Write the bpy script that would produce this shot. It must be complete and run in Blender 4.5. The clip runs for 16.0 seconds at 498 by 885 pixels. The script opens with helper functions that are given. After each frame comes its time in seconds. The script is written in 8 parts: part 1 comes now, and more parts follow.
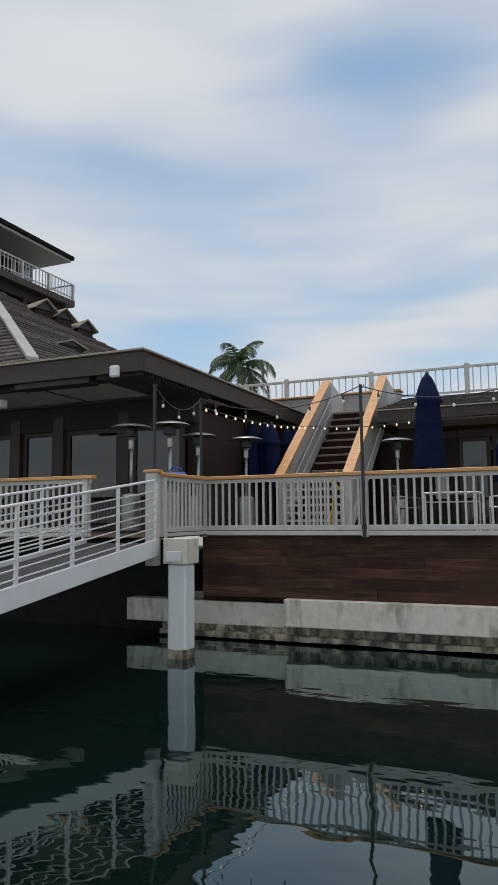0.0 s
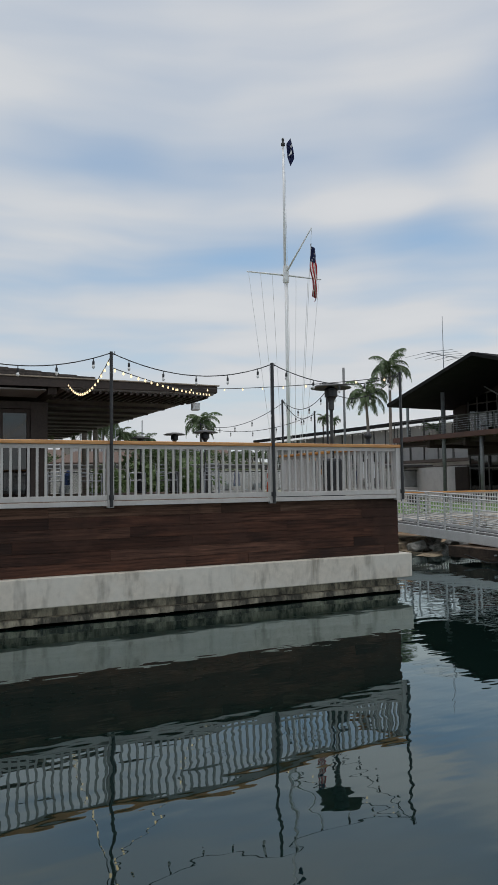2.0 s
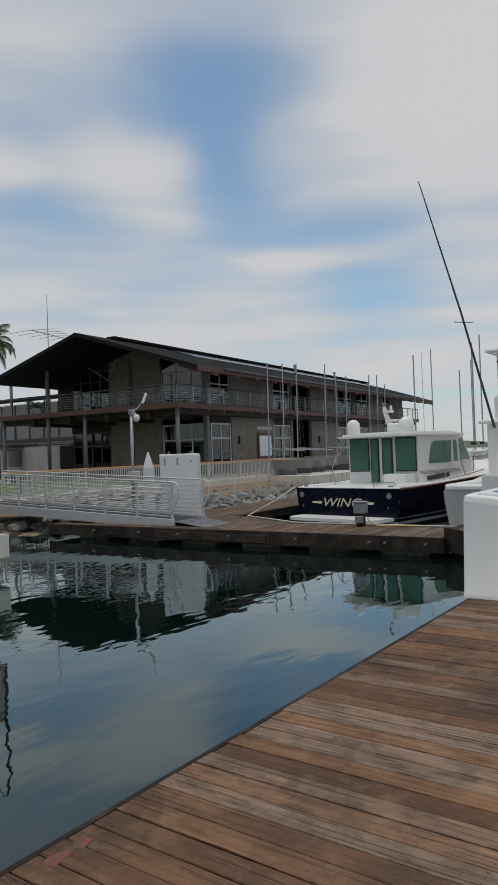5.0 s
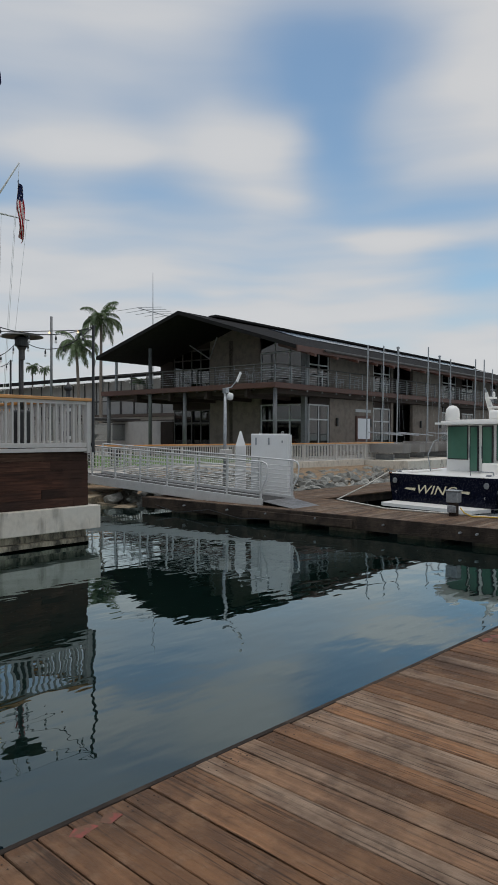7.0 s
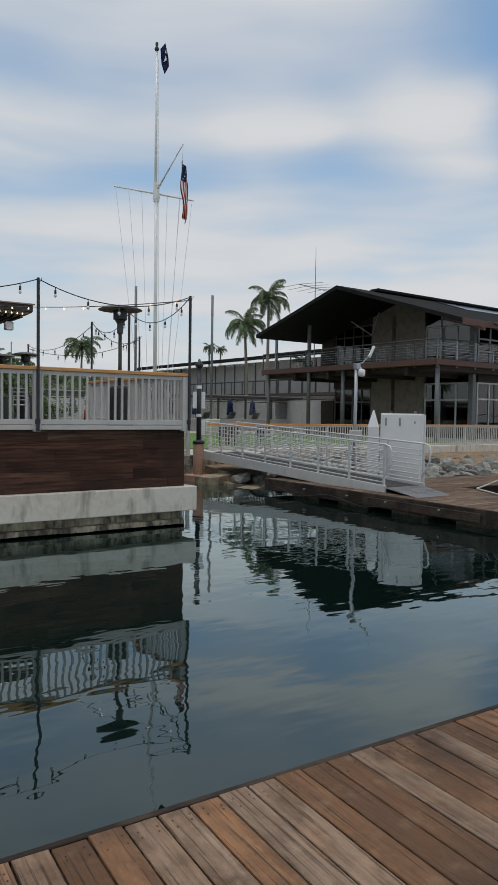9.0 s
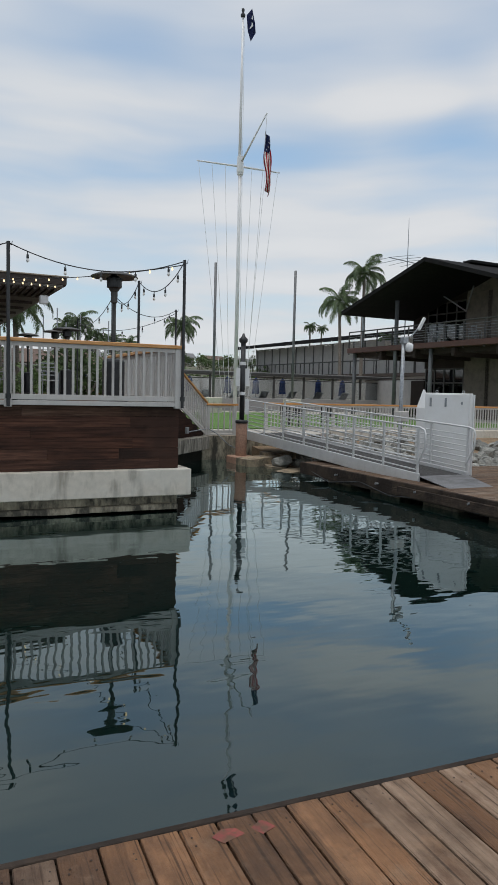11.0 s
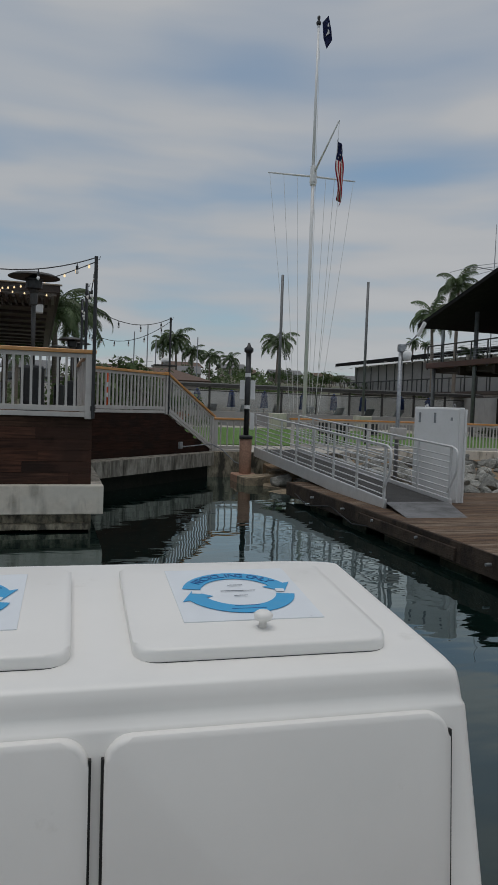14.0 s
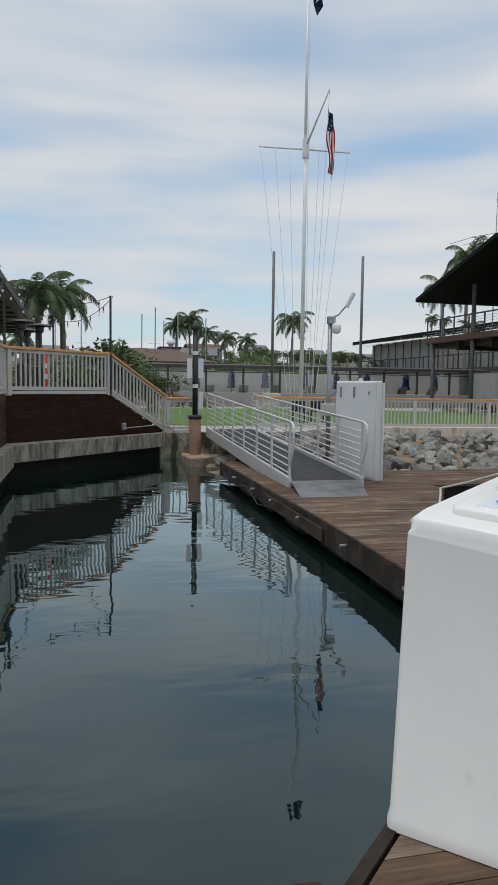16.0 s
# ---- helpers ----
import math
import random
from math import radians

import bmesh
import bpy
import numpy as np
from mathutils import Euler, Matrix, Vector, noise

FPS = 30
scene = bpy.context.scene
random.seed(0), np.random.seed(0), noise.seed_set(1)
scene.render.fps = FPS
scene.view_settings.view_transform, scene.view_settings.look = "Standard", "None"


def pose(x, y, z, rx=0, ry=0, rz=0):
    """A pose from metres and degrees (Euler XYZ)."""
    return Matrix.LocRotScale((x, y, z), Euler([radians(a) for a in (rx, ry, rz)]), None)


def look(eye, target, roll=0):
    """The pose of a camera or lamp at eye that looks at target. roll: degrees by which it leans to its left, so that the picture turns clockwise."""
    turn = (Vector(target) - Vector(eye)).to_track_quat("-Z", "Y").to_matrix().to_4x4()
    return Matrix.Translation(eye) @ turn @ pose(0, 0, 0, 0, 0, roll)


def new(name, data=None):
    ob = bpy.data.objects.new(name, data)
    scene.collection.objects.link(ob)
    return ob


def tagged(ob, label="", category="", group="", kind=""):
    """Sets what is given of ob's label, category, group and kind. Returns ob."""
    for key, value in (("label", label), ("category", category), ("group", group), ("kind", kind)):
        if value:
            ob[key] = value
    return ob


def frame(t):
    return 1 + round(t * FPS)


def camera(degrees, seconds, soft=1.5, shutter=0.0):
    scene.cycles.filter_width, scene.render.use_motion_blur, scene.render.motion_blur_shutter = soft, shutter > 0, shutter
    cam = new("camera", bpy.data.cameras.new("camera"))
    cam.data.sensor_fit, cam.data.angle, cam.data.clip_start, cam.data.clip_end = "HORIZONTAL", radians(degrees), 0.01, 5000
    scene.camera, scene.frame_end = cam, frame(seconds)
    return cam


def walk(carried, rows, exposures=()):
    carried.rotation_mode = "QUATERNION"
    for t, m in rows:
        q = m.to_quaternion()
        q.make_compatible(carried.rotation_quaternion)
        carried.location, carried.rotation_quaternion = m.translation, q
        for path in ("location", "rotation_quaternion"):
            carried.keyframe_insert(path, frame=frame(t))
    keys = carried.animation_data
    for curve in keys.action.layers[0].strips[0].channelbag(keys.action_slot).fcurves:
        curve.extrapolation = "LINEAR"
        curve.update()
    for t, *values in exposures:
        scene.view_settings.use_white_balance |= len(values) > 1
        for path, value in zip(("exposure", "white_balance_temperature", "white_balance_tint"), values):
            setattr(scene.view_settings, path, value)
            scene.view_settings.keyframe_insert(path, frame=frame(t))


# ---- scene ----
cam = camera(39.0, 16.0, 0.85)
PATH = [
    (0, (0.674, 0.707, 2.183), (-0.107, 2.536, 2.394), -0.6),
    (0.5, (0.696, 0.807, 2.187), (0.405, 2.775, 2.387), -0.7),
    (1, (0.734, 0.887, 2.19), (0.946, 2.867, 2.37), -1.0),
    (1.5, (0.795, 0.926, 2.195), (1.385, 2.831, 2.345), -1.1),
    (2, (0.802, 0.939, 2.192), (1.673, 2.736, 2.309), -0.8),
    (2.5, (0.82, 0.931, 2.174), (1.947, 2.581, 2.259), -1.0),
    (3, (0.856, 0.986, 2.218), (2.207, 2.459, 2.284), -1.2),
    (3.5, (0.828, 0.737, 2.15), (2.346, 2.038, 2.204), -1.7),
    (4, (0.835, 0.685, 2.184), (2.473, 1.83, 2.227), -2.0),
    (4.2, (0.836, 0.67, 2.186), (2.511, 1.761, 2.225), -2.3),
    (6.3, (0.775, 0.653, 2.214), (2.435, 1.768, 2.228), -1.1),
    (6.5, (0.817, 0.64, 2.213), (2.433, 1.818, 2.214), -1.1),
    (7, (1.068, 0.548, 2.195), (2.573, 1.864, 2.174), 0.1),
    (7.5, (1.444, 0.471, 2.165), (2.853, 1.89, 2.102), 1.2),
    (8, (1.954, 0.442, 2.173), (3.283, 1.934, 2.081), 1.7),
    (8.5, (2.531, 0.427, 2.176), (3.767, 1.996, 2.077), 1.3),
    (9, (3.075, 0.488, 2.189), (4.199, 2.141, 2.106), 0.8),
    (9.5, (3.675, 0.509, 2.188), (4.692, 2.229, 2.113), 0.6),
    (9.7, (3.921, 0.513, 2.188), (4.893, 2.259, 2.106), 0.2),
    (11.8, (6.472, 0.655, 2.138), (7.262, 2.484, 1.963), 2.0),
    (12, (6.712, 0.67, 2.14), (7.477, 2.509, 1.96), 1.9),
    (12.5, (7.299, 0.708, 2.146), (7.989, 2.577, 1.977), 1.8),
    (13, (7.892, 0.735, 2.145), (8.533, 2.625, 2.012), 2.2),
    (13.5, (8.493, 0.793, 2.143), (9.089, 2.7, 2.036), 2.2),
    (14, (9.08, 0.808, 2.125), (9.62, 2.731, 2.022), 2.0),
    (14.5, (9.675, 0.804, 2.111), (10.182, 2.736, 2.003), 1.6),
    (15, (10.257, 0.769, 2.101), (10.721, 2.71, 1.969), 1.2),
    (15.5, (10.833, 0.704, 2.082), (11.301, 2.641, 1.912), 0.9),
    (16, (11.412, 0.718, 2.092), (11.865, 2.659, 1.935), 0.8),
]
walk(cam, [(t, look(eye, target, roll)) for t, eye, target, roll in PATH],
     [(0, 0.2), (1.2, 0.15), (2.5, 0.06), (3.5, 0.02), (4.0, -0.14), (7.0, -0.06), (9.0, 0.08), (11.8, 0.2), (12.5, 0.08), (13.2, -0.18), (14.0, -0.5), (14.5, -0.38), (15.2, 0.07), (16.0, 0.17)])


# ---- world and light ----
def nodes_of(tree):
    tree.nodes.clear()
    return tree.nodes, tree.links


def build_world():
    world = bpy.data.worlds.new("overcast_sky")
    scene.world = world
    world.use_nodes = True
    n, l = nodes_of(world.node_tree)
    out, bg = n.new("ShaderNodeOutputWorld"), n.new("ShaderNodeBackground")
    sky = n.new("ShaderNodeTexSky")
    sky.sky_type, sky.sun_disc = "NISHITA", False
    sky.sun_elevation, sky.sun_rotation = radians(83), radians(270)
    sky.air_density, sky.dust_density, sky.ozone_density = 1.0, 0.7, 1.4
    geo, sep = n.new("ShaderNodeTexCoord"), n.new("ShaderNodeSeparateXYZ")
    l.new(geo.outputs["Generated"], sep.inputs[0])

    def calc(how, a, b=None, c=None):
        k = n.new("ShaderNodeMath")
        k.operation = how
        for i, v in enumerate((a, b, c)):
            if isinstance(v, (int, float)):
                k.inputs[i].default_value = v
            elif v is not None:
                l.new(v, k.inputs[i])
        return k.outputs[0]

    def clouds(x, y, scale, detail, rough, seed):
        at = n.new("ShaderNodeCombineXYZ")
        l.new(x, at.inputs[0]); l.new(y, at.inputs[1])
        at.inputs[2].default_value = seed
        k = n.new("ShaderNodeTexNoise")
        k.inputs["Scale"].default_value, k.inputs["Detail"].default_value, k.inputs["Roughness"].default_value = scale, detail, rough
        l.new(at.outputs[0], k.inputs["Vector"])
        return k.outputs["Fac"]

    # bearing (degrees from +y towards +x) and height of each direction
    bearing = calc("MULTIPLY", calc("ARCTAN2", sep.outputs[0], sep.outputs[1]), 57.2958)
    height = calc("MULTIPLY", calc("ARCSINE", sep.outputs[2]), 57.2958)
    # ragged edges: both are shifted by a slow noise
    ragged = clouds(bearing, calc("MULTIPLY", height, 2.0), 0.08, 2.0, 0.45, 2.0)
    wild = clouds(bearing, calc("MULTIPLY", height, 2.0), 0.07, 2.0, 0.45, 9.0)
    b_w = calc("MULTIPLY_ADD", calc("SUBTRACT", ragged, 0.5), 9.0, bearing)
    h_w = calc("MULTIPLY_ADD", calc("SUBTRACT", wild, 0.5), 2.6, height)
    # cloud deck: the direction laid out on a plane far overhead
    den = calc("ADD", calc("MAXIMUM", sep.outputs[2], 0.0), 0.07)
    deck = clouds(calc("DIVIDE", sep.outputs[0], den), calc("DIVIDE", sep.outputs[1], den), 1.1, 3.0, 0.42, 1.7)
    # flat streaks low over the horizon
    fade = n.new("ShaderNodeMapRange")
    for sock_, v_ in (("From Min", 14.0), ("From Max", 24.0), ("To Min", 0.95), ("To Max", 0.30)):
        fade.inputs[sock_].default_value = v_
    l.new(height, fade.inputs["Value"])
    streak = clouds(calc("MULTIPLY", b_w, 0.022), calc("MULTIPLY", h_w, 0.16), 2.4, 3.0, 0.42, 5.0)
    total = calc("MULTIPLY_ADD", calc("SUBTRACT", deck, 0.5), 0.75, calc("MULTIPLY", calc("SUBTRACT", streak, 0.5), fade.outputs[0]))
    # the openings and banks of cloud that stand over the harbour
    for az, el, wide, tall, amount in CLOUDS:
        u = calc("DIVIDE", calc("SUBTRACT", b_w, az), wide)
        v = calc("DIVIDE", calc("SUBTRACT", h_w, el), tall)
        q = calc("ADD", calc("MULTIPLY", u, u), calc("MULTIPLY", v, v))
        total = calc("MULTIPLY_ADD", calc("POWER", 2.718, calc("MULTIPLY", q, -0.8)), amount, total)
    cover = calc("ADD", total, 0.50)
    low = n.new("ShaderNodeMapRange")
    for sock_, v_ in (("From Min", 2.0), ("From Max", 13.0), ("To Min", 0.12), ("To Max", 0.0)):
        low.inputs[sock_].default_value = v_
    l.new(height, low.inputs["Value"])
    cover = calc("ADD", cover, low.outputs[0])
    part_ = n.new("ShaderNodeMapRange"); part_.interpolation_type = "SMOOTHSTEP"
    for sock_, v_ in (("From Min", -0.25), ("From Max", 1.15), ("To Min", 0.0), ("To Max", 1.0)):
        part_.inputs[sock_].default_value = v_
    l.new(cover, part_.inputs["Value"])
    tone = n.new("ShaderNodeValToRGB")
    t = tone.color_ramp.elements
    t[0].position, t[0].color = 0.25, (0.57, 0.645, 0.735, 1)
    t[1].position, t[1].color = 0.80, (0.80, 0.825, 0.855, 1)
    l.new(part_.outputs[0], tone.inputs[0])
    # the cloud deck is thinner, lighter and warmer towards the east
    dot = n.new("ShaderNodeVectorMath"); dot.operation = "DOT_PRODUCT"
    dot.inputs[1].default_value = THIN_WAY
    l.new(geo.outputs["Generated"], dot.inputs[0])
    glow = n.new("ShaderNodeMapRange")
    glow.inputs["From Min"].default_value, glow.inputs["From Max"].default_value = 0.1, 1.0
    glow.inputs["To Min"].default_value, glow.inputs["To Max"].default_value = 0.0, 0.5
    l.new(dot.outputs["Value"], glow.inputs["Value"])
    warm = n.new("ShaderNodeMix"); warm.data_type = "RGBA"
    warm.inputs["B"].default_value = (0.93, 0.90, 0.885, 1)
    l.new(glow.outputs[0], warm.inputs["Factor"]); l.new(tone.outputs[0], warm.inputs["A"])
    gain = n.new("ShaderNodeMix"); gain.data_type = "RGBA"; gain.blend_type = "MULTIPLY"
    gain.inputs["Factor"].default_value = 1.0
    gain.inputs["B"].default_value = (CLOUD_GAIN, CLOUD_GAIN, CLOUD_GAIN, 1)
    l.new(warm.outputs["Result"], gain.inputs["A"])
    blue = n.new("ShaderNodeMix"); blue.data_type = "RGBA"; blue.blend_type = "MULTIPLY"
    blue.inputs["Factor"].default_value = 1.0
    blue.inputs["B"].default_value = (SKY_GAIN * 0.86, SKY_GAIN * 1.05, SKY_GAIN * 1.04, 1)
    l.new(sky.outputs[0], blue.inputs["A"])
    mix = n.new("ShaderNodeMix"); mix.data_type = "RGBA"
    l.new(calc("MINIMUM", calc("MULTIPLY_ADD", part_.outputs[0], 1.25, 0.12), 0.97), mix.inputs["Factor"])
    l.new(blue.outputs["Result"], mix.inputs["A"]); l.new(gain.outputs["Result"], mix.inputs["B"])
    bg.inputs["Strength"].default_value = 0.12
    l.new(mix.outputs["Result"], bg.inputs["Color"])
    l.new(bg.outputs[0], out.inputs[0])


CLOUD_GAIN, SKY_GAIN = 6.35, 1.12
# openings (negative) and banks (positive): bearing, height, half width, half height in degrees, amount
CLOUDS = [(54.3, 27.1, 5.5, 3.2, -0.75), (55.5, 22.5, 2.8, 3.0, -0.4), (41.0, 17.6, 5.0, 2.2, -0.4), (57.5, 19.0, 3.2, 2.0, -0.3), (64.4, 16.8, 5.0, 1.3, -0.35),
          (67.0, 12.0, 4.5, 2.0, -0.45), (48.6, 22.4, 4.0, 3.3, 0.45), (60.0, 15.4, 4.8, 1.0, 0.4), (76.0, 27.0, 9.0, 8.0, 0.35), (15.5, 25.0, 8.5, 2.0, -0.3),
          (36.0, 21.5, 6.0, 2.0, 0.3), (26.0, 18.2, 5.5, 1.1, -0.3), (3.8, 28.4, 8.0, 2.0, 0.25), (-12.0, 33.4, 8.5, 2.6, -0.4), (-34.4, 27.5, 6.5, 2.2, -0.25),
          (-28.2, 15.1, 3.5, 1.7, -0.12), (-11.0, 16.7, 5.5, 1.4, -0.25), (-38.0, 34.0, 8.0, 3.5, 0.25), (38.3, 12.6, 6.5, 1.4, 0.25)]
SUN_WAY = (-0.12, 0.0, 0.99)
THIN_WAY = (0.78, -0.12, 0.61)
build_world()
sun = new("sun", bpy.data.lights.new("sun", "SUN"))
sun.data.energy, sun.data.angle, sun.data.color = 1.25, radians(40), (1.0, 0.97, 0.93)
sun.matrix_world = look((0, 0, 0), (-SUN_WAY[0], -SUN_WAY[1], -SUN_WAY[2]))


# ---- materials ----
def material(name, colour, rough=0.6, metal=0.0, spots=None, spot_scale=3.0, spot_amount=0.5, spot_edge=(0.45, 0.62), grain=None,
             grain_scale=(20, 20, 20), grain_amount=0.25, bump=0.0, bump_scale=60.0, piece=0.0, piece_hue=0.0, rough_var=0.12, coat=0.0,
             stretch=(1, 1, 1), second=None, second_at=0.5, world_space=False, thin=0.0, spec=0.5, wash=None, cracks=None):
    """A paint, wood or stone: a base colour, grain stretched along one way, stains of a second colour, fine relief, and tone by piece."""
    m = bpy.data.materials.new(name)
    m.use_nodes = True
    n, l = nodes_of(m.node_tree)
    out, pr = n.new("ShaderNodeOutputMaterial"), n.new("ShaderNodeBsdfPrincipled")
    l.new(pr.outputs[0], out.inputs[0])
    pr.inputs["Metallic"].default_value = metal
    pr.inputs["Specular IOR Level"].default_value = spec
    if coat:
        pr.inputs["Coat Weight"].default_value, pr.inputs["Coat Roughness"].default_value = coat, 0.12
    tc, info = n.new("ShaderNodeTexCoord"), n.new("ShaderNodeObjectInfo")
    where = tc.outputs["Object"]
    if world_space:
        where = n.new("ShaderNodeNewGeometry").outputs["Position"]
    shift = n.new("ShaderNodeVectorMath"); shift.operation = "MULTIPLY_ADD"
    shift.inputs[1].default_value = (37.0, 53.0, 29.0)
    l.new(info.outputs["Random"], shift.inputs[0]); l.new(where, shift.inputs[2])
    base = n.new("ShaderNodeRGB"); base.outputs[0].default_value = (*colour, 1)
    col = base.outputs[0]

    def noise_at(vec, scale, detail, rough_):
        k = n.new("ShaderNodeTexNoise")
        k.inputs["Scale"].default_value, k.inputs["Detail"].default_value, k.inputs["Roughness"].default_value = scale, detail, rough_
        l.new(vec, k.inputs["Vector"])
        return k.outputs["Fac"]

    def blend(fac, a, b, how="MIX"):
        k = n.new("ShaderNodeMix"); k.data_type = "RGBA"; k.blend_type = how
        for sock, v in (("Factor", fac), ("A", a), ("B", b)):
            if isinstance(v, (int, float)):
                k.inputs[sock].default_value = v
            elif isinstance(v, tuple):
                k.inputs[sock].default_value = (*v, 1)
            else:
                l.new(v, k.inputs[sock])
        return k.outputs["Result"]

    def ranged(v, a, b, lo, hi):
        k = n.new("ShaderNodeMapRange")
        for s_, q in zip(("From Min", "From Max", "To Min", "To Max"), (a, b, lo, hi)):
            k.inputs[s_].default_value = q
        l.new(v, k.inputs["Value"])
        return k.outputs[0]

    if second:
        col = blend(ranged(info.outputs["Random"], second_at - 0.12, second_at + 0.12, 0, 1), col, second)
    if piece:
        col = blend(1.0, col, blend(info.outputs["Random"], (1 - piece,) * 3, (1 + piece,) * 3), "MULTIPLY")
    st = n.new("ShaderNodeMapping"); st.inputs["Scale"].default_value = stretch
    l.new(shift.outputs[0], st.inputs[0])
    if spots:
        f = noise_at(st.outputs[0], spot_scale, 6, 0.62)
        col = blend(ranged(f, spot_edge[0], spot_edge[1], 0, spot_amount), col, spots)
    gm = n.new("ShaderNodeMapping"); gm.inputs["Scale"].default_value = grain_scale
    l.new(shift.outputs[0], gm.inputs[0])
    g = noise_at(gm.outputs[0], 1.0, 5, 0.6)
    if grain:
        col = blend(ranged(g, 0.35, 0.7, 0, grain_amount), col, grain)
    else:
        col = blend(1.0, col, blend(ranged(g, 0.3, 0.7, 0, 1), (1 - grain_amount,) * 3, (1 + grain_amount,) * 3), "MULTIPLY")
    if cracks:
        cm = n.new("ShaderNodeMapping"); cm.inputs["Scale"].default_value = cracks[1]
        l.new(shift.outputs[0], cm.inputs[0])
        col = blend(ranged(noise_at(cm.outputs[0], 1.0, 3, 0.55), 0.56, 0.66, 0, cracks[2]), col, cracks[0])
    for tone_, scale_, amount_, lo_, hi_ in wash or ():
        w_ = noise_at(n.new("ShaderNodeNewGeometry").outputs["Position"], scale_, 6, 0.65)
        col = blend(ranged(w_, lo_, hi_, 0, amount_), col, tone_)
    l.new(col, pr.inputs["Base Color"])
    l.new(ranged(g, 0.2, 0.8, max(0.02, rough - rough_var), min(1, rough + rough_var)), pr.inputs["Roughness"])
    if thin:
        tl, ms = n.new("ShaderNodeBsdfTranslucent"), n.new("ShaderNodeMixShader")
        ms.inputs[0].default_value = thin
        l.new(col, tl.inputs["Color"]); l.new(pr.outputs[0], ms.inputs[1]); l.new(tl.outputs[0], ms.inputs[2]); l.new(ms.outputs[0], out.inputs[0])
    if bump:
        b = n.new("ShaderNodeBump")
        b.inputs["Strength"].default_value, b.inputs["Distance"].default_value = bump, 0.02
        f2 = noise_at(st.outputs[0], bump_scale, 4, 0.6)
        add = n.new("ShaderNodeMath"); add.operation = "ADD"
        l.new(f2, add.inputs[0]); l.new(g, add.inputs[1])
        l.new(add.outputs[0], b.inputs["Height"]); l.new(b.outputs[0], pr.inputs["Normal"])
    return m


def glass_material(name, tint, rough=0.03, alpha=0.35):
    """Window glass: a clear reflecting pane over a dim room."""
    m = bpy.data.materials.new(name)
    m.use_nodes = True
    n, l = nodes_of(m.node_tree)
    out, gl, tr, mx = n.new("ShaderNodeOutputMaterial"), n.new("ShaderNodeBsdfGlossy"), n.new("ShaderNodeBsdfTransparent"), n.new("ShaderNodeMixShader")
    fr = n.new("ShaderNodeFresnel"); fr.inputs["IOR"].default_value = 1.5
    gl.inputs["Roughness"].default_value = rough
    tr.inputs["Color"].default_value = (*tint, 1)
    rng = n.new("ShaderNodeMapRange")
    rng.inputs["To Min"].default_value, rng.inputs["To Max"].default_value = alpha, 1.0
    l.new(fr.outputs[0], rng.inputs["Value"])
    l.new(rng.outputs[0], mx.inputs[0]); l.new(tr.outputs[0], mx.inputs[1]); l.new(gl.outputs[0], mx.inputs[2]); l.new(mx.outputs[0], out.inputs[0])
    return m


def water_material():
    m = bpy.data.materials.new("harbour_water")
    m.use_nodes = True
    n, l = nodes_of(m.node_tree)
    out, ms = n.new("ShaderNodeOutputMaterial"), n.new("ShaderNodeMixShader")
    deep, gl, fr = n.new("ShaderNodeBsdfDiffuse"), n.new("ShaderNodeBsdfGlossy"), n.new("ShaderNodeFresnel")
    deep.inputs["Color"].default_value = (0.0036, 0.0106, 0.0090, 1)
    gl.inputs["Color"].default_value, gl.inputs["Roughness"].default_value = (0.82, 0.95, 0.97, 1), 0.012
    fr.inputs["IOR"].default_value = 1.34
    more = n.new("ShaderNodeMath"); more.operation = "MULTIPLY_ADD"; more.use_clamp = True
    more.inputs[1].default_value, more.inputs[2].default_value = 1.5, 0.04
    l.new(fr.outputs[0], more.inputs[0]); l.new(more.outputs[0], ms.inputs[0]); l.new(deep.outputs[0], ms.inputs[1]); l.new(gl.outputs[0], ms.inputs[2]); l.new(ms.outputs[0], out.inputs[0])
    geo = n.new("ShaderNodeNewGeometry")
    last = None
    for scale, amount, sx, sy, turn in ((0.55, 0.75, 0.8, 1.3, 25), (1.9, 0.26, 0.8, 1.3, -20), (4.5, 0.075, 0.6, 1.6, 15)):
        mp = n.new("ShaderNodeMapping")
        mp.inputs["Scale"].default_value, mp.inputs["Rotation"].default_value = (sx, sy, 1), (0, 0, radians(turn))
        l.new(geo.outputs["Position"], mp.inputs[0])
        k = n.new("ShaderNodeTexNoise")
        k.inputs["Scale"].default_value, k.inputs["Detail"].default_value, k.inputs["Roughness"].default_value = scale, 1.0, 0.4
        l.new(mp.outputs[0], k.inputs["Vector"])
        mu = n.new("ShaderNodeMath"); mu.operation = "MULTIPLY_ADD"; mu.inputs[1].default_value = amount
        l.new(k.outputs["Fac"], mu.inputs[0])
        if last is not None:
            l.new(last, mu.inputs[2])
        else:
            mu.inputs[2].default_value = 0
        last = mu.outputs[0]
    b = n.new("ShaderNodeBump")
    b.inputs["Strength"].default_value, b.inputs["Distance"].default_value = 1.0, 0.0165
    l.new(last, b.inputs["Height"])
    l.new(b.outputs[0], gl.inputs["Normal"]); l.new(b.outputs[0], fr.inputs["Normal"])
    return m


def glow_material(name, colour, strength):
    m = bpy.data.materials.new(name)
    m.use_nodes = True
    n, l = nodes_of(m.node_tree)
    out, em = n.new("ShaderNodeOutputMaterial"), n.new("ShaderNodeEmission")
    em.inputs["Color"].default_value, em.inputs["Strength"].default_value = (*colour, 1), strength
    l.new(em.outputs[0], out.inputs[0])
    return m


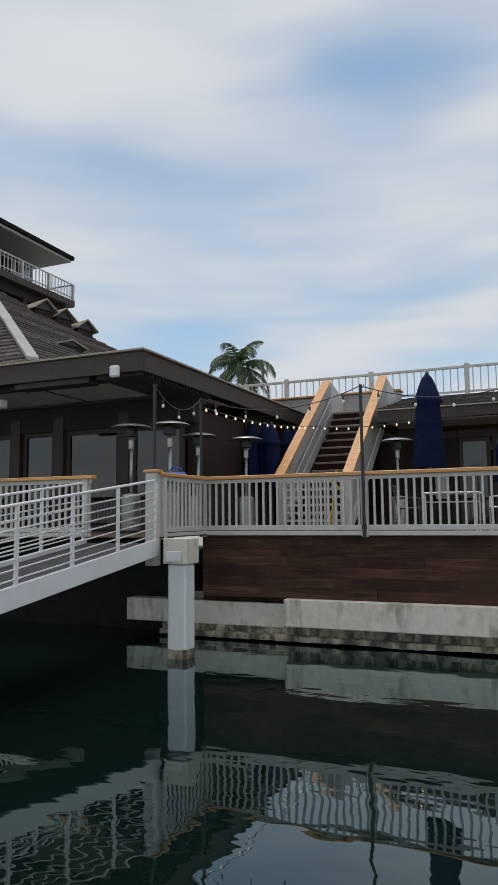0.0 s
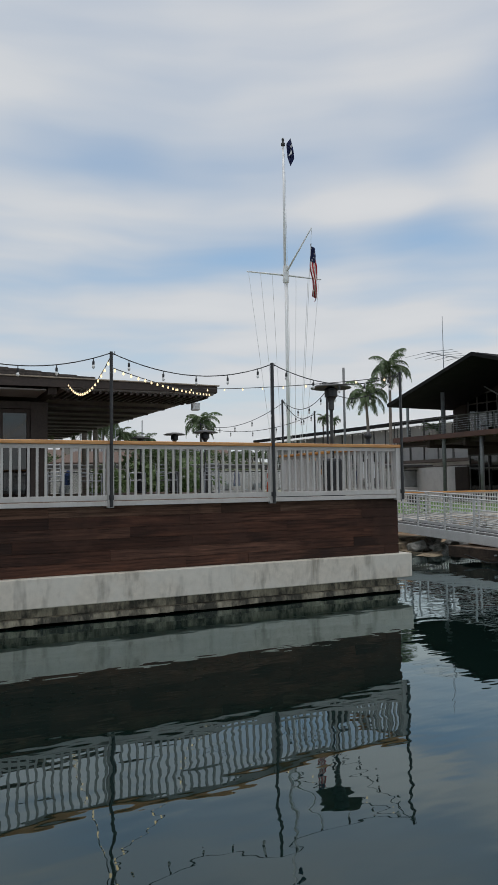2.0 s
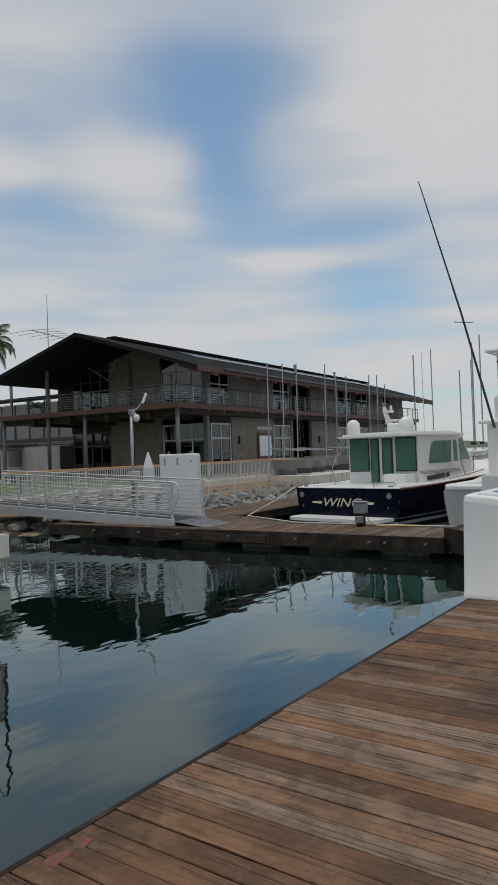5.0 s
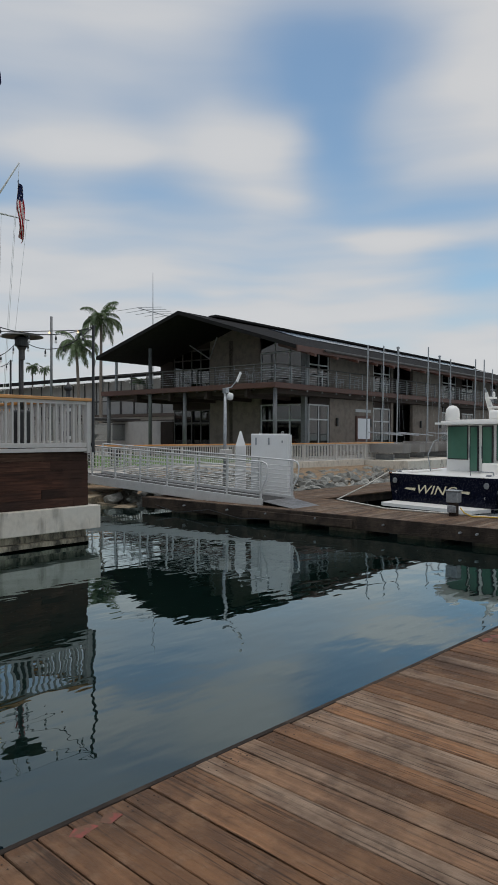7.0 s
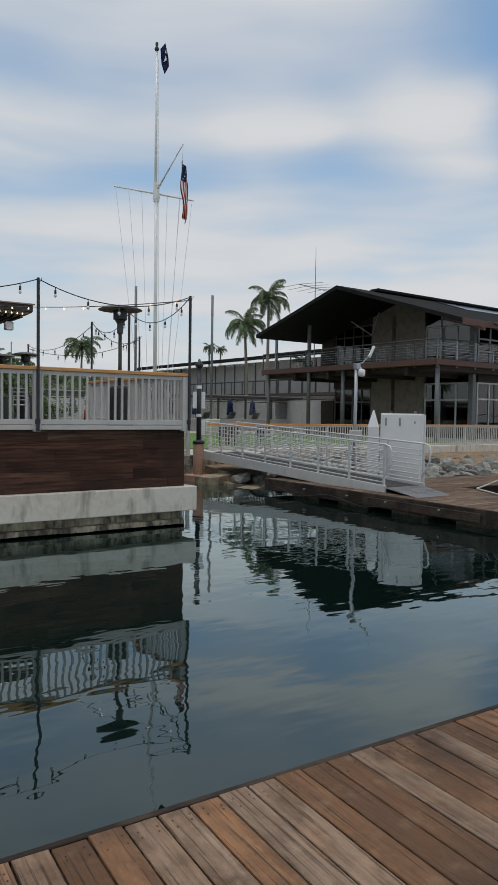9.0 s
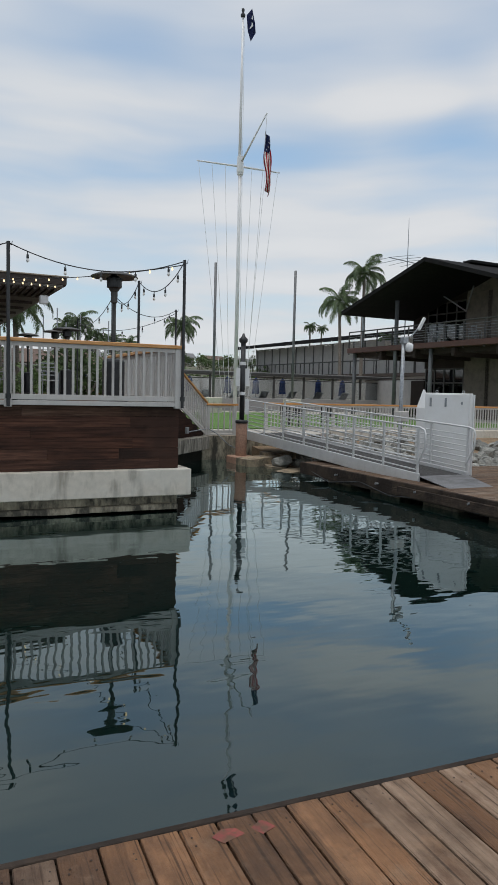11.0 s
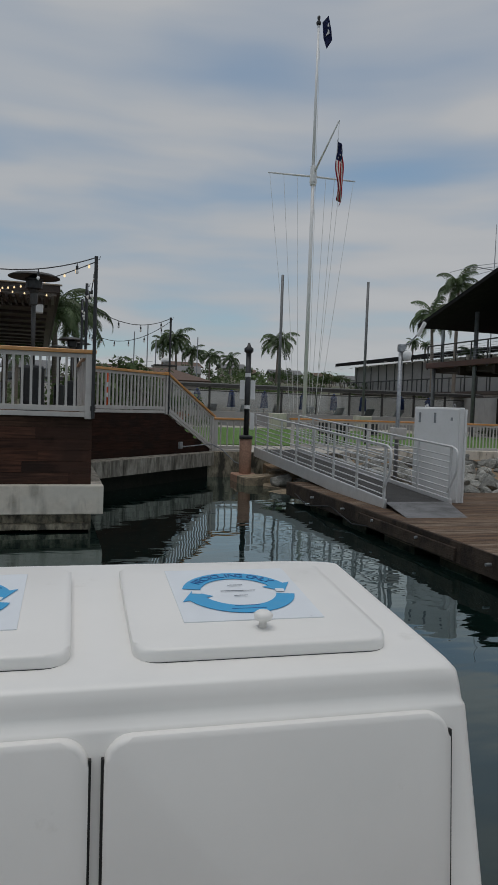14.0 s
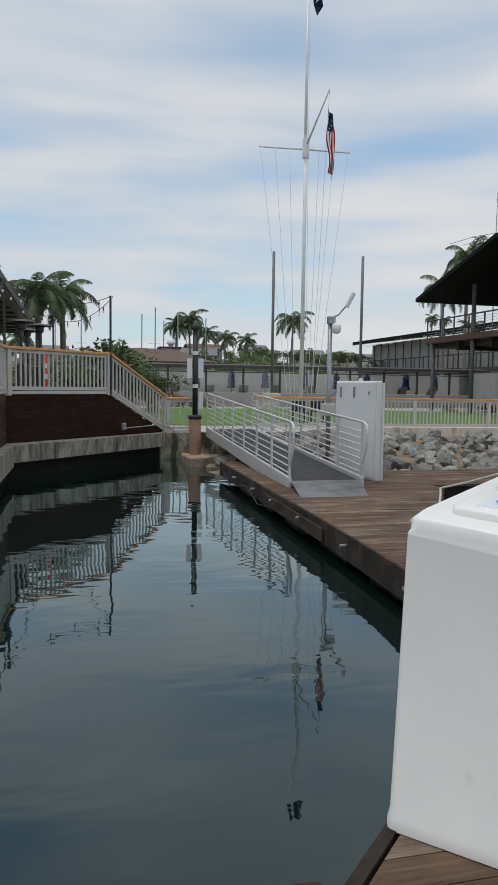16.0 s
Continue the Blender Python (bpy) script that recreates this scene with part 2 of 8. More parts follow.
DOCK_WOOD = material("weathered_dock_plank", (0.345, 0.174, 0.084), 0.78, grain=(0.12, 0.066, 0.040), grain_scale=(30, 1.1, 30), grain_amount=0.62, bump=1.0,
                     bump_scale=22, piece=0.65, spots=(0.10, 0.055, 0.034), spot_scale=6, spot_amount=0.7, spot_edge=(0.48, 0.66), second=(0.235, 0.165, 0.115), second_at=0.62,
                     stretch=(1.4, 0.6, 1), rough_var=0.18, spec=0.28, cracks=((0.022, 0.014, 0.010), (75, 1.6, 30), 0.7),
                     wash=(((0.060, 0.038, 0.027), 1.1, 0.8, 0.44, 0.66), ((0.42, 0.24, 0.13), 1.7, 0.4, 0.54, 0.70), ((0.36, 0.26, 0.18), 7.0, 0.22, 0.54, 0.70), ((0.045, 0.028, 0.020), 4.5, 0.4, 0.57, 0.68)))
FLOAT_WOOD = material("grey_brown_float_plank", (0.25, 0.158, 0.098), 0.8, grain=(0.06, 0.038, 0.026), grain_scale=(2, 40, 30), grain_amount=0.9, bump=0.6,
                      bump_scale=25, piece=0.45, second=(0.22, 0.165, 0.12), second_at=0.6, spots=(0.07, 0.045, 0.032), spot_scale=2.2, spot_amount=0.75, stretch=(0.5, 1.6, 1), spec=0.25, cracks=((0.02, 0.013, 0.010), (1.3, 60, 30), 0.7), wash=(((0.05, 0.033, 0.024), 0.9, 0.6, 0.5, 0.68),))
RIM_WOOD = material("dark_creosote_timber", (0.024, 0.017, 0.013), 0.8, spots=(0.085, 0.06, 0.044), spot_scale=2.5, spot_amount=0.55, grain_scale=(4, 4, 60), bump=0.6, bump_scale=18, spec=0.25)
WALL_WOOD = material("stained_redwood_board", (0.14, 0.058, 0.035), 0.7, grain=(0.020, 0.011, 0.008), grain_scale=(1.6, 20, 30), grain_amount=0.85, bump=0.4, bump_scale=30,
                     piece=0.55, spots=(0.020, 0.013, 0.011), spot_scale=1.0, spot_amount=0.85, spot_edge=(0.40, 0.62), stretch=(0.45, 1, 1.6), second=(0.115, 0.054, 0.035), second_at=0.72, spec=0.2, cracks=((0.012, 0.008, 0.007), (1.1, 30, 60), 0.5),
                     wash=(((0.20, 0.092, 0.060), 0.9, 0.5, 0.50, 0.66), ((0.016, 0.011, 0.009), 0.9, 0.7, 0.5, 0.66)))
# the redwood again, with the shade of the inner faces put into its colour
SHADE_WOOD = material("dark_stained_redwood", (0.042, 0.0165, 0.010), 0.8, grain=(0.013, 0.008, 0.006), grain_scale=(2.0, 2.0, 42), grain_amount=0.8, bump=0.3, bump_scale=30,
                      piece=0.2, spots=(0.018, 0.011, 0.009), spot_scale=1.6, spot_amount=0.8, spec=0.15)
CONCRETE = material("pale_stained_concrete", (0.64, 0.585, 0.50), 0.85, spots=(0.34, 0.305, 0.245), spot_scale=2.2, spot_amount=0.55, spot_edge=(0.55, 0.74), stretch=(2.2, 2.2, 0.7),
                    grain_scale=(9, 9, 9), grain_amount=0.10, bump=0.12, bump_scale=24, spec=0.3, cracks=((0.16, 0.135, 0.10), (3.5, 3.5, 0.9), 0.55), wash=(((0.18, 0.155, 0.12), 2.6, 0.75, 0.645, 0.70), ((0.68, 0.65, 0.58), 1.1, 0.5, 0.5, 0.62)))
# streaked, weathered concrete; its darker base also holds the shade of these faces
OLD_SHADED_CONCRETE = material("grey_weathered_concrete", (0.36, 0.335, 0.285), 0.9, spots=(0.10, 0.09, 0.072), spot_scale=3.0, spot_amount=0.85, spot_edge=(0.42, 0.64), stretch=(2.4, 2.4, 0.6),
                        grain_scale=(9, 9, 9), grain_amount=0.2, bump=0.5, bump_scale=36, spec=0.25, cracks=((0.05, 0.045, 0.036), (4.0, 4.0, 0.8), 0.7))
WET_CONCRETE = material("tide_marked_concrete", (0.42, 0.365, 0.265), 0.75, spots=(0.05, 0.046, 0.034), spot_scale=3.6, spot_amount=0.95, spot_edge=(0.40, 0.58), stretch=(1.2, 1.2, 0.5),
                        grain_scale=(14, 14, 5), grain_amount=0.35, bump=0.7, bump_scale=26)
# algae on the waterline band; on the two recessed walls it paints shade
ALGAE_AND_SHADE = material("algae_dark_wall", (0.014, 0.016, 0.012), 0.8, spots=(0.026, 0.025, 0.019), spot_scale=5, spot_amount=0.5, bump=0.4, bump_scale=30, spec=0.15)
PALE_PAINT = material("greyish_white_rail_paint", (0.545, 0.52, 0.49), 0.5, spots=(0.43, 0.40, 0.365), spot_scale=3.5, spot_amount=0.4, grain_scale=(30, 30, 6), grain_amount=0.04, bump=0.12, bump_scale=50)
CAP_WOOD = material("varnished_honey_wood_cap", (0.70, 0.34, 0.10), 0.35, grain=(0.34, 0.14, 0.04), grain_scale=(3, 45, 45), grain_amount=0.7, bump=0.15, bump_scale=30, coat=0.3, piece=0.1)
BLACK_METAL = material("black_painted_steel", (0.018, 0.019, 0.021), 0.45, spots=(0.04, 0.04, 0.04), spot_scale=8, spot_amount=0.5)
DARK_METAL = material("dark_bronze_steel", (0.05, 0.048, 0.046), 0.5, spots=(0.09, 0.085, 0.08), spot_scale=6, spot_amount=0.5)
GALV = material("galvanised_steel", (0.34, 0.355, 0.37), 0.45, 0.6, spots=(0.24, 0.25, 0.265), spot_scale=9, spot_amount=0.5)
DARK_GALV = material("weathered_grey_steel", (0.16, 0.165, 0.17), 0.55, 0.3, spots=(0.11, 0.112, 0.115), spot_scale=5, spot_amount=0.6)
ALU = material("brushed_aluminium", (0.62, 0.62, 0.615), 0.42, 0.2, spots=(0.52, 0.52, 0.51), spot_scale=3, spot_amount=0.4, grain_amount=0.06, bump=0.04)
WHITE_PAINT = material("white_gloss_paint", (0.74, 0.74, 0.735), 0.35, spots=(0.66, 0.655, 0.63), spot_scale=2.2, spot_amount=0.35, grain_amount=0.02)
GELCOAT = material("white_moulded_fibreglass", (0.81, 0.79, 0.755), 0.4, spots=(0.73, 0.72, 0.69), spot_scale=1.6, spot_amount=0.4, grain_scale=(3, 3, 2), grain_amount=0.012, wash=(((0.60, 0.58, 0.53), 5.0, 0.35, 0.64, 0.72),))
TREAD_GRIP = material("black_grip_decking", (0.035, 0.034, 0.034), 0.85, bump=0.5, bump_scale=120, spots=(0.06, 0.058, 0.055), spot_scale=5)
BROWN_SIDING = material("dark_brown_siding", (0.036, 0.025, 0.020), 0.65, grain_scale=(4, 4, 40), grain_amount=0.3, bump=0.2, piece=0.1, spots=(0.024, 0.017, 0.014), spot_scale=2, spec=0.2)
BROWN_TRIM = material("brown_painted_timber", (0.064, 0.047, 0.039), 0.55, spots=(0.045, 0.034, 0.029), spot_scale=3, bump=0.15, spec=0.3)
TAUPE_WALL = material("taupe_plaster_wall", (0.20, 0.167, 0.138), 0.75, spots=(0.10, 0.085, 0.072), spot_scale=2.5, grain_scale=(3, 3, 25), grain_amount=0.10, bump=0.3, bump_scale=50)
SHINGLE = material("weathered_wood_shingle", (0.085, 0.068, 0.058), 0.9, grain_scale=(16, 16, 3), grain_amount=0.5, bump=0.6, bump_scale=20, piece=0.55, spots=(0.042, 0.034, 0.030), spot_scale=5, spot_amount=0.8)
ROOF_EDGE = material("tan_metal_roof_edge", (0.33, 0.27, 0.20), 0.5, spots=(0.22, 0.18, 0.14), spot_scale=3)
SOFFIT = material("grey_painted_soffit", (0.40, 0.385, 0.37), 0.7, spots=(0.30, 0.29, 0.28), spot_scale=1.5, grain_amount=0.06)
DARK_ROOF = material("charcoal_roofing", (0.014, 0.0135, 0.014), 0.9, spots=(0.024, 0.022, 0.021), spot_scale=3, bump=0.3, spec=0.12)
NAVY = material("navy_canvas", (0.008, 0.015, 0.048), 0.9, spots=(0.013, 0.022, 0.062), spot_scale=4, bump=0.4, bump_scale=90, spec=0.1)
ROCK = material("grey_granite_boulder", (0.265, 0.26, 0.235), 0.85, spots=(0.13, 0.135, 0.125), spot_scale=2.2, spot_amount=0.8, grain_scale=(9, 9, 9), grain_amount=0.3, bump=0.9, bump_scale=9, piece=0.45, spec=0.3)
SAND = material("tan_bank_soil", (0.27, 0.19, 0.12), 0.95, spots=(0.10, 0.08, 0.06), spot_scale=2, bump=0.6, bump_scale=20, spec=0.2)
PATH_STONE = material("pale_concrete_path", (0.44, 0.41, 0.36), 0.85, spots=(0.33, 0.30, 0.26), spot_scale=1.2, bump=0.2)
LAWN = material("mown_green_lawn", (0.105, 0.205, 0.038), 0.95, spots=(0.075, 0.15, 0.03), spot_scale=1.2, grain_scale=(60, 60, 60), grain_amount=0.35, bump=0.8, bump_scale=80)
LEAF = material("palm_green_frond", (0.095, 0.145, 0.062), 0.55, spots=(0.14, 0.165, 0.08), spot_scale=3, piece=0.35, thin=0.35)
BUSH_LEAF = material("dark_green_foliage", (0.095, 0.14, 0.05), 0.65, spots=(0.045, 0.075, 0.027), spot_scale=2, piece=0.45, thin=0.3)
TRUNK = material("grey_brown_palm_trunk", (0.20, 0.17, 0.14), 0.9, grain_scale=(4, 4, 30), grain_amount=0.4, bump=0.6)
RUST_NAIL = material("rusted_nail_iron", (0.035, 0.022, 0.016), 0.8)
PILE = material("salmon_concrete_pile", (0.40, 0.235, 0.165), 0.85, spots=(0.30, 0.18, 0.13), spot_scale=4, bump=0.3)
WINDOW = glass_material("tinted_window_glass", (0.11, 0.14, 0.165), alpha=0.05)
DOOR_GLASS = glass_material("pale_door_glass", (0.45, 0.5, 0.52), alpha=0.25)
WATER = water_material()
BULB = glow_material("lit_warm_bulb", (1.0, 0.74, 0.42), 1.6)
LAMP_GLASS = glow_material("lit_amber_lamp_glass", (1.0, 0.70, 0.32), 9.0)
BULB_OFF = material("frosted_bulb", (0.78, 0.77, 0.74), 0.3)


# ---- shape helpers ----
def thing(name, at, turn=0.0, label="", category="", group="", kind=""):
    ob = new(name)
    ob.matrix_world = pose(*at, 0, 0, turn)
    ob.empty_display_size = 0.2
    return tagged(ob, label, category, group, kind)


def part(name, bm, mat, parent=None, label="", smooth=False, tags=None):
    """Links a bmesh as one mesh object under a thing or a part."""
    me = bpy.data.meshes.new(name)
    bmesh.ops.recalc_face_normals(bm, faces=bm.faces)
    bm.to_mesh(me)
    bm.free()
    if smooth:
        for f in me.polygons:
            f.use_smooth = True
    me.materials.append(mat)
    ob = new(name, me)
    if parent is not None:
        ob.parent = parent
    if label:
        ob["label"] = label
    if tags:
        tagged(ob, **tags)
    return ob


def again(ob, m, parent=None):
    """Another object on the same mesh, under the same parent."""
    o = new(ob.name.split(".")[0], ob.data)
    o.parent = parent or ob.parent
    o.matrix_basis = m
    return o


def box(bm, x0, x1, y0, y1, z0, z1):
    v = [bm.verts.new(p) for p in ((x0, y0, z0), (x1, y0, z0), (x1, y1, z0), (x0, y1, z0), (x0, y0, z1), (x1, y0, z1), (x1, y1, z1), (x0, y1, z1))]
    for f in ((0, 3, 2, 1), (4, 5, 6, 7), (0, 1, 5, 4), (1, 2, 6, 5), (2, 3, 7, 6), (3, 0, 4, 7)):
        bm.faces.new([v[i] for i in f])
    return v


def solid(x0, x1, y0, y1, z0, z1, bevel=0.0, segments=1):
    bm = bmesh.new()
    box(bm, x0, x1, y0, y1, z0, z1)
    if bevel:
        bmesh.ops.bevel(bm, geom=list(bm.edges), offset=bevel, segments=segments, affect="EDGES", profile=0.5)
    return bm


def sweep(bm, pts, r, n=8, closed_ends=True):
    """A round bar along a line of points; r is one radius or one for each point."""
    pts = [Vector(p) for p in pts]
    rr = r if isinstance(r, (list, tuple)) else [r] * len(pts)
    rings, side = [], None
    for i, p in enumerate(pts):
        d = (pts[min(i + 1, len(pts) - 1)] - pts[max(i - 1, 0)]).normalized()
        if side is None:
            side = d.orthogonal().normalized()
        side = (side - d * side.dot(d)).normalized()
        other = d.cross(side)
        rings.append([bm.verts.new(p + (side * math.cos(a) + other * math.sin(a)) * rr[i]) for a in (2 * math.pi * k / n for k in range(n))])
    for a, b in zip(rings, rings[1:]):
        for k in range(n):
            bm.faces.new((a[k], a[(k + 1) % n], b[(k + 1) % n], b[k]))
    if closed_ends:
        bm.faces.new(rings[0][::-1])
        bm.faces.new(rings[-1])
    return bm


def bar(pts, r, n=8):
    return sweep(bmesh.new(), pts, r, n)


def lathe(profile, n=24, at=(0, 0, 0), bm=None):
    """Turns a profile of (radius, height) round the upright."""
    bm = bm or bmesh.new()
    rings = []
    for r, z in profile:
        rings.append([bm.verts.new((at[0] + r * math.cos(2 * math.pi * k / n), at[1] + r * math.sin(2 * math.pi * k / n), at[2] + z)) for k in range(n)])
    for a, b in zip(rings, rings[1:]):
        for k in range(n):
            bm.faces.new((a[k], a[(k + 1) % n], b[(k + 1) % n], b[k]))
    bm.faces.new(rings[0][::-1])
    bm.faces.new(rings[-1])
    return bm


def prism(outline, z0, z1, bm=None):
    """An outline in plan (x, y), raised from z0 to z1; either may be one height for each corner."""
    bm = bm or bmesh.new()
    k = len(outline)
    a = z0 if isinstance(z0, (list, tuple)) else [z0] * k
    b = z1 if isinstance(z1, (list, tuple)) else [z1] * k
    lo = [bm.verts.new((x, y, z)) for (x, y), z in zip(outline, a)]
    hi = [bm.verts.new((x, y, z)) for (x, y), z in zip(outline, b)]
    bm.faces.new(lo[::-1])
    bm.faces.new(hi)
    for i in range(k):
        bm.faces.new((lo[i], lo[(i + 1) % k], hi[(i + 1) % k], hi[i]))
    return bm


def slab(corners, thick, bm=None):
    """A plate whose upper face has these corners (x, y, z), that thick straight down."""
    return prism([c[:2] for c in corners], [c[2] - thick for c in corners], [c[2] for c in corners], bm)


def structure(name, bm, mat, label, category="", smooth=False):
    return part(name, bm, mat, None, "", smooth, dict(label=label, category=category or name.rstrip("_0123456789"), kind="structure"))


# ---- water and ground ----
DECK, GROUND, DOCK, FLOAT = 1.88, 0.76, 0.575, 0.405

bm = bmesh.new()
box(bm, -1800, 1800, -1800, 1800, -0.3, 0.0)
structure("water", bm, WATER, "calm dark green harbour water", "water")
LAND = [(-1700, 13.1), (9.45, 13.1), (9.45, 17.2), (13.5, 21.15), (17.6, 21.15), (19.4, 22.9), (36, 22.6), (60, 21.0), (1700, 21.0), (1700, 1700), (-1700, 1700)]
structure("ground", prism(LAND, -2.0, GROUND), PATH_STONE, "pale paved quayside ground", "ground")
structure("lawn", prism([(14.5, 24.5), (33, 24.3), (33, 38), (26, 43), (13.5, 42), (13.5, 25.5)], GROUND + 0.004, GROUND + 0.03), LAWN, "mown green lawn beside the quay", "lawn")


# ---- the club deck ----
def planks_in_wall(parent, name, mesh_len, origin, way, rows, length, height, thick, mat, seed, clip=None, top_mat=None):
    """Rows of boards of random length on a wall: origin, unit way along it; its outward side is way turned right."""
    rnd = random.Random(seed)
    meshes = {}
    a = math.degrees(math.atan2(way[1], way[0]))
    for r in range(rows):
        s = -rnd.random() * 1.5
        while s < length:
            w = rnd.choice((1.2, 1.8, 2.4, 3.0, 3.6))
            s0, s1 = max(s, 0), min(s + w, length)
            s += w
            if s1 - s0 < 0.08:
                continue
            if clip:
                s1 = min(s1, clip(r, height))
                if s1 - s0 < 0.1:
                    continue
            kkey = round(s1 - s0, 2)
            key = (kkey, bool(top_mat) and r == rows - 1)
            if key not in meshes:
                meshes[key] = part(name, solid(0.001, kkey - 0.001, -thick, 0, 0.002, height - 0.0015, 0.002), top_mat if top_mat and r == rows - 1 else mat, parent)
                ob = meshes[key]
            else:
                ob = again(meshes[key], Matrix(), parent)
            ob.matrix_basis = pose(origin[0] + way[0] * s0, origin[1] + way[1] * s0, origin[2] + r * height, 0, 0, a) @ pose(0, rnd.uniform(-0.004, 0.004), 0)


# front timber wall of the deck
wall = part("wall_front", solid(-5.3, 9.68, 12.50, 13.0, 0.70, 1.86), SHADE_WOOD, None, "", False,
            dict(label="dark stained redwood board wall of the raised deck", category="wall", kind="structure"))
BOARD_WALLS = [(wall, (-5.3, 12.495, 0.765), (1, 0), 6, 15.0, 0.183, WALL_WOOD, 3)]
side = part("wall_side", prism([(9.2, 12.5), (9.66, 12.5), (9.66, 17.2), (9.2, 17.2)], 0.70, 1.86), SHADE_WOOD, None, "", False,
            dict(label="dark redwood board wall at the deck's end", category="wall", kind="structure"))
BOARD_WALLS.append((side, (9.665, 12.48, 0.765), (0, 1), 6, 4.76, 0.183, WALL_WOOD, 5))
D45 = (math.sqrt(0.5), math.sqrt(0.5))
# basin wall: its boards are coloured dark to stand for shade
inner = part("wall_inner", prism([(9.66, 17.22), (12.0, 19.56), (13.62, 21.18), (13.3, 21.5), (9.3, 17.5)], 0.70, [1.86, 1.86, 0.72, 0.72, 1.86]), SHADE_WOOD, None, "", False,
             dict(label="redwood wall below the deck and its stair, shade painted into its colour", category="wall", kind="structure"))
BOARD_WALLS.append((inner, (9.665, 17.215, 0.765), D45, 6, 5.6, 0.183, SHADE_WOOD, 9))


def inner_end(r, h):
    return 3.3 + max(0, (5 - r)) / 5 * 2.2


# concrete caps and the tide-marked wall beneath
cap = part("seawall_cap", solid(-3.66, 9.90, 12.30, 12.9, 0.30, 0.765, 0.012), CONCRETE, None, "", False,
           dict(label="pale stained concrete seawall cap", category="seawall", kind="structure"))
structure("seawall_cap_low", solid(-7.0, -3.68, 12.55, 12.9, 0.24, 0.66, 0.012), CONCRETE, "lower set-back concrete seawall cap", "seawall")
# side and inner caps: real stains, plus shade put into the darker grey
structure("seawall_cap_side", prism([(9.45, 12.91), (9.90, 12.91), (9.90, 16.62), (9.45, 16.9)], 0.30, 0.762), OLD_SHADED_CONCRETE, "concrete cap round the deck's end, darkened for shade", "seawall")
structure("seawall_cap_inner", prism([(9.905, 16.63), (13.62, 20.68), (13.62, 21.3), (9.46, 17.1)], 0.38, 0.758), OLD_SHADED_CONCRETE, "weathered concrete ledge below the deck, darkened for shade", "seawall")
# backing wall added near-black, to stand for the shade under the deck
structure("under_deck_wall", solid(-30.0, -6.25, 13.0, 13.095, -1.0, 1.855), ALGAE_AND_SHADE, "dark wall under the covered terrace, deck shade painted into its colour", "wall")
structure("seawall_foot", solid(-6.2, 9.70, 12.42, 12.6, -1.0, 0.13, 0.02), WET_CONCRETE, "stained concrete footing along the waterline", "seawall")
structure("seawall", solid(-6.2, 9.72, 12.56, 13.05, -1.0, 0.31), WET_CONCRETE, "tide-marked concrete seawall at the waterline", "seawall")
# near-black here is the shade of the void under the ledge
structure("seawall_inner", prism([(9.46, 12.9), (9.72, 12.9), (9.72, 16.9), (13.5, 21.0), (13.3, 21.3), (9.46, 17.4)], -1.0, 0.37), ALGAE_AND_SHADE, "dark inner seawall, shade of the void painted into its colour", "seawall")
rnd_w = random.Random(17)
bm = bmesh.new()
edge = [(-6.2 + 15.88 * i / 140, 0.03 + 0.025 * noise.noise(Vector((i * 0.11, 0, 3.0))) + 0.012 * rnd_w.random()) for i in range(141)]
lo_, hi_ = [bm.verts.new((x, 12.416, -0.4)) for x, z in edge], [bm.verts.new((x, 12.416, z)) for x, z in edge]
for i in range(140):
    bm.faces.new((lo_[i], lo_[i + 1], hi_[i + 1], hi_[i]))
bmesh.ops.solidify(bm, geom=list(bm.faces), thickness=0.012)
structure("algae_band", bm, ALGAE_AND_SHADE, "dark algae growth along the waterline", "algae")
structure("quay_wall", solid(13.45, 17.8, 21.0, 21.3, -1.0, 0.755, 0.01), WET_CONCRETE, "stained concrete quay wall", "seawall")

# deck floor
structure("deck_floor", prism([(-30, 10.72), (-5.15, 10.72), (-5.15, 12.36), (9.70, 12.36), (9.70, 17.2), (12.03, 19.54), (10.9, 20.7), (10.9, 31), (-30, 31)], 1.862, DECK), FLOAT_WOOD,
          "weathered timber deck floor", "floor")
structure("deck_fascia", solid(-5.2, 9.72, 12.345, 12.42, 1.868, 1.905, 0.006), PALE_PAINT, "pale painted deck edge board", "trim")


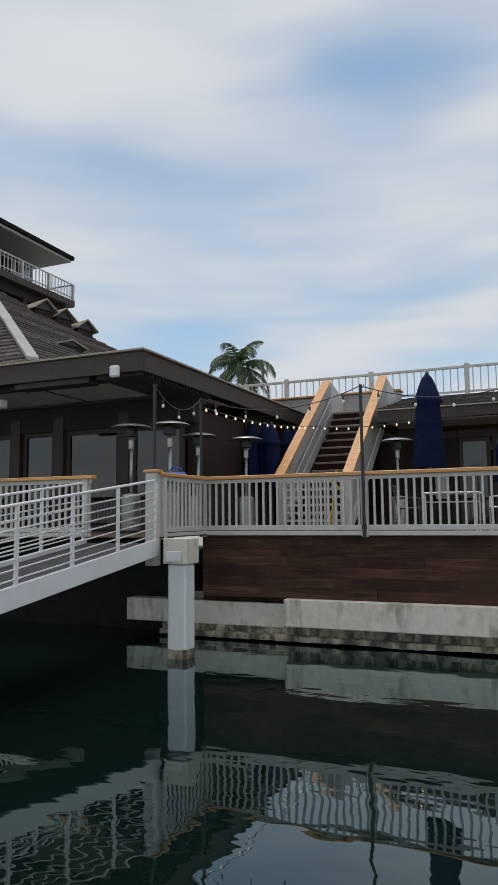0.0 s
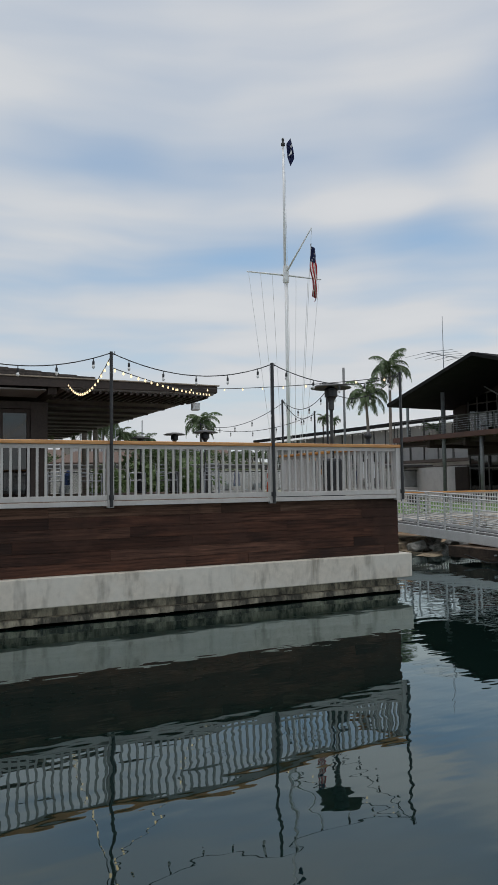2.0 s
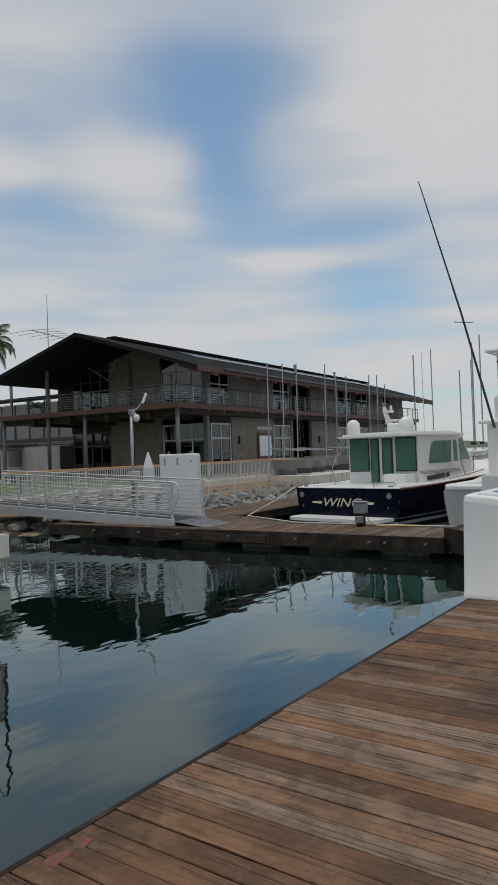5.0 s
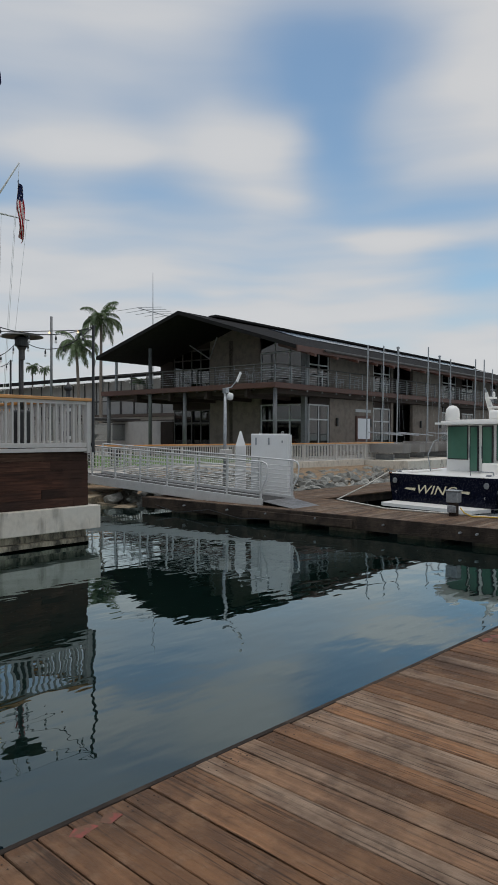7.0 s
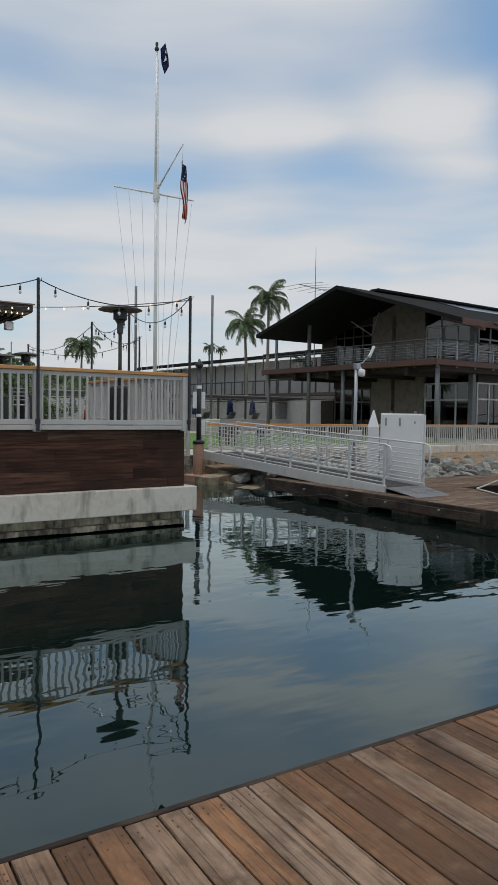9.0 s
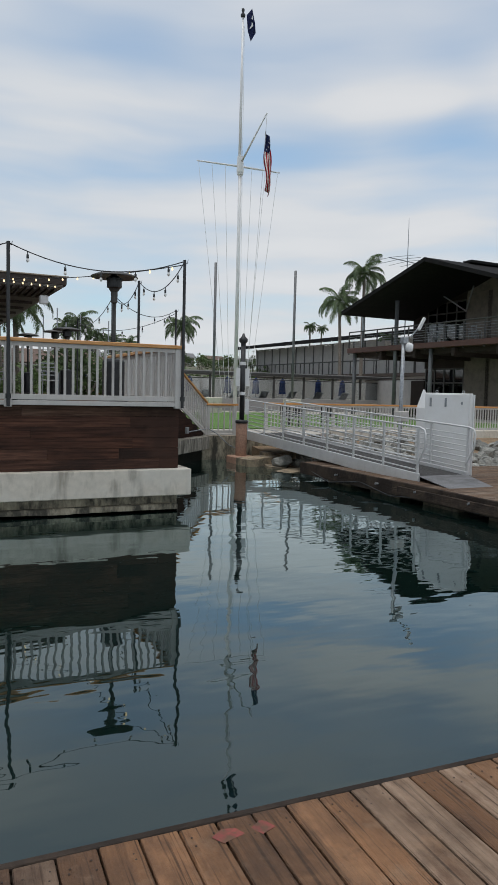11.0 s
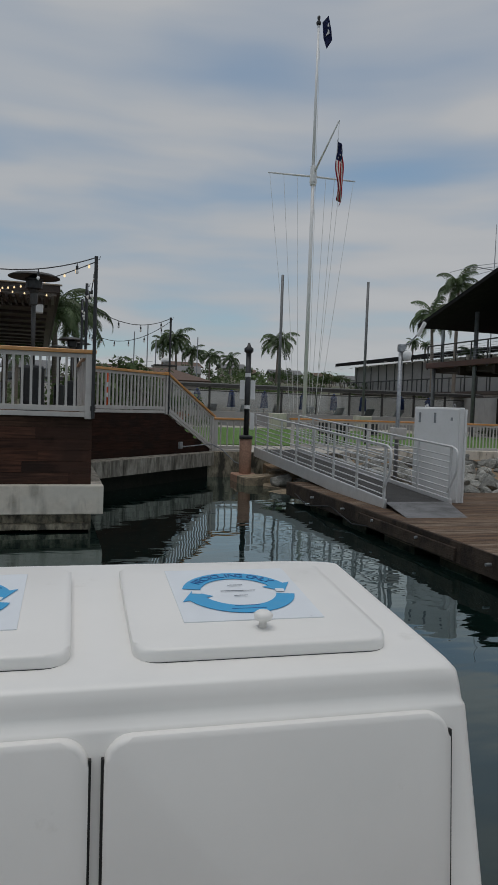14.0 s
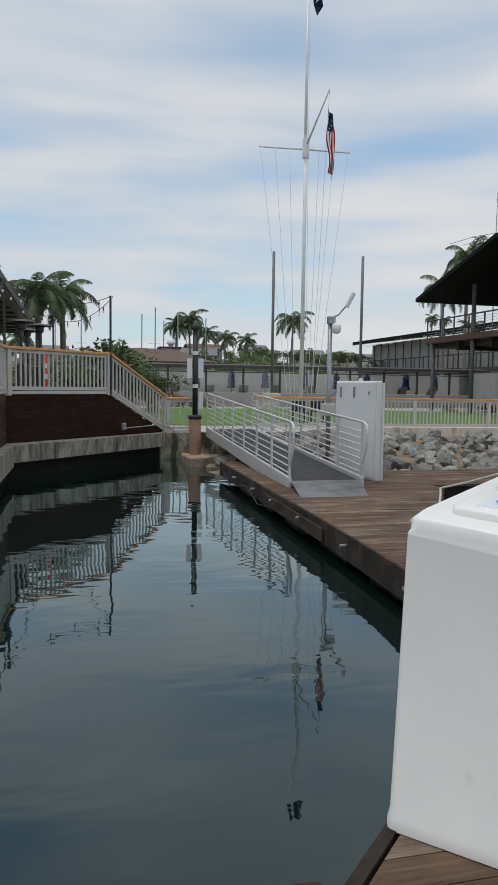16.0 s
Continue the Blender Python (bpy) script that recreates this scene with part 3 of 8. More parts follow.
# ---- railings ----
def railing(at, length, turn, label, posts, z_drop=0.0, picket_gap=0.1325, height=1.04, base=0.07, first_post=True, last_post=True, group="deck railings", lattice=None):
    """A painted picket railing along local x, with a varnished cap. posts: places of the posts along it. z_drop: fall over its length."""
    rail = thing("railing", at, turn, label, "railing", group)
    k = -z_drop / length

    def lean(bm):
        for v in bm.verts:
            v.co.z += k * v.co.x
        return bm

    part("cap", lean(solid(-0.06, length + 0.06, -0.075, 0.075, height - 0.062, height, 0.008)), CAP_WOOD, rail, "varnished honey-coloured wood cap")
    part("top_rail", lean(solid(0, length, -0.02, 0.02, height - 0.13, height - 0.064)), PALE_PAINT, rail)
    part("bottom_rail", lean(solid(0, length, -0.022, 0.022, base, base + 0.085, 0.004)), PALE_PAINT, rail)
    part("kickboard", lean(solid(0, length, -0.03, 0.01, -0.02, base - 0.015, 0.004)), PALE_PAINT, rail)
    p0 = None
    for s in posts:
        m = pose(s, 0, k * s)
        if p0 is None:
            p0 = part("post", solid(-0.055, 0.055, -0.055, 0.055, -0.05, height - 0.064, 0.006), PALE_PAINT, rail)
            p0.matrix_basis = m
        else:
            again(p0, m)
    p1 = None
    count = int(length / picket_gap)
    step = length / count
    for i in range(1, count):
        s = i * step
        if any(abs(s - q) < 0.085 for q in posts):
            continue
        m = pose(s, 0, k * s)
        if p1 is None:
            p1 = part("picket", solid(-0.019, 0.019, -0.019, 0.019, base + 0.08, height - 0.11, 0.003), PALE_PAINT, rail)
            p1.matrix_basis = m
        else:
            again(p1, m)
    return rail


POLES = (-5.23, -2.20, 0.84, 3.79, 6.79)
railing((-5.23, 12.36, DECK), 14.91, 0, "greyish white picket railing with honey wood cap along the deck front", [p + 5.23 for p in POLES] + [14.86], height=1.05)
railing((9.66, 12.42, DECK), 4.8, 90, "greyish white picket railing at the deck's end", [2.4, 4.75], height=1.05)
railing((9.70, 17.22, DECK), 3.28, 45, "greyish white picket railing above the inner basin", [0.06, 3.24], height=1.05)
railing((12.03, 19.55, DECK), 2.32, 45, "sloping picket railing beside the deck stair", [2.28], z_drop=1.10, height=1.05)
railing((13.72, 21.2, GROUND), 1.0, 0, "short picket railing on the quay", [0.05, 0.95], picket_gap=0.19, height=1.0)
railing((-5.20, 10.78, DECK), 1.55, 90, "picket railing at the gangway landing", [0.05], height=1.05)
railing((-20.2, 10.80, DECK), 13.6, 0, "picket railing along the covered terrace", [1.2, 4.3, 7.4, 10.5, 13.5], height=1.05)
railing((17.0, 23.7, GROUND - 0.03), 22.6, -3.2, "picket railing with wood cap along the rocky bank", [0.05, 2.85, 5.65, 8.45, 11.25, 14.05, 16.85, 19.65, 22.5], height=1.05, group="bank railings")


# ---- string light poles ----
def light_pole(x, y, z0, top):
    p = thing("light_pole", (x, y, z0), 0, "thin black steel string-light pole bolted to the railing", "pole", "string light poles")
    part("pole", bar([(0, 0, 0), (0, 0, top - z0)], 0.028, 8), BLACK_METAL, p)
    part("bracket", solid(-0.04, 0.04, -0.01, 0.06, 0.12, 0.2, 0.005), BLACK_METAL, p)
    part("hook", bar([(0, 0, top - z0 - 0.06), (0.05, 0, top - z0 - 0.05), (0.06, 0, top - z0 + 0.01)], 0.006, 5), BLACK_METAL, p)
    return p


for x in POLES[1:]:
    light_pole(x, 12.27, 1.84, 4.40)
light_pole(-5.23, 12.27, 1.84, 4.40)
light_pole(-5.30, 10.72, 1.55, 4.40)
light_pole(9.70, 12.28, 1.84, 4.40)
light_pole(9.68, 15.0, 1.84, 4.40)
light_pole(9.68, 17.2, 1.84, 4.40)
light_pole(10.4, 24.8, 1.84, 4.45)
light_pole(12.06, 19.5, 1.84, 4.40)


# ---- our dock ----
DOCK_TURN = -2.4
dock = part("dock_frame", solid(-18.3, 7.80, -3.7, -0.06, 0.10 - DOCK, -0.045), RIM_WOOD, None, "", False, dict(label="floating timber dock under the walkway planks", category="dock", kind="structure"))
dock.matrix_world = pose(4.3, 3.0, DOCK, 0, 0, DOCK_TURN)
part("edge_board", solid(-18.3, 7.82, -0.055, -0.006, -0.42, -0.030, 0.006), RIM_WOOD, dock)
part("edge_strip", solid(-18.3, 7.82, -0.030, 0.004, -0.028, -0.003, 0.004), RIM_WOOD, dock)
gusset = part("dock_gusset", prism([(12.05, -1.0), (17.6, -1.2), (17.6, 5.0), (14.59, 5.04), (12.21, 2.60)], 0.12, DOCK - 0.05), RIM_WOOD, None, "", False,
              dict(label="timber corner gusset where the docks join", category="dock", kind="structure"))
part("edge_board", prism([(12.21, 2.60), (12.175, 2.63), (14.565, 5.07), (14.60, 5.04)], 0.12, DOCK + 0.004), RIM_WOOD, gusset)

PONTOON = material("stained_tan_pontoon", (0.16, 0.13, 0.09), 0.8, spots=(0.05, 0.045, 0.035), spot_scale=4, spot_amount=0.8)
# ---- far float ----
def front_x(y):
    """The float's water edge, drawn in a little towards the gusset."""
    return 14.40 if y >= 9.0 else 14.40 - (9.0 - y) * 0.02


FLOAT_PLAN = [(14.45, 9.0), (14.37, 5.06), (16.1, 5.06), (16.1, 9.3), (17.4, 11.6), (17.4, 12.1), (29.0, 12.3), (29.0, 14.2), (16.75, 14.2), (16.75, 16.3), (14.45, 16.3)]
floatd = part("float_frame", prism(FLOAT_PLAN, 0.14, FLOAT - 0.042), RIM_WOOD, None, "", False,
              dict(label="dark timber floating landing stage", category="dock", kind="structure"))
part("edge_beam", solid(14.37, 14.445, 9.0, 16.3, 0.10, FLOAT - 0.005, 0.012), RIM_WOOD, floatd)
part("edge_beam", prism([(14.29, 5.0), (14.365, 5.0), (14.445, 8.995), (14.37, 8.995)], 0.10, FLOAT - 0.005), RIM_WOOD, floatd)
part("edge_beam", solid(14.33, 14.368, 9.1, 12.2, 0.13, FLOAT - 0.09, 0.01), RIM_WOOD, floatd)
for y in (5.9, 7.6, 9.4, 11.2, 13.0, 14.8):
    part("pontoon", solid(front_x(y) + 0.20, 15.6, y - 0.52, y + 0.52, -0.4, 0.135, 0.03), PONTOON, floatd, "stained tan pontoon under the float")
for y in (5.35, 6.2, 6.55, 8.3, 10.1, 11.6, 12.9, 14.5):
    x = front_x(y) - 0.03
    part("bolt", bar([(x - 0.08, y, 0.27), (x, y, 0.27)], 0.022, 8), GALV, floatd)


# ---- gangways ----
PLATE = material("worn_dark_tread_plate", (0.20, 0.20, 0.205), 0.5, 0.4, spots=(0.10, 0.10, 0.10), spot_scale=3, spot_amount=0.8, grain_scale=(3, 30, 3), grain_amount=0.3, bump=0.3, bump_scale=60)
def gangway(at, turn, length, width, drop, label, mat, posts=8, rails=7, plate=0.9, far=None, skew=(-0.1, 0.1)):
    """A metal gangway along local y from its upper end (0) to its lower end; the walkway is between x 0 and width."""
    g = thing("gangway", at, turn, label, "gangway", "gangways")
    k = -drop / length

    def lean(bm):
        for v in bm.verts:
            v.co.z += k * v.co.y
        return bm

    part("walkway", lean(solid(0.05, width - 0.05, 0, length, -0.05, 0.0)), TREAD_GRIP, g, "black grip walkway")
    whole = length
    for x in (0.0, width):
        length = far if (far and x == 0.0) else whole
        part("side_beam", lean(solid(x - 0.03, x + 0.03, 0, length, -0.20, 0.07, 0.006)), mat, g)
        loop = [(x, 0.06, 0.05), (x, 0.02, 0.9), (x, 0.05, 0.98), (x, 0.12, 1.02)]
        loop += [(x, length * i / 6, 1.02) for i in range(1, 6)]
        loop += [(x, length - 0.02, 1.02), (x, length + 0.12, 0.98), (x, length + 0.16, 0.88), (x, length + 0.14, 0.6), (x, length - 0.02, 0.33), (x, length - 0.10, 0.18)]
        part("handrail", lean(bar(loop, 0.022, 8)), mat, g, smooth=True)
        for i in range(rails):
            z = 0.14 + 0.80 * i / (rails - 0.2)
            part("rail", lean(bar([(x, 0.05, z), (x, length - 0.05, z)], 0.0125, 6)), mat, g, smooth=True)
        for i in range(posts):
            y = 0.06 + (length - 0.12) * i / (posts - 1)
            part("post", lean(solid(x - 0.018, x + 0.018, y - 0.025, y + 0.025, -0.16, 1.01)), mat, g)
    length = whole
    bm = slab([(0.02, length - 0.05, k * length + 0.015), (width - 0.02, length - 0.05, k * length + 0.015), (width + skew[1], length + plate, k * length - 0.09), (skew[0], length + plate, k * length - 0.09)], 0.012)
    part("landing_plate", bm, PLATE, g, "worn grey metal landing plate")
    return g


gangway((16.1, 20.5, 0.88), 180, 8.42, 1.31, 0.385, "aluminium gangway with pipe rails down to the float", ALU, plate=1.1, far=8.42, skew=(0.35, 0.15))
gangway((-5.2, 10.65, 1.78), 180, 7.6, 1.4, 1.02, "white painted metal gangway with pipe rails", WHITE_PAINT)


# ---- recycling bins on the dock ----
CYAN = material("sky_blue_print", (0.03, 0.33, 0.62), 0.4, grain_amount=0.03)
LABEL_WHITE = material("white_label_sheet", (0.72, 0.75, 0.78), 0.35, grain_amount=0.02)
INK = material("dark_print", (0.05, 0.07, 0.10), 0.5, grain_amount=0.02)
PRINT_BLUE = material("deep_blue_print", (0.02, 0.12, 0.32), 0.5, grain_amount=0.02)
# near-black for strips and plates that stand for shadow in the bins' gaps
SEAM = material("dark_shadow_gap_rubber", (0.02, 0.02, 0.02), 0.8)


def lettering(text, size, mat, parent, m, name="lettering", depth=0.0006, slant=0.0):
    cu = bpy.data.curves.new(name, "FONT")
    cu.body, cu.size, cu.extrude, cu.align_x = text, size, depth, "CENTER"
    cu.shear = slant
    cu.materials.append(mat)
    ob = new(name, cu)
    ob.parent = parent
    ob.matrix_basis = m
    return ob


def ring_arrow(r0, r1, a0, a1, n=18, reach=0.03):
    """A flat curved arrow, a half of a recycling ring."""
    way = 26 if a1 > a0 else -26
    outer = [(r1, a0 + (a1 - a0) * i / n) for i in range(n + 1)]
    inside = [(r0, a0 + (a1 - a0) * i / n) for i in range(n, -1, -1)]
    ring = outer + [(r1 + reach, a1), ((r0 + r1) / 2, a1 + way), (r0 - reach, a1)] + inside
    return prism([(r * math.cos(radians(a)), r * math.sin(radians(a))) for r, a in ring], 0.0, 0.001)


def rounded_plate(x0, x1, z0, z1, thick, r, axis="y", n=5):
    """A plate with round corners, in the xz plane (thick towards -y) or the xy plane (thick upwards)."""
    pts = []
    for cx, cz, a in ((x1 - r, z1 - r, 0), (x0 + r, z1 - r, 90), (x0 + r, z0 + r, 180), (x1 - r, z0 + r, 270)):
        pts += [(cx + r * math.cos(radians(a + 90 * i / n)), cz + r * math.sin(radians(a + 90 * i / n))) for i in range(n + 1)]
    bm = prism(pts, 0.0, thick)
    rim = [e for e in bm.edges if all(v.co.z > thick * 0.5 for v in e.verts)]
    bmesh.ops.bevel(bm, geom=rim, offset=min(0.012, thick * 0.45), segments=3, affect="EDGES", profile=0.5)
    if axis == "y":
        bm.transform(Matrix(((1, 0, 0, 0), (0, 0, -1, 0), (0, 1, 0, 0), (0, 0, 0, 1))))
    return bm


def dock_box(at, turn, width=1.53, depth=0.75, height=1.08, fall=0.062):
    """A moulded recycling bin with two lids and two doors and a top that falls to the front; the front faces local -y, its base at z 0."""
    b = thing("recycling_bin", at, turn, "white moulded fibreglass recycling bin with two lids on the dock", "recycling bin", "dock recycling bins")
    w, d, h = width / 2, depth, height
    tip = math.degrees(math.atan2(fall, d))
    bm = bmesh.new()
    rings = []
    for z, g, f in ((0, 0.122, 0.115), (0.045, 0.118, 0.11), (0.07, 0.10, 0.088), (h - 0.076, 0.006, 0.014), (h - 0.068, 0.0053, 0.010), (h - 0.062, 0.0047, -0.002), (h - 0.045, 0.003, -0.006),
                    (h - 0.018, -0.004, -0.009), (h - 0.008, -0.012, -0.012), (h - 0.002, -0.019, -0.019), (h, -0.030, -0.030)):
        ring = []
        for x, y in ((-w - g, -f), (w + g, -f), (w + g, d + g * 0.1), (-w - g, d + g * 0.1)):
            ring.append(bm.verts.new((x, y, z - (fall * (1 - y / d) if z > 0.1 else 0))))
        rings.append(ring)
    for a, c in zip(rings, rings[1:]):
        for i in range(4):
            bm.faces.new((a[i], a[(i + 1) % 4], c[(i + 1) % 4], c[i]))
    bm.faces.new(rings[0][::-1]); bm.faces.new(rings[-1])
    up = [e for r0, r1 in zip(rings, rings[1:]) for e in bm.edges if (e.verts[0] in r0 and e.verts[1] in r1) or (e.verts[0] in r1 and e.verts[1] in r0)]
    bmesh.ops.bevel(bm, geom=up, offset=0.034, segments=4, affect="EDGES", profile=0.5)
    body = part("body", bm, GELCOAT, b, smooth=True)
    body.data.set_sharp_from_angle(angle=radians(50))
    top_f = h - 0.076 - fall
    slant = math.degrees(math.atan2(0.088 - 0.014, top_f - 0.07))
    for k, x in enumerate((-w * 0.424, w * 0.476)):
        # door on the leaning front
        dw = w * (0.452 if k else 0.412)
        dh = top_f - 0.098
        door = part("door", rounded_plate(-dw, dw, 0.0, dh, 0.024, 0.05), GELCOAT, b, smooth=True)
        door.data.set_sharp_from_angle(angle=radians(60))
        door.matrix_basis = pose(x, -0.0855, 0.10, -slant, 0, 0)
        s = 1 if k else -1
        # dark strip down each door edge, drawn as the shadow in the gap
        for edge in (-1, 1):
            wide = 0.009 if edge == s else 0.005
            part("seal", solid(min(edge * dw, edge * (dw + wide)), max(edge * dw, edge * (dw + wide)), -0.0125, -0.002, 0.012, dh - 0.04), SEAM, door)
        latch = part("latch", lathe([(0.0, 0.0), (0.022, 0.0), (0.022, 0.012), (0.012, 0.018), (0.012, 0.03)], 14), BLACK_METAL, door, "small black push latch")
        latch.matrix_basis = pose(-s * (dw - 0.06), -0.02, dh - 0.47, 90, 0, 0)
        # lid on the top
        lw = 0.28
        lid = part("lid", rounded_plate(-lw, lw, 0, 0.56, 0.030, 0.05, axis="z"), GELCOAT, b, smooth=True)
        lid.data.set_sharp_from_angle(angle=radians(60))
        lid.matrix_basis = pose(-0.325 if k == 0 else 0.36, 0.10, h - fall * (1 - 0.10 / d) - 0.004, tip, 0, 0)
        part("gap", rounded_plate(-lw + 0.006, lw - 0.006, 0.006, 0.554, 0.004, 0.045, axis="z"), SEAM, lid).matrix_basis = pose(0, -0.008, 0.001)
        part("knob", lathe([(0.009, 0), (0.009, 0.014), (0.020, 0.020), (0.022, 0.030), (0.014, 0.037)], 16), GELCOAT, lid, "white mushroom knob", smooth=True).matrix_basis = pose(0.01, 0.095, 0.030)
        label = part("label", solid(-0.165, 0.165, 0.135, 0.495, 0.0, 0.003), LABEL_WHITE, lid, "white and blue printed label sheet")
        label.matrix_basis = pose(0.005, 0, 0.0295)
        hub = (0.0, 0.315)
        for a0, a1 in ((168, 22), (-12, -158)):
            part("arrow", ring_arrow(0.096, 0.142, a0, a1, reach=0.020), CYAN, label).matrix_basis = pose(hub[0], hub[1], 0.0045)
        text = "RECYCLING ONLY"
        for i, ch in enumerate(text):
            if ch == " ":
                continue
            a = 144 - 108 * i / (len(text) - 1)
            lettering(ch, 0.036, PRINT_BLUE, label, pose(hub[0] + 0.107 * math.cos(radians(a)), hub[1] + 0.107 * math.sin(radians(a)), 0.0062, 0, 0, a - 90))
        for i, (bx, by, bw) in enumerate(((0, 0.045, 0.04), (0, 0.004, 0.09), (0, -0.03, 0.035), (0, -0.097, 0.06), (0, -0.116, 0.085))):
            part("print_bar", solid(bx - bw / 2, bx + bw / 2, hub[1] + by - 0.0016, hub[1] + by + 0.0016, 0.0056, 0.006), INK if i < 3 else PRINT_BLUE, label)
        for bx in (-0.108, 0.108):
            part("print_mark", prism([(bx - 0.012, hub[1] - 0.008), (bx + 0.010, hub[1] - 0.012), (bx + 0.013, hub[1] + 0.008), (bx - 0.009, hub[1] + 0.012)], 0.0056, 0.006), LABEL_WHITE, label)
    return b


dock_box((9.165, 2.10, DOCK), -1.6)
dock_box((13.58, 2.96, DOCK), 45)


# ---- on the float ----
def locker(at, turn):
    p = thing("dock_locker", at, turn, "tall white painted locker standing on the float by the gangway", "locker")
    part("body", solid(-0.565, 0.565, -0.06, 0.07, 0, 1.83, 0.012), WHITE_PAINT, p)
    part("door", solid(-0.54, 0.54, -0.082, -0.062, 0.05, 1.80, 0.006), WHITE_PAINT, p)
    part("backboard", solid(0.53, 0.60, 0.072, 0.10, 0.0, 1.80, 0.006), WHITE_PAINT, p)
    for x in (-0.40, -0.02):
        part("hinge", solid(x - 0.025, x + 0.025, -0.096, -0.081, 1.52, 1.72, 0.004), GALV, p)
    part("latch", solid(0.36, 0.40, -0.10, -0.081, 1.58, 1.64, 0.004), GALV, p)
    for x in (-0.30, 0.36):
        bm = bmesh.new()
        sweep(bm, [(x + 0.03 * math.cos(a), 0, 1.86 + 0.03 * math.sin(a)) for a in (radians(20 * i) for i in range(18))], 0.008, 6)
        part("lifting_eye", bm, GALV, p)


locker((16.42, 13.17, FLOAT), -69.5)

p = thing("mooring_pile", (14.36, 19.95, 0.0), 0, "salmon concrete mooring pile with black lantern post and white signs", "pile")
part("shaft", lathe([(0.17, -1.0), (0.17, 1.20), (0.15, 1.24)], 24), PILE, p, smooth=True)
part("footing", solid(-0.34, 0.34, -0.34, 0.34, -0.6, 0.22, 0.03), PILE, p, "stained pink concrete footing")
part("collar", lathe([(0.19, 1.20), (0.19, 1.29), (0.10, 1.31)], 24), BLACK_METAL, p, smooth=True)
part("post", bar([(0, 0, 1.24), (0, 0, 3.62)], 0.075, 14), BLACK_METAL, p, smooth=True)
part("finial", lathe([(0.07, 3.60), (0.13, 3.66), (0.13, 3.74), (0.06, 3.80), (0.025, 3.90)], 18), BLACK_METAL, p, smooth=True)
for z in (2.95, 2.05):
    part("band", lathe([(0.082, z), (0.082, z + 0.10)], 16), WHITE_PAINT, p)
sign = part("sign", solid(-0.23, -0.09, -0.02, 0.0, 2.32, 2.85, 0.004), WHITE_PAINT, p, "narrow white sign")
again(sign, pose(0.31, 0, 0))
again(sign, pose(0.30, 0, -0.62) @ Matrix.Diagonal((0.9, 1, 0.9, 1)))

p = thing("piling", (-4.80, 10.72, 0.0), 0, "square white painted concrete piling under the deck corner", "piling")
part("shaft", solid(-0.165, 0.165, -0.165, 0.165, -1.0, 1.46, 0.03), WHITE_PAINT, p)
part("tide_band", solid(-0.17, 0.17, -0.17, 0.17, -0.9, 0.17, 0.03), WET_CONCRETE, p, "stained tide band")
part("pile_cap", solid(-0.21, 0.21, -0.21, 0.21, 1.46, 1.86, 0.01), CONCRETE, p, "weathered pale head block")
part("fixing_plate", solid(-0.16, 0.12, -0.225, -0.212, 1.50, 1.66, 0.004), WHITE_PAINT, p)
p = thing("corner_post", (-5.30, 10.68, 1.42), 0, "pale painted deck corner post above the piling", "post")
part("post", solid(-0.10, 0.10, -0.08, 0.08, 0, 1.50, 0.008), PALE_PAINT, p)
part("cap", solid(-0.13, 0.13, -0.11, 0.11, 1.50, 1.55, 0.008), CAP_WOOD, p, "honey wood cap")

# security lamp post on the float
p = thing("lamp_post", (16.48, 14.95, FLOAT), 0, "leaning galvanised lamp post with camera dome and floodlight", "lamp post")
part("pole", bar([(0.0, 0.05, 0), (-0.02, 0.0, 3.06)], 0.048, 12), GALV, p, smooth=True)
part("base_box", solid(-0.15, 0.15, -0.12, 0.12, 1.10, 1.36, 0.012), PALE_PAINT, p, "grey electrical box")
part("junction_box", solid(-0.075, 0.075, -0.075, 0.075, 3.04, 3.20, 0.01), GALV, p)
part("camera_dome", lathe([(0.03, -0.19), (0.085, -0.16), (0.10, -0.08), (0.095, 0.0), (0.05, 0.03)], 20, (0.08, -0.10, 3.02)), WHITE_PAINT, p, smooth=True)
part("camera_bracket", bar([(0, 0, 3.1), (0.08, -0.10, 3.06)], 0.018, 6), WHITE_PAINT, p)
part("arm", bar([(0, 0, 3.18), (0.12, -0.10, 3.22), (0.26, -0.2, 3.42)], 0.018, 8), GALV, p)
fl = part("flood_lamp", solid(-0.045, 0.045, -0.03, 0.03, 0, 0.34, 0.015), WHITE_PAINT, p, "tubular white floodlight")
fl.matrix_basis = pose(0.26, -0.2, 3.38, 15, 22, 20)

p = thing("pointed_pile", (17.2, 15.0, 0.0), 0, "white pointed mooring pile", "pile")
part("shaft", lathe([(0.22, -1.0), (0.22, 1.85), (0.03, 2.32)], 4), WHITE_PAINT, p)

# shore power pedestal, ropes and hoses
p = thing("power_pedestal", (15.82, 7.4, FLOAT), 0, "grey shore-power pedestal on a timber stub", "power pedestal")
part("stub", solid(-0.07, 0.07, -0.09, 0.09, 0, 0.32, 0.012), RIM_WOOD, p)
part("box", solid(-0.11, 0.11, -0.14, 0.14, 0.30, 0.55, 0.02), GALV, p)
part("outlet_box", solid(-0.13, -0.075, -0.10, 0.10, 0.08, 0.24, 0.012), GALV, p)
part("lid", solid(-0.13, 0.12, -0.16, 0.16, 0.545, 0.58, 0.012), GALV, p)
YELLOW = material("yellow_cable_sheath", (0.60, 0.38, 0.03), 0.5)
ROPE = material("white_braided_rope", (0.55, 0.53, 0.48), 0.85, bump=0.6, bump_scale=120)
p = thing("shore_cable", (15.82, 7.25, FLOAT), 0, "yellow shore-power cable lying on the float", "cable")
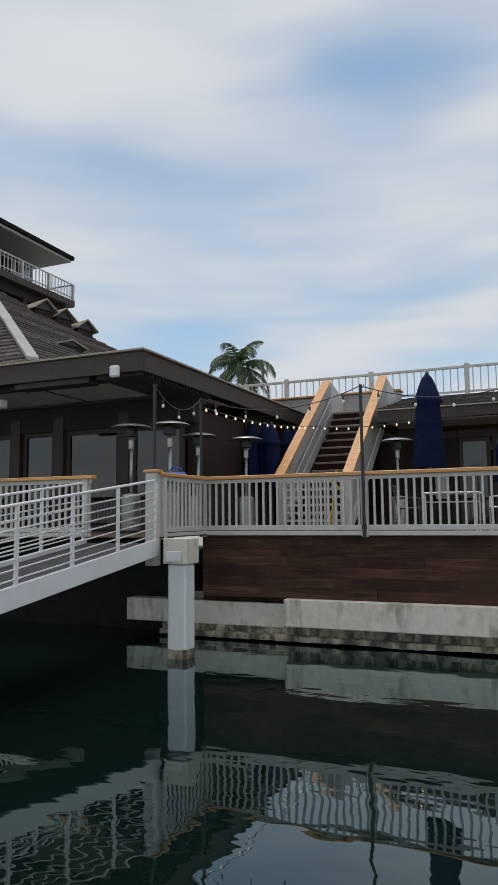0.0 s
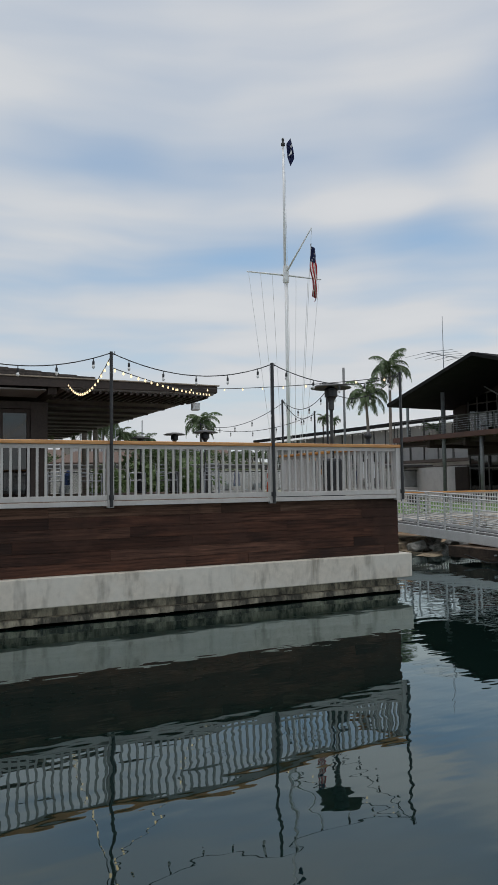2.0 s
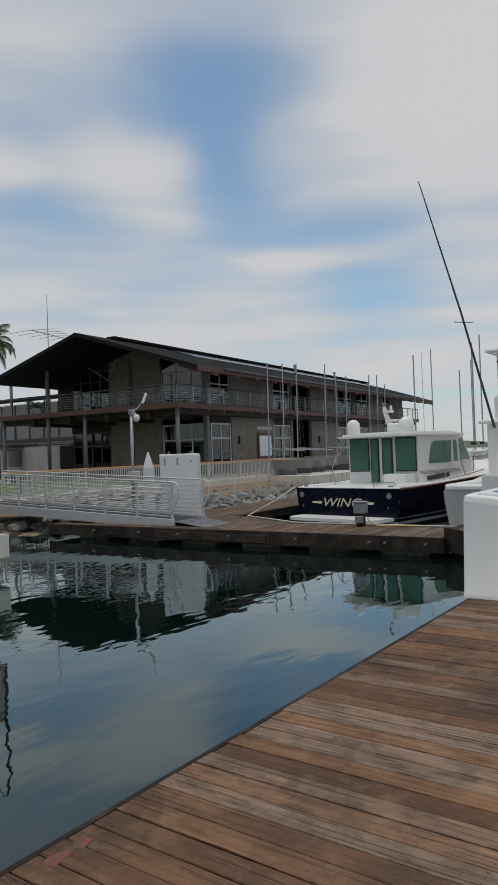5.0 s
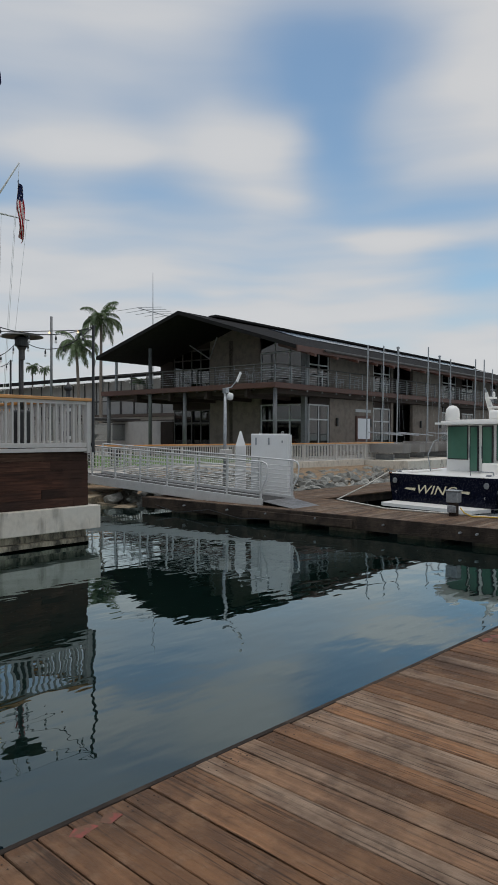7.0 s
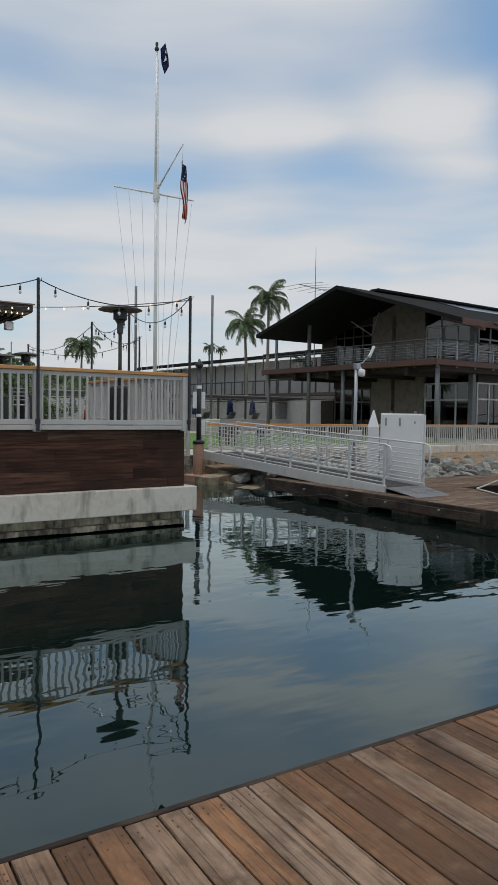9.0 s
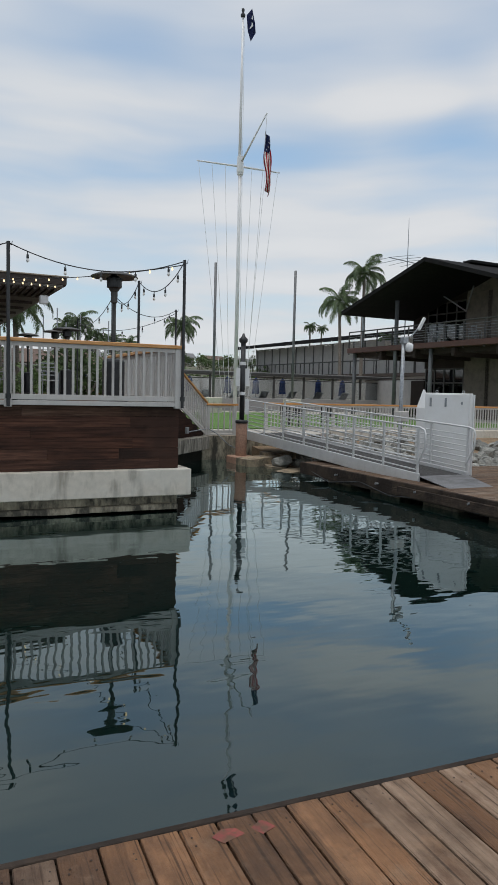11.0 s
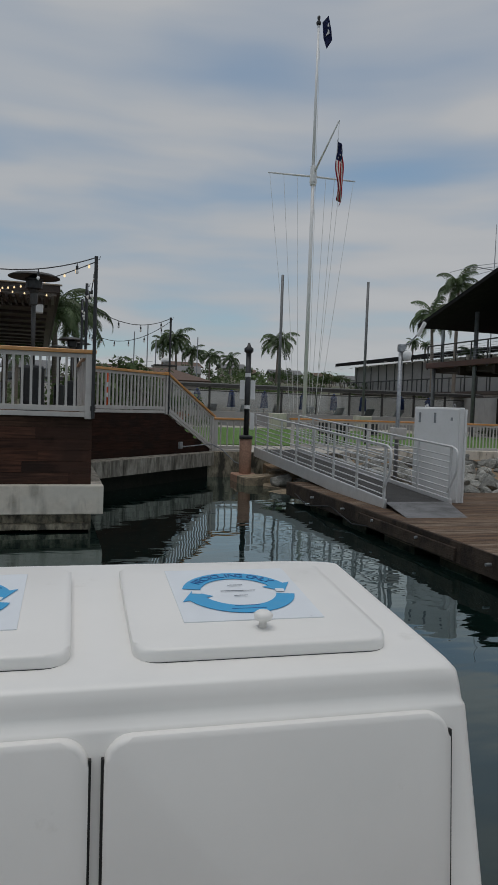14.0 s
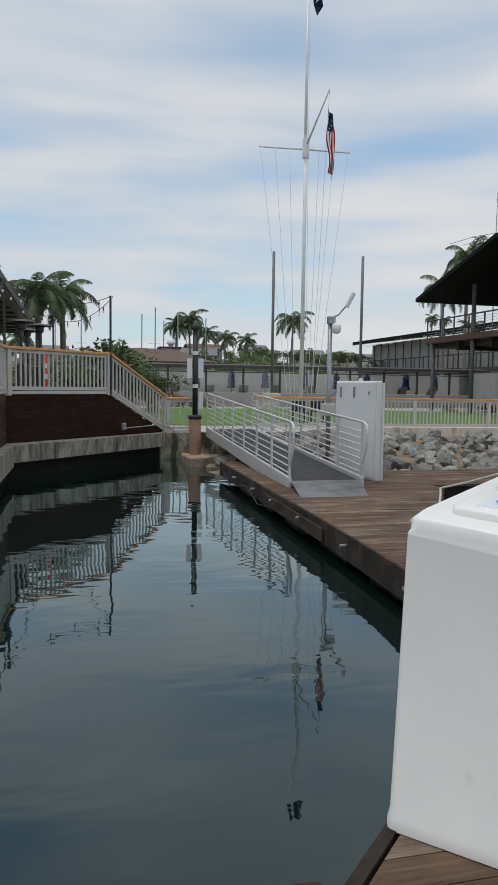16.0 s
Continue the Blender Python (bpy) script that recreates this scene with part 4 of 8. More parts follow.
part("cable", bar([(-0.1, -0.05, 0.2), (-0.12, -0.15, 0.1), (-0.05, -0.3, 0.02), (0.1, -0.5, 0.02), (0.16, -0.8, 0.02), (0.2, -1.7, 0.02)], 0.014, 6), YELLOW, p, smooth=True)
p = thing("mooring_line", (15.7, 9.6, FLOAT), 0, "white mooring rope led from the float to the yacht", "rope")
part("rope", bar([(3.95, 1.65, 0.70), (3.0, 1.8, 0.36), (2.1, 1.9, 0.12), (1.55, 1.86, 0.03), (1.2, 1.2, 0.025), (0.75, 0.4, 0.025), (0.32, -0.35, 0.025), (0.30, -1.2, 0.025), (0.32, -2.3, 0.025), (0.30, -3.4, 0.025), (0.32, -4.4, 0.025)], 0.02, 6), ROPE, p, smooth=True)
p = thing("water_hose", (14.40, 12.0, 0.2), 0, "black hose hanging along the float's edge", "hose")
part("hose", bar([(0.0, -5.2, 0.05 - 0.02 * math.sin(0)), (-0.03, -4.2, -0.06), (0.0, -3.0, 0.02), (-0.03, -2.0, -0.08), (0.0, -1.0, 0.0), (-0.1, 0.4, -0.12), (-0.02, 1.6, 0.02), (-0.08, 2.8, -0.14), (0.0, 4.0, 0.06)], 0.012, 6), BLACK_METAL, p, smooth=True)

# ---- flagpole ----
p = thing("flagpole", (25.05, 44.5, GROUND), 0, "tall white gaff-rigged flagpole with yardarm and flags", "flagpole")
part("lower_mast", bar([(0, 0, 0), (0, 0, 9), (0, 0, 16.9)], [0.135, 0.125, 0.11], 16), WHITE_PAINT, p, smooth=True)
part("topmast", bar([(0.0, 0.1, 16.0), (0, 0.1, 25.95)], [0.11, 0.07], 12), WHITE_PAINT, p, smooth=True)
part("truck", lathe([(0.02, 25.55), (0.14, 25.62), (0.16, 25.75), (0.06, 25.9), (0.10, 26.0), (0.10, 26.12), (0.02, 26.2)], 14, (0, 0.1, 0.35)), BLACK_METAL, p, smooth=True)
part("cap_band", lathe([(0.2, 15.8), (0.24, 16.0), (0.2, 17.0)], 14), WHITE_PAINT, p)
part("yardarm", bar([(-2.95, 0.35, 16.38), (0, 0.2, 16.42), (2.95, 0.0, 16.38)], [0.045, 0.075, 0.045], 8), WHITE_PAINT, p, smooth=True)
part("gaff", bar([(0, 0, 16.5), (0.55, -2.75, 19.0)], [0.07, 0.045], 8), WHITE_PAINT, p, smooth=True)
for x, bx in ((-2.9, -0.95), (-1.95, -0.7), (-1.0, -0.45), (0.95, 0.45), (1.95, 0.7), (2.9, 0.95)):
    part("halyard", bar([(x, 0.2, 16.35), (bx, 0.0, 0.9)], 0.014, 4), WHITE_PAINT, p)
part("halyard", bar([(0.55, -2.75, 18.95), (0.5, -0.6, 1.1)], 0.014, 4), WHITE_PAINT, p)
part("halyard", bar([(0.12, 0.1, 25.4), (0.3, 0.0, 1.1)], 0.012, 4), WHITE_PAINT, p)
RED = material("red_flag_cloth", (0.50, 0.03, 0.045), 0.8)
WHITE_CLOTH = material("white_flag_cloth", (0.74, 0.73, 0.71), 0.8)
BLUE_CLOTH = material("navy_flag_cloth", (0.015, 0.025, 0.10), 0.8)


def hanging_strip(u0, u1, v0, v1, nu=8, nv=14, width=0.43, drop=4.1):
    """A piece of a flag that hangs limp in folds from its hoist; u across, v down, both 0 to 1."""
    bm = bmesh.new()
    grid = []
    for j in range(nv + 1):
        v = v0 + (v1 - v0) * j / nv
        row = []
        for i in range(nu + 1):
            u = u0 + (u1 - u0) * i / nu
            x = width * u * (0.55 + 0.45 * math.sin(2.6 * v + 0.5)) + 0.06 * math.sin(9 * v)
            row.append(bm.verts.new((x, 0.16 * math.sin(u * 9 + v * 4), -drop * (v * 0.82 + 0.18 * u))))
        grid.append(row)
    for a, b_ in zip(grid, grid[1:]):
        for i in range(nu):
            bm.faces.new((a[i], a[i + 1], b_[i + 1], b_[i]))
    bmesh.ops.solidify(bm, geom=list(bm.faces), thickness=0.012)
    return bm


f = thing("national_flag", (25.60, 41.8, GROUND + 17.95), 20, "limp striped red and white flag with a blue canton", "flag")
for i in range(13):
    part("stripe", hanging_strip(i / 13, (i + 1) / 13, 0.36 if i < 7 else 0.0, 1.0, 1, 16), RED if i % 2 == 0 else WHITE_CLOTH, f, smooth=True)
canton = part("canton", hanging_strip(0, 7 / 13, 0.0, 0.36, 6, 10), BLUE_CLOTH, f, smooth=True)
for u0, v0 in ((0.05, 0.06), (0.22, 0.04), (0.40, 0.07), (0.12, 0.13), (0.31, 0.14), (0.46, 0.17), (0.06, 0.21), (0.24, 0.23), (0.40, 0.26), (0.14, 0.30), (0.33, 0.32)):
    star = hanging_strip(u0, u0 + 0.055, v0, v0 + 0.022, 1, 1)
    bmesh.ops.translate(star, verts=list(star.verts), vec=(0, -0.014, 0))
    part("star", star, WHITE_CLOTH, canton)
f = thing("club_burgee", (25.22, 44.5, GROUND + 26.2), 15, "limp navy club pennant with a pale device", "flag")
bm = bmesh.new()
v = [bm.verts.new(q) for q in ((0.05, 0, -0.1), (0.6, 0.1, 0.55), (0.75, -0.05, -0.4), (0.95, 0.1, -0.9), (0.45, 0.0, -1.65), (0.25, 0.1, -1.0))]
for t in ((0, 1, 2), (0, 2, 5), (2, 3, 5), (3, 4, 5)):
    bm.faces.new([v[i] for i in t])
bmesh.ops.solidify(bm, geom=list(bm.faces), thickness=0.015)
part("cloth", bm, BLUE_CLOTH, f)
bm = prism([(0.36, -0.85), (0.62, -0.62), (0.56, 0.05), (0.47, -0.15), (0.50, -0.52)], -0.02, 0.12)
bm.transform(Matrix(((1, 0, 0, 0), (0, 0, -1, 0.10), (0, 1, 0, 0), (0, 0, 0, 1))))
part("device", bm, WHITE_CLOTH, f)

for x, y in ((22.4, 41.95), (28.0, 41.8)):
    p = thing("light_column", (x, y, GROUND), 0, "tall plain galvanised column on a concrete base", "column", "lawn columns")
    part("column", bar([(0, 0, 0), (0, 0, 9.4)], 0.085, 12), DARK_GALV, p, smooth=True)
    part("base", solid(-0.45, 0.45, -0.45, 0.45, 0, 1.0, 0.03), CONCRETE, p)


# ---- windows ----
def window_unit(parent, m, w, h, cols=1, mid=(), frame=BROWN_TRIM, glass=WINDOW, bar_w=0.07, deep=0.10, name="window"):
    """A framed glazing unit in one piece, with its panes: local x along it, z up, its front to -y."""
    xs = [w * i / cols for i in range(cols + 1)]
    px = [0.0, bar_w] + [v for x in xs[1:-1] for v in (x - bar_w / 2, x + bar_w / 2)] + [w - bar_w, w]
    pz = [0.0, bar_w] + [v for z in sorted(mid) for v in (z - bar_w / 2, z + bar_w / 2)] + [h - bar_w, h]
    bm, known = bmesh.new(), {}

    def at(i, k, y):
        if (i, k, y) not in known:
            known[i, k, y] = bm.verts.new((px[i], y, pz[k]))
        return known[i, k, y]

    full = {(i, k) for i in range(len(px) - 1) for k in range(len(pz) - 1) if i % 2 == 0 or k % 2 == 0}
    f, b_ = -deep / 2, deep / 2
    for i, k in full:
        bm.faces.new((at(i, k, f), at(i + 1, k, f), at(i + 1, k + 1, f), at(i, k + 1, f)))
        bm.faces.new((at(i, k, b_), at(i, k + 1, b_), at(i + 1, k + 1, b_), at(i + 1, k, b_)))
        for (di, dk), (p, q) in (((-1, 0), ((i, k), (i, k + 1))), ((1, 0), ((i + 1, k), (i + 1, k + 1))), ((0, -1), ((i, k), (i + 1, k))), ((0, 1), ((i, k + 1), (i + 1, k + 1)))):
            if (i + di, k + dk) not in full:
                bm.faces.new((at(*p, f), at(*q, f), at(*q, b_), at(*p, b_)))
    fr = part(name, bm, frame, parent)
    fr.matrix_basis = m
    for i in range(1, len(px) - 1, 2):
        for k in range(1, len(pz) - 1, 2):
            part("pane", solid(px[i] - 0.01, px[i + 1] + 0.01, -0.006, 0.006, pz[k] - 0.01, pz[k + 1] + 0.01), glass, fr)
    return fr


def wall_panel(parent, x0, x1, y0, y1, z0, z1, mat=TAUPE_WALL, name="wall"):
    return part(name, solid(x0, x1, y0, y1, z0, z1, 0.006), mat, parent)


# ---- harbour office: two storeys, gabled roof, balcony round two sides ----
RED_BROWN = material("red_brown_fascia_board", (0.095, 0.038, 0.026), 0.55, grain_scale=(4, 4, 40), grain_amount=0.3, spots=(0.06, 0.028, 0.02), spot_scale=2)
PALE_FRAME = material("pale_grey_window_frame", (0.42, 0.44, 0.45), 0.4, grain_amount=0.04)
# interior walls coloured dark, so the rooms' dimness is painted in
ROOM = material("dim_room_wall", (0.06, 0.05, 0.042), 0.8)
SOLAR = material("dark_solar_glass", (0.02, 0.025, 0.035), 0.15)
OF_X, OF_Y = 4.4, 0.5
FURTHER = Matrix.Translation((1.95, 0.44, 2.17)) @ Matrix.Scale(1.08, 4) @ Matrix.Translation((-1.95, -0.44, -2.17))
c = thing("office_building", (31.0, 25.4, GROUND), 2, "two-storey dark brown harbour building with gabled roof and wrap-round balcony", "building")
c.matrix_world = FURTHER @ c.matrix_basis
part("floor_slab", solid(0.0, 43.0, -0.6, 14.2, 4.05, 4.36, 0.02), RED_BROWN, c, "red-brown balcony floor edge")
part("soffit_beam", solid(0.5, 43.0, -0.25, 14.0, 3.78, 4.045), BROWN_SIDING, c)
for y in (1.6, 4.7, 7.8, 10.9):
    part("balcony_joist", solid(0.15, 4.4, y - 0.12, y + 0.12, 3.55, 4.04, 0.02), BROWN_SIDING, c)
part("ground_floor", solid(OF_X, 41.0, OF_Y, 13.6, -0.02, 0.06), CONCRETE, c)
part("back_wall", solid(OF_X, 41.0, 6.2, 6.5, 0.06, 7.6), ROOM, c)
part("end_wall", solid(40.8, 41.0, OF_Y, 13.0, 0.06, 6.6), TAUPE_WALL, c)
# front wall: solid stretches and the glazing between them, both floors
SOLID = ((7.25, 12.8), (18.95, 24.3), (31.2, 35.2), (37.0, 40.8))
GLAZED = ((4.95, 7.2, 2), (12.9, 15.4, 2), (24.4, 27.2, 2), (28.4, 31.1, 2), (35.3, 36.9, 1))
for z0, z1 in ((0.06, 3.78), (4.37, 6.75)):
    for x0, x1 in SOLID:
        wall_panel(c, x0, x1, OF_Y, OF_Y + 0.25, z0, z1)
    wall_panel(c, 15.5, 15.8, OF_Y, OF_Y + 0.25, z0, z1)
    wall_panel(c, 15.8, 18.9, OF_Y + 1.6, OF_Y + 1.8, z0, z1, BROWN_SIDING)
    wall_panel(c, 27.2, 28.4, OF_Y, OF_Y + 0.25, z0, z1, BROWN_SIDING)
    for x0, x1, k in GLAZED:
        h = min(z1 - z0, 3.3)
        window_unit(c, pose(x0, OF_Y + 0.1, z0), x1 - x0, h, k, (h - 0.95, 0.75), PALE_FRAME, WINDOW, 0.09)
        if z1 - z0 > h + 0.02:
            wall_panel(c, x0, x1, OF_Y, OF_Y + 0.25, z0 + h + 0.005, z1, BROWN_SIDING)
    for x in (8.0, 12.3, 20.2, 23.8):
        part("wall_lamp", solid(x - 0.07, x + 0.07, OF_Y - 0.16, OF_Y - 0.005, z0 + 1.95, z0 + 2.5, 0.02), BLACK_METAL, c, "black wall lantern")
# gable wall
for z0, z1, gl in ((0.06, 3.78, 3.1), (4.37, 8.0, 2.9)):
    wall_panel(c, OF_X, OF_X + 0.25, 3.94, 8.2, z0, z1 if z0 < 1 else 7.6)
    w = window_unit(c, pose(OF_X + 0.1, 3.9, z0, 0, 0, -90), 3.4, 3.3 if z0 < 1 else 2.26, 3, (2.3,) if z0 < 1 else (1.2,), PALE_FRAME, WINDOW, 0.09)
    w = window_unit(c, pose(OF_X + 0.1, 11.7, z0, 0, 0, -90), 3.45, gl, 4, (2.2,), DARK_METAL, WINDOW, 0.09)
    wall_panel(c, OF_X, OF_X + 0.25, 8.2, 11.75, z0 + gl + 0.01, z1 - 0.02, BROWN_SIDING)
    wall_panel(c, OF_X, OF_X + 0.25, 11.75, 13.0, z0, z1 - 1.4, BROWN_SIDING)
part("corner_post", solid(OF_X, OF_X + 0.28, OF_Y - 0.05, OF_Y + 0.25, 0.06, 6.8), DARK_GALV, c)
bm = prism([(3.94, 7.3), (8.2, 7.3), (8.2, 7.7), (5.7, 8.5), (3.94, 7.75)], 0, 0.2)
bm.transform(Matrix(((0, 0, 1, OF_X + 0.02), (1, 0, 0, 0), (0, 1, 0, 0), (0, 0, 0, 1))))
part("gable_infill", bm, TAUPE_WALL, c)
bm = prism([(0.95, 6.66), (3.9, 6.66), (3.9, 7.66)], 0, 0.03)
bm.transform(Matrix(((0, 0, 1, OF_X + 0.09), (1, 0, 0, 0), (0, 1, 0, 0), (0, 0, 0, 1))))
tr = part("transom_window", bm, WINDOW, c, "sloping glazed transom under the roof")
part("mullion", solid(OF_X + 0.06, OF_X + 0.14, 2.72, 2.80, 6.66, 7.25), PALE_FRAME, tr)
part("mullion", solid(OF_X + 0.06, OF_X + 0.14, 1.60, 1.68, 6.66, 6.88), PALE_FRAME, tr)
# columns
for y, z1 in ((-0.35, 4.04), (6.6, 4.04), (9.7, 7.0), (13.8, 4.04)):
    part("column", bar([(0.35, y, -0.02), (0.35, y, z1)], 0.12, 12), DARK_GALV, c, smooth=True)
part("column", bar([(0.5, 13.2, 4.3), (0.5, 13.2, 6.6)], 0.1, 10), GALV, c)
for y in (6.6, 9.6):
    part("roof_brace", bar([(4.35, 8.2, 6.55), (3.3, y, 7.75)], 0.045, 8), GALV, c)
# roof: two slopes with deep overhangs, the gable end cut on the skew
RIDGE, EAVE = 8.75, 6.35
bm = bmesh.new()
slab([(0.5, -1.7, EAVE), (44.0, -1.7, EAVE), (44.0, 5.67, RIDGE), (-1.2, 5.67, RIDGE)], 0.22, bm)
part("roof_slope", bm, DARK_ROOF, c)
part("roof_slope", slab([(-1.2, 5.68, RIDGE), (44.0, 5.68, RIDGE), (44.0, 13.1, EAVE + 0.2), (-1.3, 13.1, EAVE + 0.2)], 0.22), DARK_ROOF, c)
part("ridge_cap", solid(1.8, 44.0, 5.3, 6.0, RIDGE - 0.02, RIDGE + 0.14, 0.03), DARK_ROOF, c)
part("fascia", solid(0.45, 44.0, -1.78, -1.705, EAVE - 0.34, EAVE - 0.02, 0.01), RED_BROWN, c)
part("gutter", solid(3.0, 44.0, -1.95, -1.785, EAVE - 0.16, EAVE - 0.03, 0.03), DARK_METAL, c)
for i in range(19):
    x = 1.6 + 2.3 * i
    part("rafter_tail", slab([(x, -2.15, EAVE - 0.42), (x + 0.16, -2.15, EAVE - 0.42), (x + 0.16, 0.4, EAVE + 0.36), (x, 0.4, EAVE + 0.36)], 0.16), RED_BROWN, c)
sp = part("solar_panel", slab([(6.5, 2.6, EAVE + 1.46), (40, 2.6, EAVE + 1.46), (40, 4.9, EAVE + 2.21), (6.5, 4.9, EAVE + 2.21)], 0.05), SOLAR, c, "row of solar panels on the roof")
part("frame", slab([(9.4, 2.55, EAVE + 1.47), (40.1, 2.5, EAVE + 1.47), (40.1, 2.6, EAVE + 1.51), (9.4, 2.6, EAVE + 1.51)], 0.03), PALE_FRAME, sp)
for x in (24.5, 33.0):
    part("roof_vent", lathe([(0.09, 0), (0.09, 0.6), (0.14, 0.62), (0.14, 0.74), (0.04, 0.8)], 12, (x, 4.6, RIDGE - 0.45)), GALV, c)
# balcony rail with cables
for way in ("front", "side"):
    n_posts = 28 if way == "front" else 11
    end = 42.8 if way == "front" else 14.1
    q = (lambda s, z: (s, -0.52, z)) if way == "front" else (lambda s, z: (0.08, s, z))
    s0 = 0.08 if way == "front" else -0.52
    first = None
    for i in range(n_posts):
        s = s0 + (end - s0) * i / (n_posts - 1)
        if first is None:
            first = part("rail_post", solid(-0.03, 0.03, -0.03, 0.03, 3.95, 5.35), DARK_METAL if way == "side" else GALV, c)
        o = first if i == 0 else again(first, Matrix())
        o.matrix_basis = pose(q(s, 0)[0], q(s, 0)[1], 0)
    part("balcony_handrail", bar([q(s0, 5.38), q(end, 5.38)], 0.04, 8), DARK_METAL, c)
    for k in range(6):
        part("cable", bar([q(s0, 4.52 + 0.135 * k), q(end, 4.52 + 0.135 * k)], 0.011, 4), GALV, c)
part("noticeboard", solid(10.4, 12.4, OF_Y - 0.10, OF_Y - 0.005, 1.0, 2.75, 0.03), RED_BROWN, c, "framed pale noticeboard")
part("notice_sheet", solid(10.58, 12.22, OF_Y - 0.115, OF_Y - 0.102, 1.18, 2.57), LABEL_WHITE, c)
part("letter_panel", solid(10.4, 12.5, OF_Y - 0.03, OF_Y - 0.005, 3.0, 3.2), PALE_FRAME, c, "pale raised letters too far to read")

# aerial on the roof behind
p = thing("radio_aerial", (34.45, 38.8, GROUND + 4.0), 15, "thin horizontal-rod radio aerial on a mast", "aerial")
p.matrix_world = FURTHER @ p.matrix_basis
part("mast", bar([(0, 0, 0), (0, 0, 6.2), (0, 0, 9.0)], [0.04, 0.035, 0.015], 6), GALV, p)
part("boom", bar([(-1.9, 0, 6.2), (1.9, 0, 6.2)], 0.03, 5), GALV, p)
for i in range(5):
    x = -1.8 + 0.9 * i
    part("element", bar([(x, -1.9 + 0.2 * i, 6.12), (x, 0, 6.22), (x, 1.9 - 0.2 * i, 6.12)], 0.018, 4), GALV, p)


# ---- low club wing with its outside stair ----
def steps(parent, x0, x1, y0, z0, y1, z1, n, mat, name="tread"):
    for i in range(n):
        t = i / n
        y = y0 + (y1 - y0) * t
        z = z0 + (z1 - z0) * (i + 1) / n
        part(name, solid(x0, x1, y, y + (y1 - y0) / n + 0.03, z - 0.045, z, 0.006), mat, parent)
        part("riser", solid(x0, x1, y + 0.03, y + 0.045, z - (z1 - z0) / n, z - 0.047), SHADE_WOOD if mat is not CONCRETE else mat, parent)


EAVE_BOARD = material("taupe_eave_boards", (0.21, 0.185, 0.165), 0.75, grain_scale=(3, 40, 3), grain_amount=0.25, spots=(0.15, 0.13, 0.115), spot_scale=2)
b = thing("club_wing", (0, 17.5, DECK), 0, "low dark brown club wing with glazed doors under broad shingled eaves", "building")
b.matrix_world = Matrix.Translation((-0.22, 22.48, 1.69)) @ Matrix.Scale(1.3, 4)
part("floor", solid(-3.2, 3.6, 0.0, 8.0, -0.01, 0.075), SHADE_WOOD, b)
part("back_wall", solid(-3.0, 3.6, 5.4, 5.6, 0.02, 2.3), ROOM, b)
part("side_wall", solid(3.5, 3.66, 0.2, 5.6, 0.02, 2.3), BROWN_SIDING, b)
wall_panel(b, -3.1, -1.22, 0, 0.2, 0.02, 2.3, BROWN_SIDING)
wall_panel(b, -4.6, -3.11, 0.3, 0.5, 0.02, 2.3, BROWN_SIDING)
wall_panel(b, -3.08, -1.23, -0.004, -0.05, 2.14, 2.32, BROWN_TRIM, "header")
wall_panel(b, 0.98, 1.2, -0.03, 0.2, 0.02, 2.3, BROWN_TRIM, "pier")
wall_panel(b, 3.28, 3.66, -0.03, 0.19, 0.02, 2.3, BROWN_TRIM, "pier")
wall_panel(b, -1.22, 3.66, -0.02, 0.2, 2.155, 2.33, BROWN_TRIM, "header")
for x0 in (-1.21, -0.47, 0.26, 1.21, 1.91, 2.60):
    window_unit(b, pose(x0, 0.08, 0.02), 0.69, 2.13, 1, (), BROWN_TRIM, WINDOW, 0.085, name="door")
part("meter_box", solid(-1.75, -1.45, -0.12, -0.004, 0.75, 1.45, 0.01), PALE_FRAME, b, "pale grey wall cabinet")
bm = prism([(-2.72, -1.56), (7.26, -1.56), (7.26, -1.50), (-2.72, -1.50)], [2.42, 2.52, 2.52, 2.42], 2.66)
part("fascia", bm, BROWN_TRIM, b)
part("drip_edge", solid(-2.74, 7.3, -1.60, -1.52, 2.662, 2.69, 0.004), ROOF_EDGE, b)
part("side_fascia", prism([(7.20, -1.5), (7.26, -1.5), (6.96, 14.4), (6.90, 14.4)], 2.50, 2.66), BROWN_TRIM, b)
part("eave_deck", prism([(3.67, -1.49), (7.19, -1.49), (6.89, 14.4), (3.67, 14.4)], 2.46, 2.64), EAVE_BOARD, b, "taupe boarded canopy")
part("roof_deck", solid(-2.7, 3.66, -1.49, 8.0, 2.50, 2.63), BROWN_SIDING, b)
part("soffit_panel", solid(-2.6, 3.4, -1.36, -0.05, 2.42, 2.45), SOFFIT, b)
for i in range(11):
    y0 = -0.05 + 1.4 * i
    part("beam", solid(3.7, 7.0 - 0.02 * y0, y0, y0 + 0.12, 2.39, 2.455), BROWN_TRIM, b)
for x in (-2.65, 1.05, 3.5):
    part("beam", solid(x - 0.09, x + 0.09, -1.48, 0.0, 2.34, 2.47), BROWN_SIDING, b)
for i in range(24):
    part("slat", solid(3.8 + 0.14 * i, 3.86 + 0.14 * i, -1.44, -0.12, 2.39, 2.44), BROWN_TRIM, b)
part("slat_gap", solid(3.75, 7.14, -1.45, -0.08, 2.45, 2.456), SOFFIT, b)
part("spot_lamp", solid(6.75, 6.93, -1.30, -1.14, 2.12, 2.30, 0.02), WHITE_PAINT, b, "small white flood lamp")
lamp = part("pendant_lamp", lathe([(0.02, 0.0), (0.13, 0.02), (0.17, 0.09), (0.15, 0.16), (0.03, 0.20)], 20, (-0.03, 1.3, 1.22)), LAMP_GLASS, b, "warm lit round pendant lamp behind the glass")
part("cord", bar([(-0.03, 1.3, 1.41), (-0.03, 1.3, 2.35)], 0.008, 5), BLACK_METAL, lamp)
